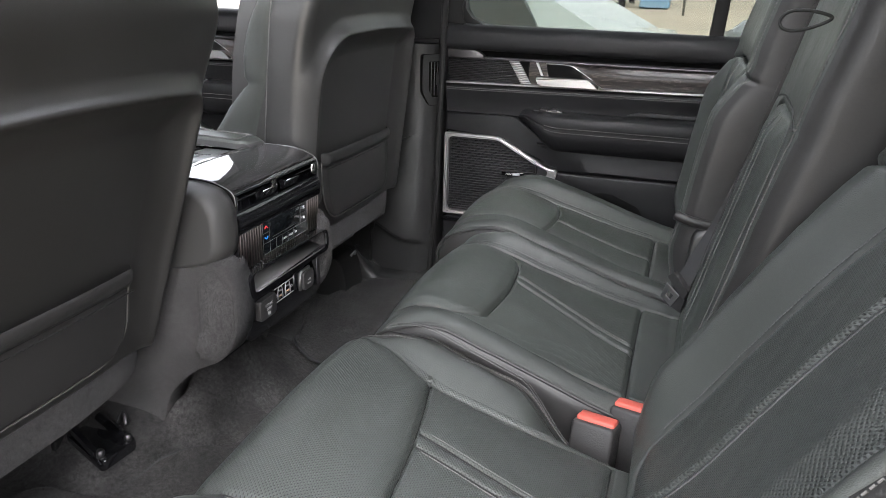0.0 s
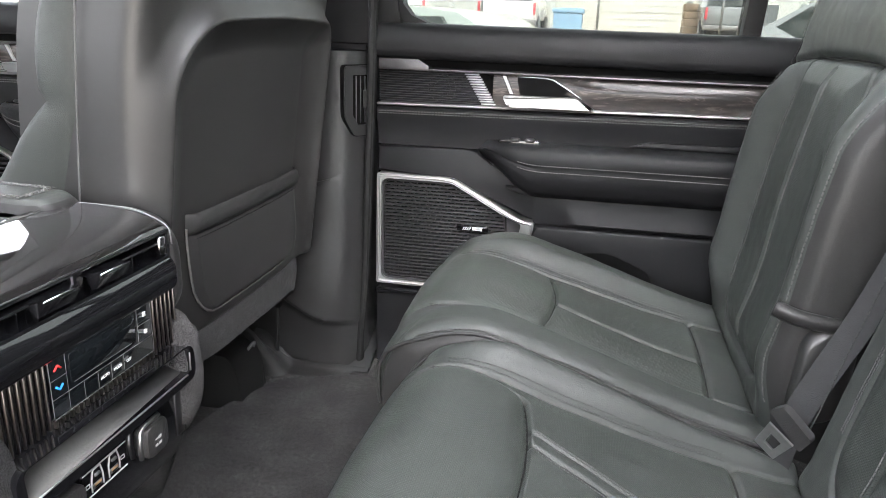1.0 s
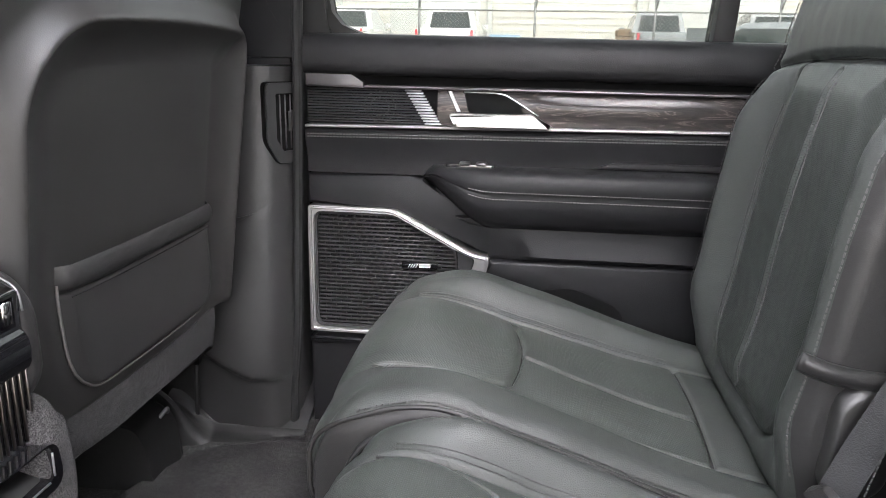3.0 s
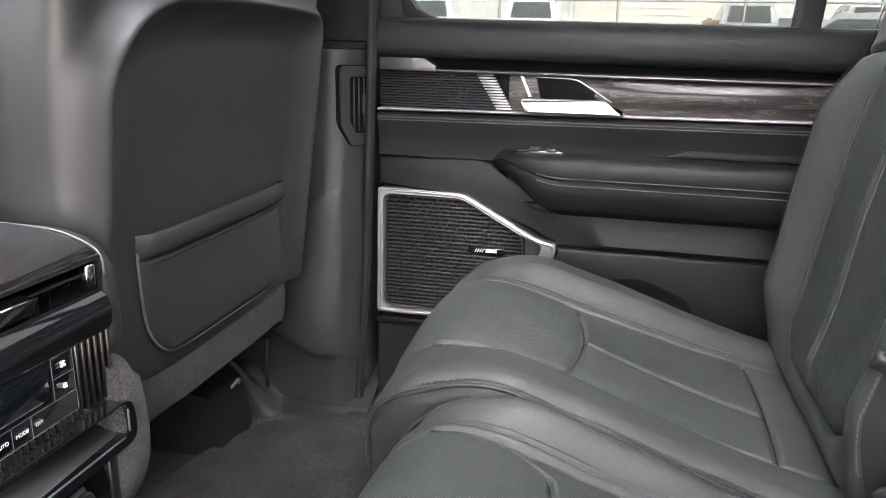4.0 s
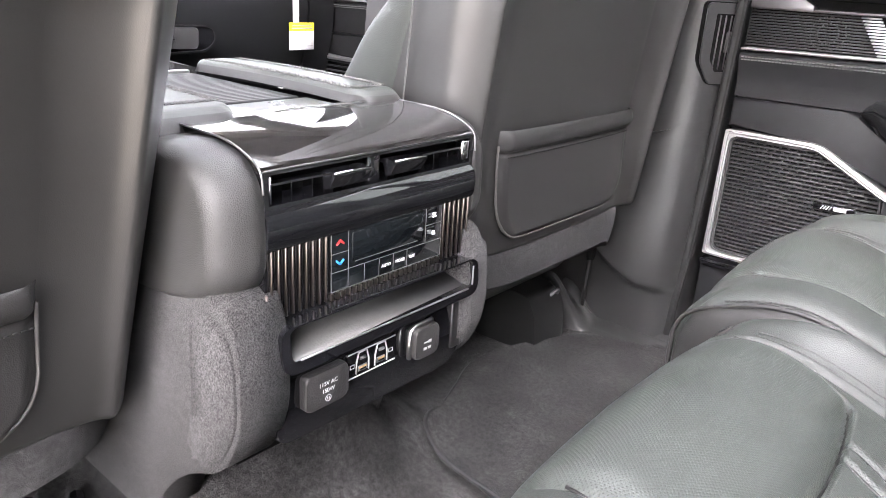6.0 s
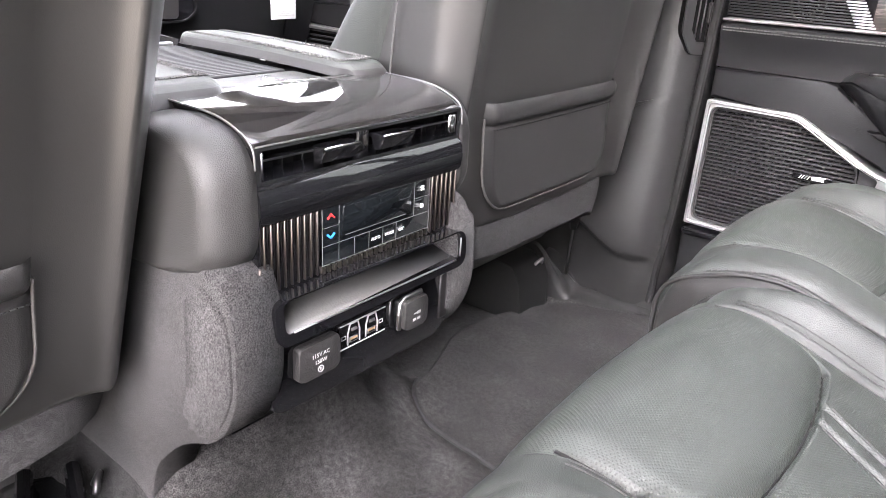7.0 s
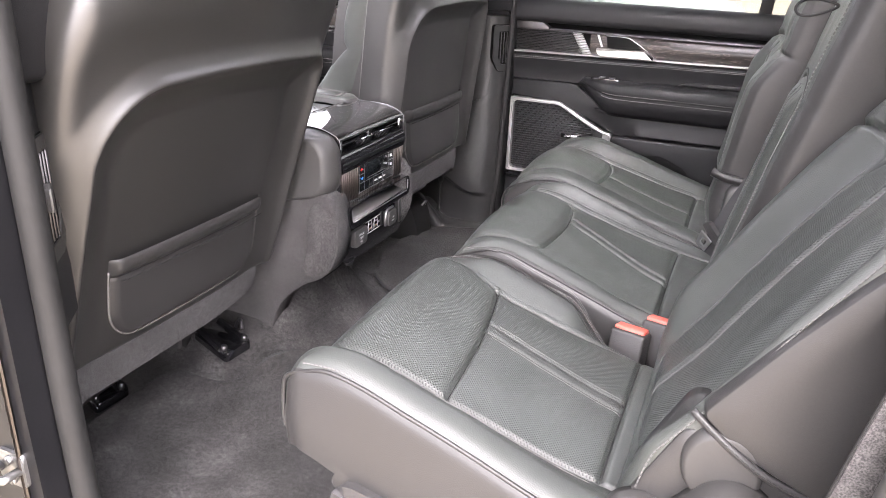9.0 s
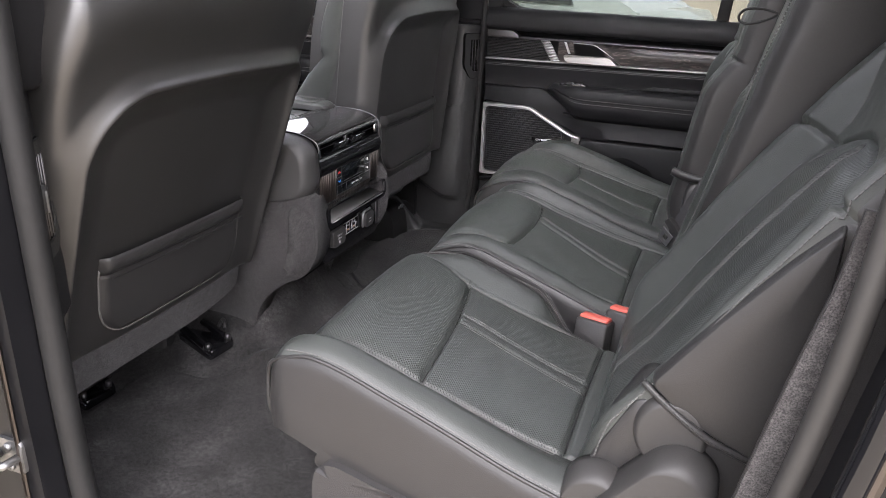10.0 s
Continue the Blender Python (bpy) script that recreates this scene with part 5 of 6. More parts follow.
# leather shoulder on each side
wing = rounded([(0.004, 0.36), (-0.014, 0.334), (-0.07, 0.318), (-0.22, 0.305), (-0.36, 0.31), (-0.36, 0.40), (-0.24, 0.395), (-0.19, 0.408), (-0.125, 0.455), (-0.06, 0.461), (-0.016, 0.452), (0.003, 0.424)], 0.018, 5)
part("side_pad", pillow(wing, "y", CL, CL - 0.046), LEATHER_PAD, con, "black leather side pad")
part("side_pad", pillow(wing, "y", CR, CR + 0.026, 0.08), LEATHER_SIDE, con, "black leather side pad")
edge = curve([(-0.12, CL - 0.001, 0.4635), (-0.05, CL - 0.001, 0.4620), (-0.016, CL - 0.001, 0.4535), (0.000, CL - 0.001, 0.4430), (0.003, CL - 0.001, 0.425)], 24)
part("pad_trim", tube(edge, 0.0009, 6), STEEL, con, "fine metal trim line")
part("pad_trim", tube([(x, CR + 0.001, z) for x, y, z in edge], 0.0009, 6), STEEL, con, "fine metal trim line")
# carpeted lower sides
foot = rounded([(0.006, 0.345), (0.018, 0.285), (0.016, 0.225), (-0.012, 0.170), (-0.075, 0.140), (-0.13, 0.085), (-0.165, FLOOR - 0.01), (-0.62, FLOOR - 0.01), (-0.62, 0.33)], 0.03, 6)
for y0, y1 in ((CL + 0.012, CL - 0.040), (CR - 0.012, CR + 0.024)):
    part("side_carpet", prism(foot, "y", y0, y1, 0.012, 4), CARPET, con, "grey carpeted console side")
front_wrap = rounded([(0.000, 0.325), (0.013, 0.285), (0.012, 0.228), (-0.014, 0.180), (-0.050, 0.158), (-0.068, 0.170), (-0.060, 0.195), (-0.052, 0.225), (-0.047, 0.325)], 0.02, 5)
part("carpet_fold", prism(front_wrap, "y", CL - 0.03, CL - 0.0435, 0.012, 4), CARPET, con, "folded carpet edge")
# near-black slab that paints the shade beneath the console
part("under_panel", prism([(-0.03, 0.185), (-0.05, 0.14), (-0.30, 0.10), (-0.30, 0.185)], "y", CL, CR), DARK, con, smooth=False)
part("floor_bracket", box(-0.045, -0.028, 0.066, 0.086, 0.156, 0.176, 0.003), RUBBER, con, "small black clip under the console")
# console top and the two armrest lids
part("top_deck", box(-0.80, -0.131, CL + 0.002, CR - 0.002, 0.40, 0.4545, 0.006), PIANO, con, "gloss black console deck")
part("deck_side", prism(rounded([(-0.80, 0.30), (-0.22, 0.30), (-0.22, 0.43), (-0.80, 0.455)], 0.02), "y", CL + 0.002, CL - 0.025, 0.008, 3), LEATHER_SIDE, con, "black leather console side")
part("deck_side", prism(rounded([(-0.80, 0.30), (-0.22, 0.30), (-0.22, 0.43), (-0.80, 0.455)], 0.02), "y", CR - 0.002, CR + 0.03, 0.02, 4), LEATHER_SIDE, con, "black leather console side")
part("deck_plate", box(-0.20, -0.118, -0.085, 0.085, 0.4545, 0.4585, 0.001, 1), material("gloss_grey_plate", (0.05, 0.05, 0.05), 0.32, vary=0.06), con, "gloss grey plate")
part("deck_line", box(-0.122, -0.119, CL + 0.03, CR - 0.04, 0.456, 0.4650, 0.001, 1), CHROME, con, "bright joint line")
for i in range(26):
    x = -0.21 - i * 0.0085
    part("tambour_slat", box(x - 0.0036, x + 0.0036, -0.057, 0.080, 0.4535, 0.4595, 0.0015, 1), GRILLE, con)
part("deck_trim", box(-0.445, -0.435, -0.075, 0.082, 0.4545, 0.4625, 0.002), SATIN, con, "satin silver cross trim")
con.location += CON_SHIFT


def lid(y0, y1, x0, x1, z0, high, label):
    """A thin padded lid with a sloping stitched end."""
    o = thing("armrest_lid", ((x0 + x1) / 2, (y0 + y1) / 2, z0), label, "armrest", "console armrest lids")
    w, length = y1 - y0, x1 - x0
    ac, fo = profile(w, high, 0.007, high, 0.007, 3, 6, 20), profile(length, high, 0.010, high, 0.010, 3, 6, 60)

    def place(a, da, b, db):
        x, y = x0 + b, y0 + a
        p, q = max(0.022 - min(b, length - b), 0), max(0.022 - min(a, w - a), 0)
        if p and q:
            k = max(p, q) / math.hypot(p, q)
            x = x0 + 0.022 - p * k if b < length / 2 else x1 - 0.022 + p * k
            y = y0 + 0.022 - q * k if a < w / 2 else y1 - 0.022 + q * k
        down = min(math.hypot(da, db), high)
        y += (0.30 if a < w / 2 else -0.30) * -min(da, high)
        return Vector((x + 0.9 * min(db, high) * (1 if b > length / 2 else -0.3), y, z0 + high + 0.003 * math.sin(math.pi * b / length) + groove(length - b - 0.028, 0.002, 0.0016) - down))
    padded(ac, fo, place, lambda a, b, da, db: "t" if da < 0.006 and db < 0.006 else "s", {"t": ("top_pad", LEATHER, ""), "s": ("edge_band", LEATHER_SIDE, "darker edge band")}, o)
    th = bmesh.new()
    rise = z0 + high + 0.0012
    for off in (0.004, 0.009):
        stitches([(x, y0 + off, rise + 0.003 * math.sin(math.pi * (x - x0) / length)) for x in np.linspace(x0 + 0.025, x1 - 0.025, 30)], th, gap=0.006)
        stitches([(x, y1 - off, rise + 0.003 * math.sin(math.pi * (x - x0) / length)) for x in np.linspace(x0 + 0.025, x1 - 0.025, 30)], th, gap=0.006)
        stitches([(x1 - 0.023 - off, y, rise + 0.0003) for y in np.linspace(y0 + 0.012, y1 - 0.012, 12)], th, gap=0.006)
    part("stitching", th, STITCH, o, "grey double stitching", smooth=False)
    o.location += CON_SHIFT


lid(0.098, 0.160, -0.455, -0.118, 0.4590, 0.0150, "grey-lit black leather armrest lid on the console")
lid(-0.170, -0.062, -0.53, -0.122, 0.4550, 0.0180, "black leather armrest lid catching bright daylight")


# ---- doors ----
def curve2(points):
    return [(p.x, p.y) for p in curve([(x, y, 0) for x, y in points], 16)]


def door(dx, dz, x_end, name, label, rear):
    """Inner door panel: belt pad, veneer and tweeter band, chrome line, armrest, speaker, lower pocket."""
    d = thing(name, ((dx + x_end) / 2, 0.86, -0.02), label, "car door", "passenger side doors")
    X0 = dx + 0.026

    def poly(pts):
        return [(x + dx, z + dz) for x, z in pts]

    part("door_core", box(X0 - 0.004, x_end, 0.845, 0.95, -0.06, 0.64 + dz, 0.01), HARD, d)
    # belt pad: rounded section along the door
    sec = [(0.85, 0.626), (0.812, 0.628), (0.804, 0.634), (0.801, 0.645), (0.803, 0.665), (0.810, 0.683), (0.820, 0.690), (0.84, 0.692), (0.95, 0.680), (0.95, 0.626)]
    part("belt_pad", loft([[(x, y, z + dz - (x - X0) * 0.008) for y, z in sec] for x in np.linspace(X0, x_end, 24)]), SOFT, d, "soft black belt-line pad", auto=40)
    # recessed shadow line and bright strip over the veneer
    part("upper_rail", prism(poly([(0.028, 0.629), (0.105, 0.628), (0.125, 0.6155), (0.125, 0.606), (0.028, 0.607)]), "y", 0.84, 0.812, 0.003), GUNMETAL, d, "grey metal-look rail", auto=35)
    part("upper_strip", loft([[(x, y, z + dz - (x - X0) * 0.004) for y, z in ((0.84, 0.6065), (0.8165, 0.6065), (0.8155, 0.6085), (0.8165, 0.6105), (0.84, 0.611))] for x in np.linspace(dx + 0.118, x_end, 10)]), GUNMETAL, d, "thin grey metal strip", auto=35)
    part("shadow_gap", box(X0, x_end, 0.834, 0.846, 0.612 + dz, 0.63 + dz), DARK, d, smooth=False)
    # veneer
    part("veneer", loft([[(x, y - 0.010 * smooth(dx + 0.36, dx + 0.50, x) * math.sin(math.pi * k / 4), z + dz) for k, (y, z) in enumerate(((0.826, 0.549), (0.824, 0.565), (0.823, 0.578), (0.824, 0.592), (0.827, 0.607)))] + [(x, 0.845, 0.607 + dz), (x, 0.845, 0.549 + dz)] for x in np.linspace(dx + 0.245, x_end, 30)]), WOOD, d, "glossy grey-brown wood veneer", auto=40)
    # ribbed tweeter grille with a slanting bright end
    part("tweeter_bed", box(X0, dx + 0.245, 0.829, 0.845, 0.547 + dz, 0.608 + dz), DARK, d, smooth=False)
    for i in range(13):
        z = 0.5505 + i * 0.0044
        end = 0.252 - (z - 0.549) * 0.62
        part("tweeter_rib", box(X0, dx + end - 0.026, 0.8235, 0.831, z - 0.0012 + dz, z + 0.0012 + dz, 0.0008, 1), GRILLE, d)
        part("rib_tip", box(dx + end - 0.027, dx + end, 0.821, 0.831, z - 0.0014 + dz, z + 0.0014 + dz, 0.0008, 1), SATIN, d)
    for r in (0.025, 0.015):
        ring = [(dx + 0.150 + r * 1.05 * math.cos(g), 0.8225, 0.5765 + dz + r * math.sin(g)) for g in np.linspace(0, 2 * math.pi, 36)[:-1]]
        b = bmesh.new()
        for k in range(0, 35, 2):
            tube([ring[k], ring[(k + 1) % 35]], 0.0011, 5, b)
        part("tweeter_ring", b, GRILLE, d, "dotted tweeter ring")
    # handle in its oval bowl
    part("slash", prism(poly([(0.262, 0.604), (0.268, 0.604), (0.283, 0.572), (0.277, 0.572)]), "y", 0.83, 0.8185, 0.001), SATIN, d, smooth=False)
    bowl = [(0.288, 0.603), (0.345, 0.6015), (0.368, 0.592), (0.408, 0.568), (0.296, 0.568)]
    # no hollow here: the bowl's shade is painted as a flat dark plate
    part("handle_bowl", prism(rounded(poly(bowl), 0.008, 4), "y", 0.845, 0.8225, 0.002), DARK, d, "flat near-black plate painting the shaded handle recess", auto=35)
    part("handle_edge", tube([(x + dx, 0.8222, z + dz) for x, z in curve2(bowl[:4])], 0.0012, 6), SATIN, d, "thin bright edge of the handle recess")
    hp = prism(rounded(poly([(0.266, 0.569), (0.398, 0.5705), (0.432, 0.5505), (0.276, 0.5500)]), 0.004, 4), "y", 0.828, 0.798, 0.005, 4)
    part("door_handle", hp, SATIN, d, "satin silver pull handle", auto=40)
    # chrome line
    part("chrome_line", loft([[(x, y, z + dz + 0.010 * (x - X0)) for y, z in ((0.84, 0.5405), (0.8105, 0.5410), (0.8090, 0.5430), (0.8105, 0.5450), (0.84, 0.5460))] for x in np.linspace(X0, x_end, 20)]), SATIN, d, "bright chrome line", auto=30)
    # stitched skin below the chrome line
    sec = [(0.85, 0.538), (0.815, 0.538), (0.8095, 0.533), (0.809, 0.527), (0.811, 0.520), (0.817, 0.505), (0.822, 0.485), (0.822, 0.4655), (0.85, 0.4655)]
    part("upper_skin", loft([[(x, y, z + dz + 0.010 * (x - X0) * smooth(0.48, 0.53, z)) for y, z in sec] for x in np.linspace(X0, x_end, 20)]), SOFT, d, "soft stitched door skin", auto=40)
    th = bmesh.new()
    for z in (0.5305, 0.5262):
        stitches([(x, 0.8085, z + dz + 0.010 * (x - X0)) for x in np.linspace(X0 + 0.004, x_end, 20)], th, gap=0.0055)
    part("stitching", th, STITCH_DARK, d, "double row of grey stitches", smooth=False)
    # skin between the seam and the speaker, swept under the armrest
    mid = poly([(0.026, 0.462), (0.20, 0.464), (0.225, 0.462), (0.25, 0.43), (0.32, 0.385)]) + [(x_end, 0.388 + dz), (x_end, 0.333 + dz)] + poly([(0.345, 0.333), (0.31, 0.343), (0.2, 0.402), (0.17, 0.411), (0.026, 0.412)])
    part("middle_skin", prism(mid, "y", 0.85, 0.818, 0.006, 3), SOFT, d, "soft black middle door skin", auto=40)
    # armrest
    rows = []
    for x in np.linspace(dx + 0.222, x_end, 40):
        u = x - dx - 0.222
        k = smooth(-0.005, 0.09, u) ** 0.6
        bot = lerp(0.452, 0.390, smooth(0.0, 0.12, u))
        topz = 0.4855 - 0.012 * (1 - smooth(0, 0.02, u))
        reach = 0.825 - 0.062 * k
        ring = [(x, 0.84, topz + dz), (x, reach + 0.018, topz + dz), (x, reach + 0.007, topz - 0.003 + dz), (x, reach, topz - 0.010 + dz), (x, reach - 0.002, lerp(topz, bot, 0.34) + dz),
                (x, reach + 0.0015, lerp(topz, bot, 0.40) + dz), (x, reach - 0.001, lerp(topz, bot, 0.46) + dz), (x, reach + 0.004, lerp(topz, bot, 0.66) + dz), (x, reach + 0.014, lerp(topz, bot, 0.88) + dz), (x, reach + 0.026, bot + dz), (x, 0.84, bot - 0.003 + dz)]
        rows.append(ring)
    arm = part("armrest", loft(rows), SOFT, d, "padded black armrest", auto=55)
    th = bmesh.new()
    for k in (4, 6):
        stitches([(r[k][0], r[k][1] - 0.0012, r[k][2]) for r in rows[4:]], th, gap=0.0055)
    part("stitching", th, STITCH, arm, "double row of grey stitches", smooth=False)
    ledge = [(0.840, 0.392), (0.818, 0.390), (0.8135, 0.372), (0.8045, 0.338), (0.812, 0.331), (0.840, 0.331)]
    part("lower_ledge", loft([[(x, lerp(0.8178, y, smooth(dx + 0.33, dx + 0.44, x)) if y < 0.83 else y, z + dz) for y, z in ledge] for x in np.linspace(dx + 0.335, x_end, 24)]), SOFT, d, "sloping soft ledge under the armrest", auto=40)
    # the armrest's shadow on the door, added as a dark strip
    part("arm_shadow", prism(poly([(0.30, 0.392), (0.33, 0.386)]) + [(x_end, 0.386 + dz), (x_end, 0.402 + dz)] + poly([(0.28, 0.402)]), "y", 0.845, 0.800, 0.004), RUBBER, d, "dark strip painting the shade under the armrest", auto=35)
    sw = part("window_switch", prism(rounded([(dx + 0.262, 0.798), (dx + 0.343, 0.798), (dx + 0.343, 0.824), (dx + 0.262, 0.824)], 0.008), "z", 0.476 + dz, 0.4895 + dz, 0.002), PIANO, d, "gloss black switch plate", auto=35)
    for x in (0.285, 0.312):
        part("rocker", box(dx + x, dx + x + 0.018, 0.794, 0.812, 0.4875 + dz, 0.494 + dz, 0.003), GUNMETAL if x > 0.3 else HARD, sw)
    if rear:
        part("trim_wedge", prism([(dx + 0.50, 0.488), (dx + 0.53, 0.4985), (x_end, 0.4995), (x_end, 0.4885)], "y", 0.84, 0.8125, 0.003), SOFT, d, auto=35)
    # lower hard panel with map pocket
    part("lower_panel", prism([(dx + 0.338, 0.328 + dz), (x_end, 0.328 + dz), (x_end, -0.02), (X0, -0.02), (X0, 0.166 + dz), (dx + 0.26, 0.166 + dz), (dx + 0.332, 0.285 + dz)], "y", 0.85, 0.808, 0.006, 3), SOFT, d, "grained hard plastic lower panel", auto=35)
    part("lower_ledge", box(X0, dx + 0.26, 0.800, 0.85, 0.165 + dz, 0.176 + dz, 0.003), PIANO, d, "gloss black ledge")
    # the pocket's inner shade, painted as a thin dark sheet on the panel
    pock = prism(rounded([(dx + 0.34, 0.272 + dz), (dx + 0.48, 0.288 + dz), (dx + 0.56, 0.255 + dz), (dx + 0.6, 0.10 + dz), (dx + 0.36, 0.10 + dz)], 0.02, 4), "y", 0.8085, 0.8065)
    part("pocket_mouth", pock, DARK, d, "flat dark sheet painting the shade in the door pocket's mouth", smooth=False)
    # speaker
    outer = [(0.027, 0.410), (0.165, 0.409), (0.182, 0.4065), (0.198, 0.3985), (0.300, 0.3435), (0.318, 0.3365), (0.337, 0.3345), (0.3365, 0.318), (0.330, 0.290), (0.298, 0.262), (0.255, 0.183), (0.026, 0.183)]
    inn = [(0.036, 0.4005), (0.163, 0.400), (0.178, 0.398), (0.191, 0.391), (0.278, 0.344), (0.296, 0.336), (0.3135, 0.3295), (0.312, 0.318), (0.304, 0.295), (0.285, 0.266), (0.246, 0.1925), (0.036, 0.1925)]
    frame_part = part("speaker_frame", ring_prism(rounded(poly(outer), 0.005, 5), rounded(poly(inn), 0.017, 5), "y", 0.845, 0.8085), SATIN, d, "satin silver speaker frame", auto=35)
    core = [(0.036, 0.4005), (0.163, 0.400), (0.178, 0.398), (0.191, 0.391), (0.278, 0.344), (0.282, 0.330), (0.284, 0.300), (0.270, 0.24), (0.246, 0.1925), (0.036, 0.1925)]
    bead = [(x, 0.8090, z) for x, z in rounded(poly([(x + (0.0042 if x < 0.04 else -0.004), z + (0.0040 if z < 0.2 else -0.004)) for x, z in outer]), 0.010, 5)]
    part("frame_bead", tube(bead, 0.0026, 8, closed=True), SATIN, frame_part, "rounded crest of the silver frame")
    part("speaker_bed", prism(poly(inn), "y", 0.845, 0.826), DARK, d, smooth=False)
    step = [(0.040, 0.3965), (0.162, 0.396), (0.176, 0.394), (0.189, 0.387), (0.274, 0.341), (0.279, 0.330), (0.281, 0.300), (0.266, 0.24), (0.243, 0.1965), (0.040, 0.1965)]
    part("grille_rim", ring_prism(rounded(poly(core), 0.016, 5), rounded(poly(step), 0.014, 5), "y", 0.84, 0.8175), GRILLE, d, auto=35)
    part("frame_cheek", prism(poly([(0.283, 0.341), (0.296, 0.335), (0.3125, 0.3285), (0.311, 0.318), (0.303, 0.296), (0.286, 0.298)]), "y", 0.845, 0.8165, 0.003), GRILLE, d, auto=35)

    hole = rounded(step, 0.014, 5)

    def span(z):
        xs = []
        for (a, u), (c, v) in zip(hole, hole[1:] + hole[:1]):
            if (u - z) * (v - z) < 0:
                xs.append(a + (c - a) * (z - u) / (v - u))
        return min(xs), max(xs)

    n = 29 if rear else 18
    for i in range(n):
        z = lerp(0.1995, 0.3945, i / (n - 1))
        a, c = span(z)
        part("slat", box(dx + a, dx + c, 0.8195, 0.8265, z - 0.0018 + dz, z + 0.0018 + dz, 0.0008, 1), GRILLE, d)
    if rear:
        b = bmesh.new()
        for k in range(14):
            x0 = 0.052 + 0.0165 * k
            for i in range(n - 1):
                z = lerp(0.1995, 0.3945, (i + 0.5) / (n - 1))
                x = x0 + 0.00825 * (i % 2) + 0.02 * math.sin((z - 0.2) * 16 + k * 0.25) * smooth(0.02, 0.2, x0)
                a, c = span(z)
                if a + 0.003 < x < c - 0.003:
                    box(dx + x - 0.0011, dx + x + 0.0011, 0.8198, 0.8265, z - 0.0034 + dz, z + 0.0034 + dz, bm=b)
        part("grille_webs", b, GRILLE, d, "short upright grille webs", smooth=False)
        badge = part("badge", box(dx + 0.188, dx + 0.250, 0.8155, 0.8195, 0.3045 + dz, 0.3155 + dz, 0.001, 1), PIANO, d, "small black badge")
        b = bmesh.new()
        for k in range(4):
            x = dx + 0.1985 + k * 0.0042
            prism([(x, 0.3068 + dz), (x + 0.0022, 0.3068 + dz), (x + 0.0058, 0.3132 + dz), (x + 0.0036, 0.3132 + dz)], "y", 0.8155, 0.8150, bm=b)
        box(dx + 0.2185, dx + 0.238, 0.8150, 0.8155, 0.3072 + dz, 0.3132 + dz, bm=b)
        part("badge_mark", b, GREY_PRINT, badge, "plain pale mark", smooth=False)
    return d


door(0.0, 0.0, 1.02, "rear_door", "closed black rear door with veneer trim, chrome line and speaker", True)
door(-1.05, 0.018, -0.33, "front_door", "closed black front passenger door with chrome handle", False)

# window frames and panes of the passenger side
wall_piece("window_frame_front", prism([(0.02, 0.685), (0.075, 0.685), (0.060, 0.70), (0.055, 0.73), (0.075, 1.03), (0.03, 1.03)], "y", 0.90, 0.828, 0.004), RUBBER, "black window frame edge")
wall_piece("window_corner", prism([(0.056, 0.686), (0.16, 0.686), (0.11, 0.693), (0.082, 0.705), (0.066, 0.725), (0.06, 0.76)], "y", 0.88, 0.845), RUBBER, "black rounded window corner")
wall_piece("window_post", prism([(0.668, 0.68), (0.700, 0.68), (0.722, 1.03), (0.692, 1.03)], "y", 0.90, 0.842, 0.004), RUBBER, "black post between the side windows")
wall_piece("mirror_corner", prism([(-1.05, 0.69), (-0.9, 0.69), (-1.02, 0.95)], "y", 0.90, 0.85, 0.004), RUBBER, "black mirror corner")
for k, (x0, x1) in enumerate(((0.06, 0.675), (0.70, 1.06), (-1.0, -0.24))):
    w = put("window_%d" % (k + 1), box(x0, x1, 0.868, 0.872, 0.66, 1.04), PRIVACY if x0 > 0 else GLASS, False)
    w.visible_shadow = False
    tagged(w, "tinted side window glass" if x0 > 0 else "clear side window glass", "window", kind="structure")


# ---- dashboard ----
dash = thing("dashboard", (-1.15, 0.03, 0.3), "black dashboard with glove box and bright trim line", "dashboard")
sec = [(-1.45, 0.675), (-1.30, 0.698), (-1.10, 0.692), (-1.02, 0.672), (-0.99, 0.645), (-0.995, 0.622), (-1.02, 0.612), (-1.45, 0.61)]
part("upper_pad", loft([[(x, y, z) for x, z in sec] for y in np.linspace(-0.78, 0.82, 20)]), SOFT, dash, "soft black dashboard top", auto=40)
sec = [(-1.4, 0.61), (-1.0, 0.61), (-0.975, 0.606), (-0.966, 0.600), (-0.972, 0.594), (-1.0, 0.590), (-1.4, 0.59)]
part("trim_line", loft([[(x, y, z - 0.038 + 0.034 * smooth(0.25, 0.85, y)) for x, z in sec] for y in np.linspace(-0.78, 0.81, 20)]), SATIN, dash, "satin silver dashboard trim", auto=40)
sec = [(-1.4, 0.588), (-0.985, 0.588), (-0.975, 0.572), (-0.97, 0.54), (-0.978, 0.48), (-1.0, 0.40), (-1.04, 0.34), (-1.10, 0.30), (-1.4, 0.30)]
part("trim_insert", box(-1.4, -0.985, -0.78, 0.81, 0.560, 0.618, 0.004), SOFT, dash, "black dashboard insert")
part("glove_box", loft([[(x, y, min(z, 0.585)) for x, z in sec] for y in np.linspace(0.21, 0.728, 20)]), SOFT, dash, "smooth black glove box", auto=40)
part("end_panel", loft([[(x + 0.002, y, z) for x, z in sec] for y in np.linspace(0.7325, 0.81, 4)]), SOFT, dash, auto=40)
part("centre_stack", box(-1.4, -0.90, -0.16, 0.20, 0.10, 0.60, 0.03, 3), PIANO, dash, "gloss black centre stack")
part("knee_panel", box(-1.4, -0.98, -0.78, -0.165, 0.25, 0.60, 0.04, 3), SOFT, dash)
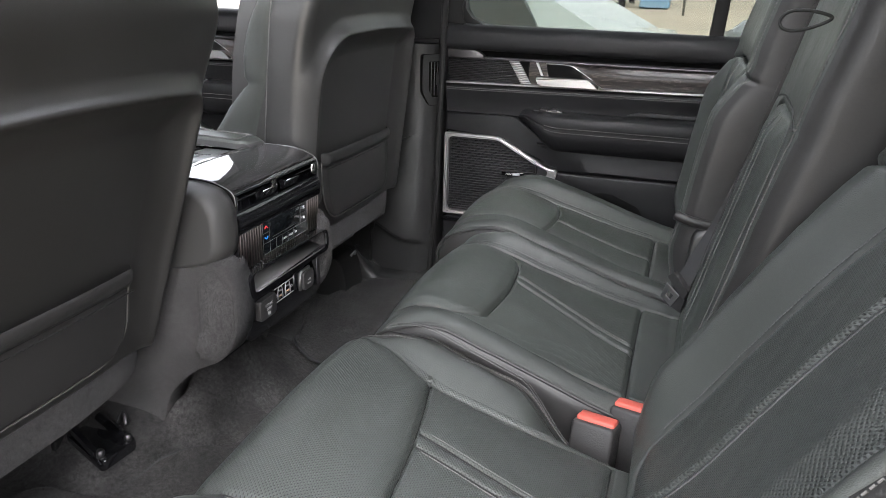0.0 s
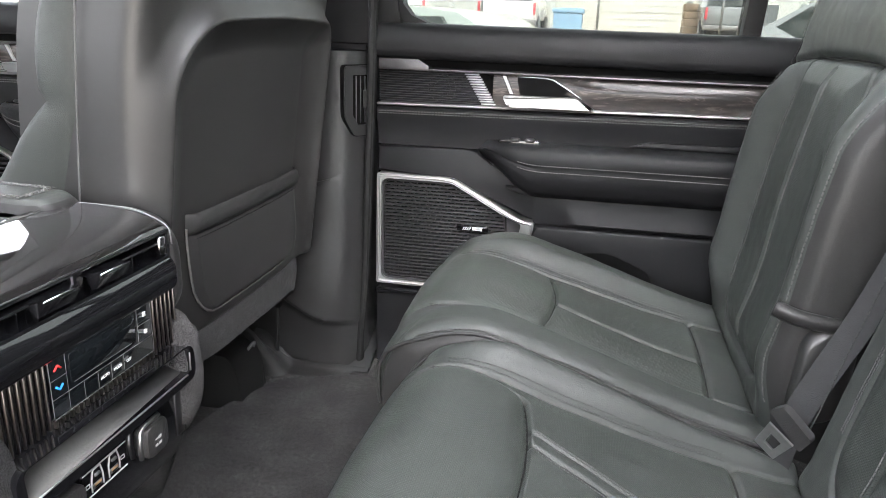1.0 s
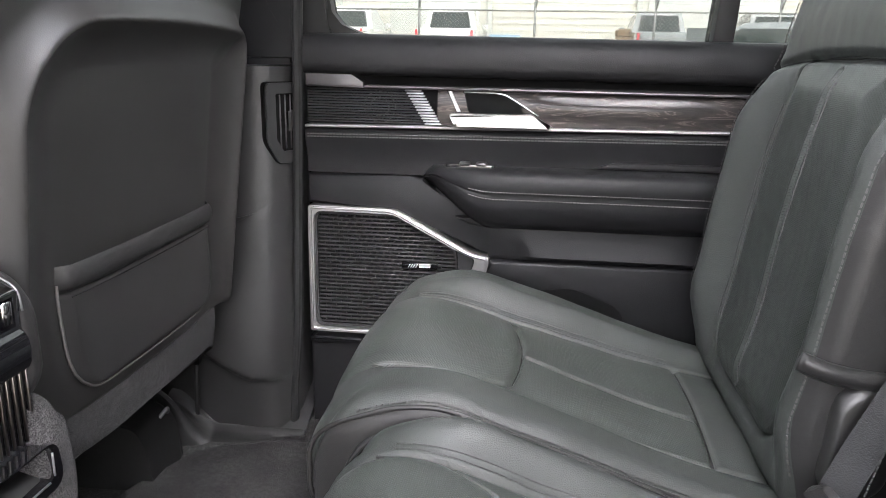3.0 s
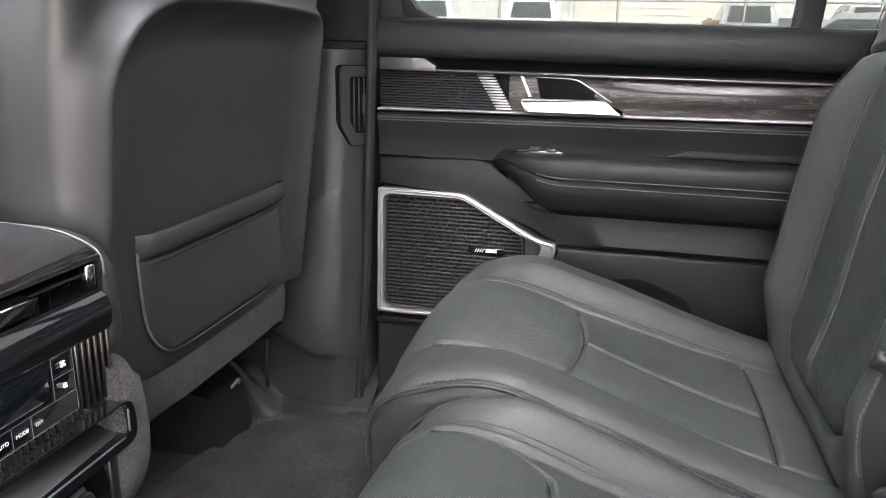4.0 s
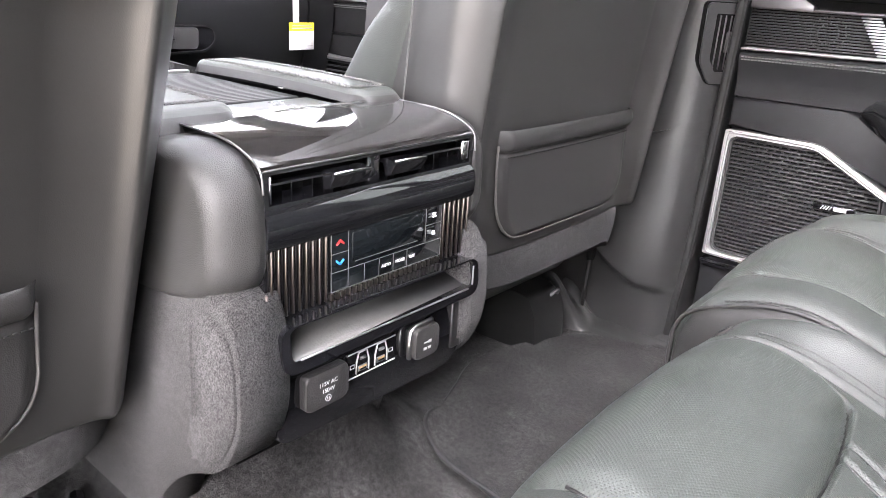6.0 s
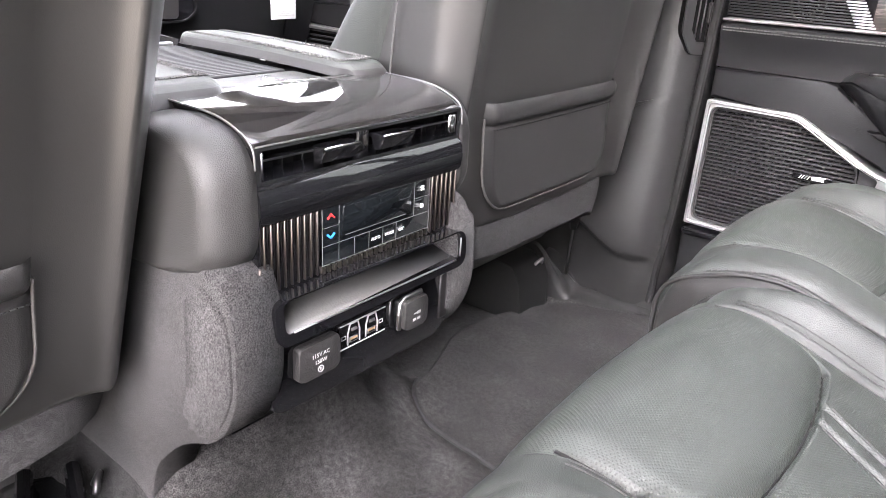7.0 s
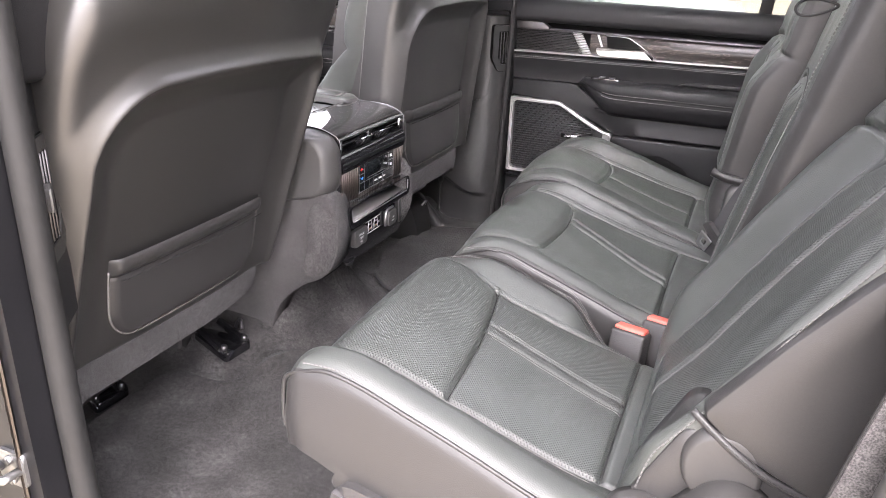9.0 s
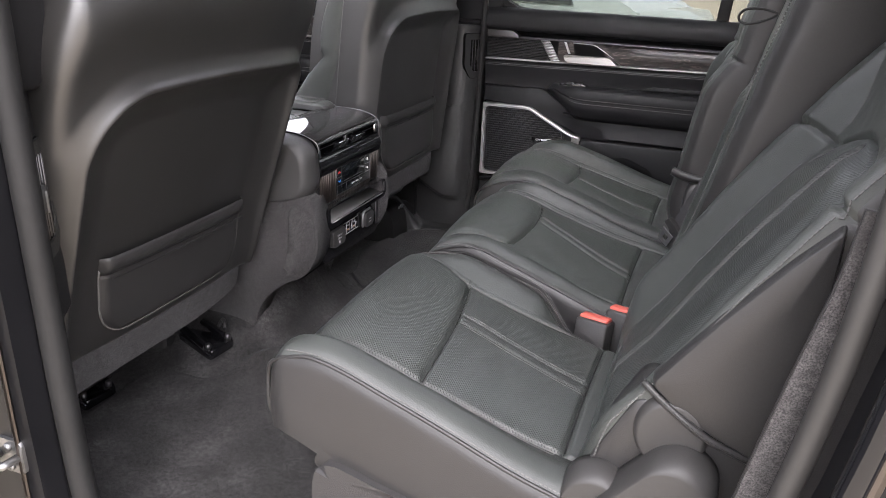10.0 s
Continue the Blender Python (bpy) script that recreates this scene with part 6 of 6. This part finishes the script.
bowl = rounded([(0.315, 0.452), (0.335, 0.444), (0.448, 0.447), (0.474, 0.470), (0.470, 0.497), (0.450, 0.502), (0.315, 0.503)], 0.014, 5)
bowl_in = [(0.395 + (y - 0.395) * 0.95, 0.475 + (z - 0.475) * 0.86) for y, z in bowl]
latch = part("latch_bowl", ring_prism(bowl, bowl_in, "x", -0.985, -0.9655), SOFT, dash, "raised rim of the latch bowl", auto=35)
part("bowl_floor", prism(bowl_in, "x", -0.985, -0.9695), PIANO, dash, "gloss black latch bowl", smooth=False)
part("latch", prism(rounded([(0.318, 0.458), (0.421, 0.455), (0.424, 0.498), (0.335, 0.499), (0.318, 0.488)], 0.006, 5), "x", -0.968, -0.957, 0.004, 3), HARD, dash, "black glove box latch", auto=35)
part("lock", tube([(-0.958, 0.360, 0.476), (-0.9545, 0.360, 0.476)], 0.009, 16), GUNMETAL, dash, "round metal lock")
part("lock_slot", box(-0.9548, -0.9540, 0.354, 0.366, 0.4752, 0.4768), DARK, dash, smooth=False)
# hanging card
tag = thing("warning_card", (-0.96, 0.696, 0.446), "white paper card with yellow header hanging from the glove box", "tag")
part("card", box(-0.9560, -0.9545, 0.659, 0.733, 0.446, 0.4890, 0.0006, 1), WHITE, tag)
part("header", box(-0.9560, -0.9543, 0.659, 0.733, 0.4890, 0.508, 0.0003, 1), YELLOW, tag, "yellow header")
part("string", box(-0.9605, -0.9590, 0.674, 0.692, 0.505, 0.572, 0.0005, 1), WHITE, tag, "white paper strip")
b = bmesh.new()
for k, (y0, y1) in enumerate(((0.668, 0.724), (0.666, 0.727))):
    box(-0.9543, -0.9539, y0, y1, 0.5000 - 0.0060 * k, 0.5025 - 0.0060 * k, bm=b)
for k in range(7):
    box(-0.9545, -0.9541, 0.665, 0.728 - 0.006 * (k % 3), 0.4810 - k * 0.0045, 0.4822 - k * 0.0045, bm=b)
part("print_bars", b, GREY_PRINT, tag, "rows of small print", smooth=False)

# windscreen and scuttle
w = put("windscreen", prism([(-1.46, 0.70), (-0.86, 1.13), (-0.865, 1.135), (-1.465, 0.705)], "y", -0.70, 0.76), GLASS, False)
w.visible_shadow = False
tagged(w, "clear windscreen glass", "window", kind="structure")
for y, n in ((0.78, "right"), (-0.72, "left")):
    wall_piece("screen_post_" + n, tube([(-1.48, y, 0.66), (-0.84, y, 1.12)], 0.045, 12), HEADLINER, "dark grey windscreen post")

# ---- loose and small things in the cabin ----
def mat_piece(outline, name_label, z):
    m = thing("floor_mat", (sum(p[0] for p in outline) / len(outline), sum(p[1] for p in outline) / len(outline), z), name_label, "floor mat", "rear floor mats")
    o = rounded(outline, 0.04, 6)

    def lie(x, y):
        return max(floor_height(x, y) - FLOOR + 0.008, 0.0)

    bm = prism(o, "z", z - 0.004, z + 0.006, 0.003)
    for axis in (0, 1):
        lo, hi = min(p[axis] for p in o), max(p[axis] for p in o)
        for k in range(1, int((hi - lo) / 0.035)):
            cut = Vector((0, 0, 0))
            cut[axis] = lo + k * 0.035
            side = Vector((1 - axis, axis, 0))
            bmesh.ops.bisect_plane(bm, geom=bm.verts[:] + bm.edges[:] + bm.faces[:], plane_co=cut, plane_no=side)
    for v in bm.verts:
        v.co.z += lie(v.co.x, v.co.y)
    part("carpet", bm, MAT_CARPET, m, auto=40)
    rim = []
    for i, p in enumerate(o):
        q = o[(i + 1) % len(o)]
        n = max(1, int(math.hypot(q[0] - p[0], q[1] - p[1]) / 0.02))
        rim += [(lerp(p[0], q[0], k / n), lerp(p[1], q[1], k / n)) for k in range(n)]
    part("binding", tube([(x, y, z + 0.003 + lie(x, y)) for x, y in rim], 0.0036, 6, closed=True), WEBBING, m, "dark bound edge")
    th = stitches([(x, y, z + 0.0070 + lie(x, y)) for x, y in rim], gap=0.007, length=0.004, r=0.0005)
    part("stitching", th, RUBBER, m, smooth=False)
    return m


mat_piece([(-0.302, -0.72), (-0.301, -0.353), (-0.275, -0.326), (-0.229, -0.324), (-0.168, -0.322), (-0.145, -0.271), (-0.122, -0.216), (-0.101, -0.175), (-0.06, -0.13), (-0.01, -0.09), (0.0, 0.10), (0.40, 0.10), (0.40, -0.72)], "dark grey carpet mat behind the driver seat", FLOOR + 0.004)
mat_piece([(-0.142, 0.262), (-0.175, 0.36), (-0.215, 0.45), (-0.20, 0.55), (-0.14, 0.69), (-0.02, 0.735), (0.40, 0.735), (0.40, 0.185), (0.03, 0.195), (-0.08, 0.205), (-0.118, 0.220)], "dark grey carpet mat behind the passenger seat", FLOOR + 0.005)

# seat anchor on the floor behind the driver seat
an = thing("seat_anchor", (-0.29, -0.155, FLOOR), "low black steel seat anchor with bright bolts", "seat anchor", "seat anchors")
part("foot_plate", prism(rounded([(-0.37, -0.165), (-0.242, -0.218), (-0.236, -0.140), (-0.33, -0.10)], 0.012, 4), "z", FLOOR - 0.006, FLOOR + 0.006, 0.003), PIANO, an, auto=35)
for p, q in (((-0.36, -0.160), (-0.262, -0.203)), ((-0.335, -0.118), (-0.252, -0.150))):
    part("runner", tube([(p[0], p[1], FLOOR + 0.018), ((p[0] + q[0]) / 2, (p[1] + q[1]) / 2, FLOOR + 0.017), (q[0], q[1], FLOOR + 0.013)], 0.009, 8), PIANO, an, "black steel runner", auto=40)
    part("bolt", tube([(q[0] + 0.004, q[1], FLOOR + 0.010), (q[0] + 0.006, q[1], FLOOR + 0.023)], 0.0065, 6), GUNMETAL, an, "bright steel bolt")
part("hook", tube(curve([(-0.300, -0.112, FLOOR + 0.010), (-0.292, -0.108, FLOOR + 0.028), (-0.280, -0.116, FLOOR + 0.030), (-0.274, -0.122, FLOOR + 0.018)], 12), 0.004, 8), GUNMETAL, an, "steel hook")
part("front_lip", prism(rounded([(-0.262, -0.208), (-0.240, -0.214), (-0.236, -0.150), (-0.256, -0.150)], 0.008, 4), "z", FLOOR + 0.004, FLOOR + 0.013, 0.003), PIANO, an, "gloss black front lip", auto=35)
an.location += Vector((0.058, -0.076, 0.043))
copy_thing(an, Matrix.Translation((-0.375, -0.43, FLOOR + 0.002)))
tower = thing("rail_tower", (-0.27, 0.66, FLOOR), "black plastic seat rail cover under the passenger seat", "rail cover")
part("cover", prism(rounded([(-0.31, FLOOR - 0.01), (-0.165, FLOOR - 0.01), (-0.175, 0.055), (-0.192, 0.088), (-0.31, 0.097)], 0.014), "y", 0.585, 0.685, 0.012, 4), RUBBER, tower, auto=35)
part("clip", tube(curve([(-0.192, 0.650, 0.067), (-0.178, 0.663, 0.086), (-0.186, 0.677, 0.072)], 10), 0.0035), STEEL, tower, "bright wire clip")


def buckle(place, turn, label):
    m = pose(*place, 0, 12, turn)
    o = thing("belt_buckle", place, label, "belt buckle", "belt buckles")
    for name, bm, mt, lb in (("casing", box(-0.020, 0.020, -0.028, 0.028, -0.085, 0.0, 0.005, 3), HARD, "black plastic casing"),
                             ("release_button", box(-0.0125, 0.0125, -0.0245, 0.0245, -0.004, 0.0055, 0.0025, 2), RED, "red release button"),
                             ("slot", box(0.0145, 0.0185, -0.016, 0.016, -0.004, 0.0005, 0.0005, 1), DARK, "")):
        bm.transform(m)
        part(name, bm, mt, o, lb)
    return o


buckle((0.583, -0.236, 0.263), 78, "black seat belt buckle with red button between the cushions")
buckle((0.626, -0.194, 0.267), 78, "black seat belt buckle with red button against the backrest")


def ribbon(points, wide, thick, mat, name, parent, across=(0, 1, 0), label=""):
    pts = curve(points, 40)
    a = Vector(across).normalized()
    rings = []
    for i, p in enumerate(pts):
        d = (pts[min(i + 1, 40)] - pts[max(i - 1, 0)]).normalized()
        s = (a - d * a.dot(d)).normalized()
        n = d.cross(s)
        rings.append([p + s * (u * wide / 2) + n * (v * thick / 2) for u, v in ((-1, -1), (1, -1), (1, 1), (-1, 1))])
    return part(name, loft(rings), mat, parent, label, auto=40)


belt = thing("seat_belt", (0.70, 0.235, 0.2), "black webbing seat belt with steel tongue between the backrests", "seat belt")
ribbon([(0.83, 0.222, 0.76), (0.775, 0.222, 0.58), (0.728, 0.222, 0.43), (0.690, 0.220, 0.335), (0.672, 0.216, 0.285), (0.660, 0.212, 0.225)], 0.029, 0.0018, WEBBING, "webbing", belt, (0.85, -0.5, 0))
tg = prism(rounded([(-0.024, -0.010), (0.026, -0.012), (0.022, 0.012), (-0.020, 0.010)], 0.004), "y", -0.005, 0.005, 0.002)
tg.transform(pose(0.668, 0.196, 0.300, 15, 40, -35))
part("tongue_grip", tg, HARD, belt, "black plastic tongue grip", auto=35)
tg = ring_prism([(-0.013, -0.045), (0.013, -0.045), (0.016, -0.008), (-0.016, -0.008)], [(-0.006, -0.035), (0.006, -0.035), (0.007, -0.018), (-0.007, -0.018)], "y", -0.0014, 0.0014)
tg.transform(pose(0.660, 0.190, 0.296, 15, 30, -35))
part("tongue", tg, STEEL, belt, "steel belt tongue", smooth=False)
loop = thing("belt_loop", (0.775, -0.15, 0.758), "black leather pull loop on the backrest", "pull loop")
part("loop", tube([(0.751 + 0.026 * math.cos(g), -0.150 + 0.004 * math.sin(g), 0.759 + 0.009 * math.sin(g) * (1.1 - 0.5 * math.cos(g)) + 0.003 * math.cos(g)) for g in np.linspace(0, 2 * math.pi, 28)[:-1]], 0.0020, 8, closed=True), RUBBER, loop)

# hinge covers and flap at the outer side of the reclined backrest
hg = thing("recliner_cover", (0.70, -0.67, 0.12), "black plastic recliner covers at the seat's outer side", "seat hinge")
part("recliner_disc", pillow([(0.730 + 0.040 * math.cos(g), 0.352 + 0.046 * math.sin(g)) for g in np.linspace(0, 2 * math.pi, 32)[:-1]], "y", -0.645, -0.668, 0.2), COVER, hg)
skirt = [(0.694, 0.396), (0.671, 0.350), (0.650, 0.305), (0.636, 0.265), (0.640, 0.21), (0.69, 0.20), (0.75, 0.30), (0.735, 0.38)]
part("skirt", pillow(rounded(skirt, 0.02, 5), "y", -0.58, -0.655, 0.10), LEATHER_SIDE, hg, "leather skirt over the hinge")
part("stitching", stitches([(x + 0.006, -0.650, z) for x, y, z in curve([(p[0], 0, p[1]) for p in skirt[:4]], 20)], gap=0.006, r=0.0006), RUBBER, hg, "dark seam stitching", smooth=False)


def capsule(a, c, r, n=14):
    """The outline of a bar with round ends, from a to c."""
    g0 = math.atan2(c[1] - a[1], c[0] - a[0])
    return [(c[0] + r * math.cos(g0 - math.pi / 2 + math.pi * k / n), c[1] + r * math.sin(g0 - math.pi / 2 + math.pi * k / n)) for k in range(n + 1)] + \
           [(a[0] + r * math.cos(g0 + math.pi / 2 + math.pi * k / n), a[1] + r * math.sin(g0 + math.pi / 2 + math.pi * k / n)) for k in range(n + 1)]


part("lever_cover", pillow(capsule((0.628, 0.155), (0.746, 0.305), 0.042, 24), "y", -0.660, -0.706, 0.14, 10), COVER, hg, "large rounded lever cover")
part("pivot_cover", pillow(capsule((0.640, 0.14), (0.662, 0.256), 0.040, 24), "y", -0.650, -0.690, 0.14, 10), COVER, hg, "rounded pivot cover")
fl = thing("backrest_flap", (0.77, -0.66, 0.25), "black vinyl flap with stitched hem on the reclined backrest's side", "seat flap", "backrest side flaps")
hem = [(0.694, -0.658, 0.408), (0.733, -0.668, 0.383), (0.770, -0.670, 0.362), (0.815, -0.666, 0.344)]
flap = [(0.700, 0.410), (0.760, 0.500), (0.812, 0.570), (0.850, 0.615), (0.850, 0.335), (0.815, 0.344), (0.770, 0.362), (0.733, 0.383)]
part("panel", pillow(rounded(flap, 0.01, 4), "y", -0.640, -0.667, 0.06), LEATHER_SIDE, fl, "smooth black vinyl side panel")
part("hem", tube(curve(hem, 20), 0.0042, 8), LEATHER_SIDE, fl)
part("stitching", stitches([(x, y - 0.0044, z + 0.001) for x, y, z in curve(hem, 20)], gap=0.006, r=0.0006), RUBBER, fl, smooth=False)
fl = thing("backrest_flap", (0.69, 0.262, 0.36), "black vinyl flap with stitched hem on the upright backrest's side", "seat flap", "backrest side flaps")
hem = [(0.645, 0.255, 0.408), (0.668, 0.249, 0.401), (0.70, 0.248, 0.396), (0.735, 0.25, 0.394)]
part("hem", tube(curve(hem, 16), 0.0085, 10, flat=1.3), LEATHER_SIDE, fl)
part("stitching", stitches([(x, y - 0.0076, z) for x, y, z in curve(hem, 16)], gap=0.006, r=0.0006), RUBBER, fl, smooth=False)
cvr = thing("recliner_cover", (0.70, 0.265, 0.28), "black plastic recliner cover at the upright backrest's side", "seat hinge")
part("recliner_disc", pillow(capsule((0.702, 0.305), (0.706, 0.365), 0.030), "y", 0.265, 0.240, 0.25), SHELL, cvr)
sk = thing("seat_side_trim", (0.45, -0.66, FLOOR), "dark plastic trim along the seat's outer foot", "seat trim")
part("trim", prism(rounded([(0.302, 0.06), (0.303, 0.178), (0.312, 0.208), (0.336, 0.214), (0.40, 0.198), (0.50, 0.180), (0.64, 0.170), (0.68, 0.14), (0.68, FLOOR), (0.30, FLOOR)], 0.02, 5), "y", -0.60, -0.700, 0.022, 5), HARD, sk, "smooth grey plastic foot trim", auto=40)
part("valance", prism(rounded([(0.295, 0.195), (0.318, 0.240), (0.352, 0.248), (0.53, 0.226), (0.63, 0.215), (0.65, 0.16), (0.40, 0.17)], 0.015, 4), "y", -0.64, -0.688, 0.004, 3), LEATHER_SIDE, sk, "dark vinyl valance under the cushion", auto=40)

cl = thing("cloth_strip", (0.82, -0.775, 0.3), "flecked grey cloth strip between seat side and door seal", "trim strip")
ribbon([(0.850, -0.778, 0.66), (0.844, -0.777, 0.60), (0.829, -0.776, 0.52), (0.812, -0.775, 0.42), (0.795, -0.774, 0.31), (0.768, -0.772, 0.16), (0.733, -0.768, 0.0)], 0.026, 0.006, FLECKED, "cloth", cl, (1, 0.1, 0.3))
part("binding", tube(curve([(0.838, -0.779, 0.66), (0.831, -0.778, 0.60), (0.816, -0.777, 0.52), (0.799, -0.776, 0.42), (0.782, -0.775, 0.31), (0.755, -0.773, 0.16), (0.72, -0.769, 0.0)], 40), 0.0016, 6), RUBBER, cl, "black bound edge")

# ---- outside ----
bd = thing("warehouse", (0, 42, ground_height(0, 42)), "white clad warehouse across the yard with roller doors", "building")
zg = ground_height(0, 42)
part("wall", box(-40, 40, 42, 50, zg, zg + 9, 0.05), BUILDING, bd)
for x0, x1 in ((-20, -12.5), (-8.0, -3.0), (6, 13)):
    part("roller_door", box(x0, x1, 41.85, 41.99, zg, zg + 5.5, 0.03), ROLLER, bd, "grey slatted roller door")
for k in range(24):
    part("wall_rib", box(-40, 40, 41.93, 42.0, zg + 0.3 + k * 0.36, zg + 0.325 + k * 0.36), ROLLER, bd, smooth=False)
for x in (-12.2, -11.0, -2.6, 5.4, 14):
    part("downpipe", box(x, x + 0.28, 41.7, 41.99, zg, zg + 9, 0.04), ROLLER, bd)


def truck(x, y, paint, label, turn=0.0):
    """A pickup seen from behind."""
    z = ground_height(x, y)
    t = thing("pickup_truck", (0, 0, 0), label, "car", "parked cars")
    part("bed", box(-0.95, 0.95, 0.0, 1.7, 0.55, 1.18, 0.06, 3), paint, t)
    part("tailgate", box(-0.86, 0.86, -0.04, 0.02, 0.62, 1.16, 0.03), paint, t)
    part("bumper", box(-0.97, 0.97, -0.16, 0.0, 0.45, 0.62, 0.04), STEEL, t)
    cab = loft([[(-0.92, yy0, 1.0), (0.92, yy0, 1.0), (0.92, yy1, 1.0), (-0.92, yy1, 1.0)] for yy0, yy1 in ((1.7, 4.0),)] + [[(-0.90, 1.72, 1.2), (0.90, 1.72, 1.2), (0.90, 4.1, 1.2), (-0.90, 4.1, 1.2)], [(-0.74, 1.95, 1.85), (0.74, 1.95, 1.85), (0.74, 3.3, 1.85), (-0.74, 3.3, 1.85)], [(-0.66, 2.1, 1.92), (0.66, 2.1, 1.92), (0.66, 3.1, 1.92), (-0.66, 3.1, 1.92)]])
    part("cab", cab, paint, t, smooth=False)
    part("rear_window", prism([(-0.70, 1.25), (0.70, 1.25), (0.60, 1.76), (-0.60, 1.76)], "y", 2.0, 1.70), CAR_GLASS, t, smooth=False)
    part("bonnet", box(-0.9, 0.9, 4.0, 5.4, 0.6, 1.2, 0.1, 3), paint, t)
    for s in (-1, 1):
        part("tail_light", box(s * 0.86 - 0.07, s * 0.86 + 0.07, -0.03, 0.05, 0.78, 1.14, 0.02), TAIL, t, "red tail light")
        part("mirror", box(s * 1.08 - 0.10, s * 1.08 + 0.10, 3.35, 3.45, 1.22, 1.42, 0.03), paint, t)
        for yy in (0.85, 4.5):
            wh = part("wheel", tube([(s * 0.8, yy, 0.38), (s * 0.98, yy, 0.38)], 0.38, 20), TYRE, t)
            part("rim", tube([(s * 0.97, yy, 0.38), (s * 0.99, yy, 0.38)], 0.24, 16), STEEL, wh)
    part("chassis", box(-0.8, 0.8, 0.1, 5.2, 0.3, 0.6, 0.03), TYRE, t)
    t.matrix_basis = pose(x, y, z, 0, 0, turn)
    return t


def sedan(x, y, paint, label, turn, tall=1.45):
    z = ground_height(x, y)
    t = thing("parked_car", (0, 0, 0), label, "car", "parked cars")
    rings = []
    for yy, w, top in ((-2.25, 0.75, 0.75), (-2.1, 0.85, 0.95), (-1.2, 0.9, 1.0), (0.0, 0.92, 0.98), (1.0, 0.9, 0.95), (2.0, 0.85, 0.80), (2.25, 0.7, 0.6)):
        rings.append([(-w, yy, 0.35), (w, yy, 0.35), (w * 1.02, yy, 0.65), (w * 0.95, yy, top - 0.08), (w * 0.7, yy, top), (-w * 0.7, yy, top), (-w * 0.95, yy, top - 0.08), (-w * 1.02, yy, 0.65)])
    part("body", loft(rings), paint, t, auto=50)
    rings = []
    for yy, w, top in ((-1.9, 0.72, 0.95), (-1.2, 0.66, tall - 0.06), (-0.5, 0.64, tall), (0.2, 0.66, tall - 0.03), (1.1, 0.74, 0.95)):
        rings.append([(-w - 0.1, yy, 0.9), (w + 0.1, yy, 0.9), (w, yy, top), (-w, yy, top)])
    part("roof", loft(rings), paint, t, auto=50)
    part("windscreen", prism([(-0.66, 0.98), (0.66, 0.98), (0.56, tall - 0.09), (-0.56, tall - 0.09)], "y", 0.62, 0.9), CAR_GLASS, t, smooth=False)
    for s in (-1, 1):
        for yy in (-1.4, 1.35):
            wh = part("wheel", tube([(s * 0.72, yy, 0.32), (s * 0.9, yy, 0.32)], 0.32, 20), TYRE, t)
            part("rim", tube([(s * 0.89, yy, 0.32), (s * 0.91, yy, 0.32)], 0.2, 16), STEEL, wh)
        part("side_window", prism([(-1.3, 0.98), (0.85, 0.98), (0.25, tall - 0.1), (-1.1, tall - 0.1)], "x", s * 0.70, s * 0.755), CAR_GLASS, t, smooth=False)
    t.matrix_basis = pose(x, y, z, 0, 0, turn)
    return t


truck(-6.3, 24, CAR_WHITE, "white pickup truck parked behind the fence")
truck(-2.7, 24, CAR_WHITE, "white pickup truck with grey rear window behind the fence")
truck(4.4, 25, CAR_GREY, "grey pickup truck parked behind the fence")
truck(8.2, 25, CAR_GREY, "grey pickup truck at the end of the row")
sedan(-1.75, 6.6, CAR_PALE, "pale mint-grey car parked close by in the yard", 75, 1.36)
sedan(3.3, 10.5, CAR_GREY, "silver grey car parked in the yard", 80, 1.5)
cr = thing("timber_crate", (3.6, 28, ground_height(2.4, 28)), "brown timber crate beside the parked trucks", "crate")
for k in range(5):
    part("board", box(3.1, 4.0, 27.5, 28.5, ground_height(2, 28) + 0.26 * k, ground_height(2, 28) + 0.26 * k + 0.24, 0.02), CRATE, cr)

bn = thing("storage_bin", (-0.75, 24.5, ground_height(0, 24.5)), "pale blue plastic storage bin beside the pickup truck", "storage bin")
part("body", box(-1.2, -0.3, 24, 25, ground_height(0, 24.5), ground_height(0, 24.5) + 0.85, 0.06, 3), BLUE_BIN, bn)
part("lid", box(-1.25, -0.25, 23.95, 25.05, ground_height(0, 24.5) + 0.85, ground_height(0, 24.5) + 1.0, 0.05, 3), BLUE_BIN, bn)

# chain-link fence with top rail, posts and barbed wires
FY = 21.5
fz = ground_height(0, FY)
fe = thing("chain_link_fence", (0, FY, fz), "galvanised chain-link fence with barbed wire across the yard", "fence")
for k in range(9):
    x = -13 + k * 3.3
    part("post", tube([(x, FY, fz), (x, FY, fz + 2.25)], 0.035, 10), STEEL, fe)
    part("post_arm", tube([(x, FY, fz + 1.72), (x + 0.12, FY - 0.2, fz + 2.4)], 0.02, 6), STEEL, fe)
part("top_rail", tube([(-14, FY, fz + 1.72), (15, FY, fz + 1.72)], 0.022, 8), STEEL, fe)
for k in range(3):
    part("barbed_wire", tube([(x, FY - 0.05 - 0.06 * k, fz + 1.92 + 0.19 * k + 0.02 * math.sin(x * 2.1 + k)) for x in np.linspace(-14, 15, 60)], 0.006, 4), STEEL, fe)
b = bmesh.new()
pitch = 0.11
for s in (-1, 1):
    for k in range(-10, 280):
        x = -14 + k * pitch
        tube([(x, FY + 0.004 * s, fz + 0.2), (x + s * 1.52, FY + 0.004 * s, fz + 1.72)], 0.0035, 3, b)
wire = part("wire_mesh", b, STEEL, fe, "diamond wire mesh", smooth=False)
tagged(wire, kind="stuff")
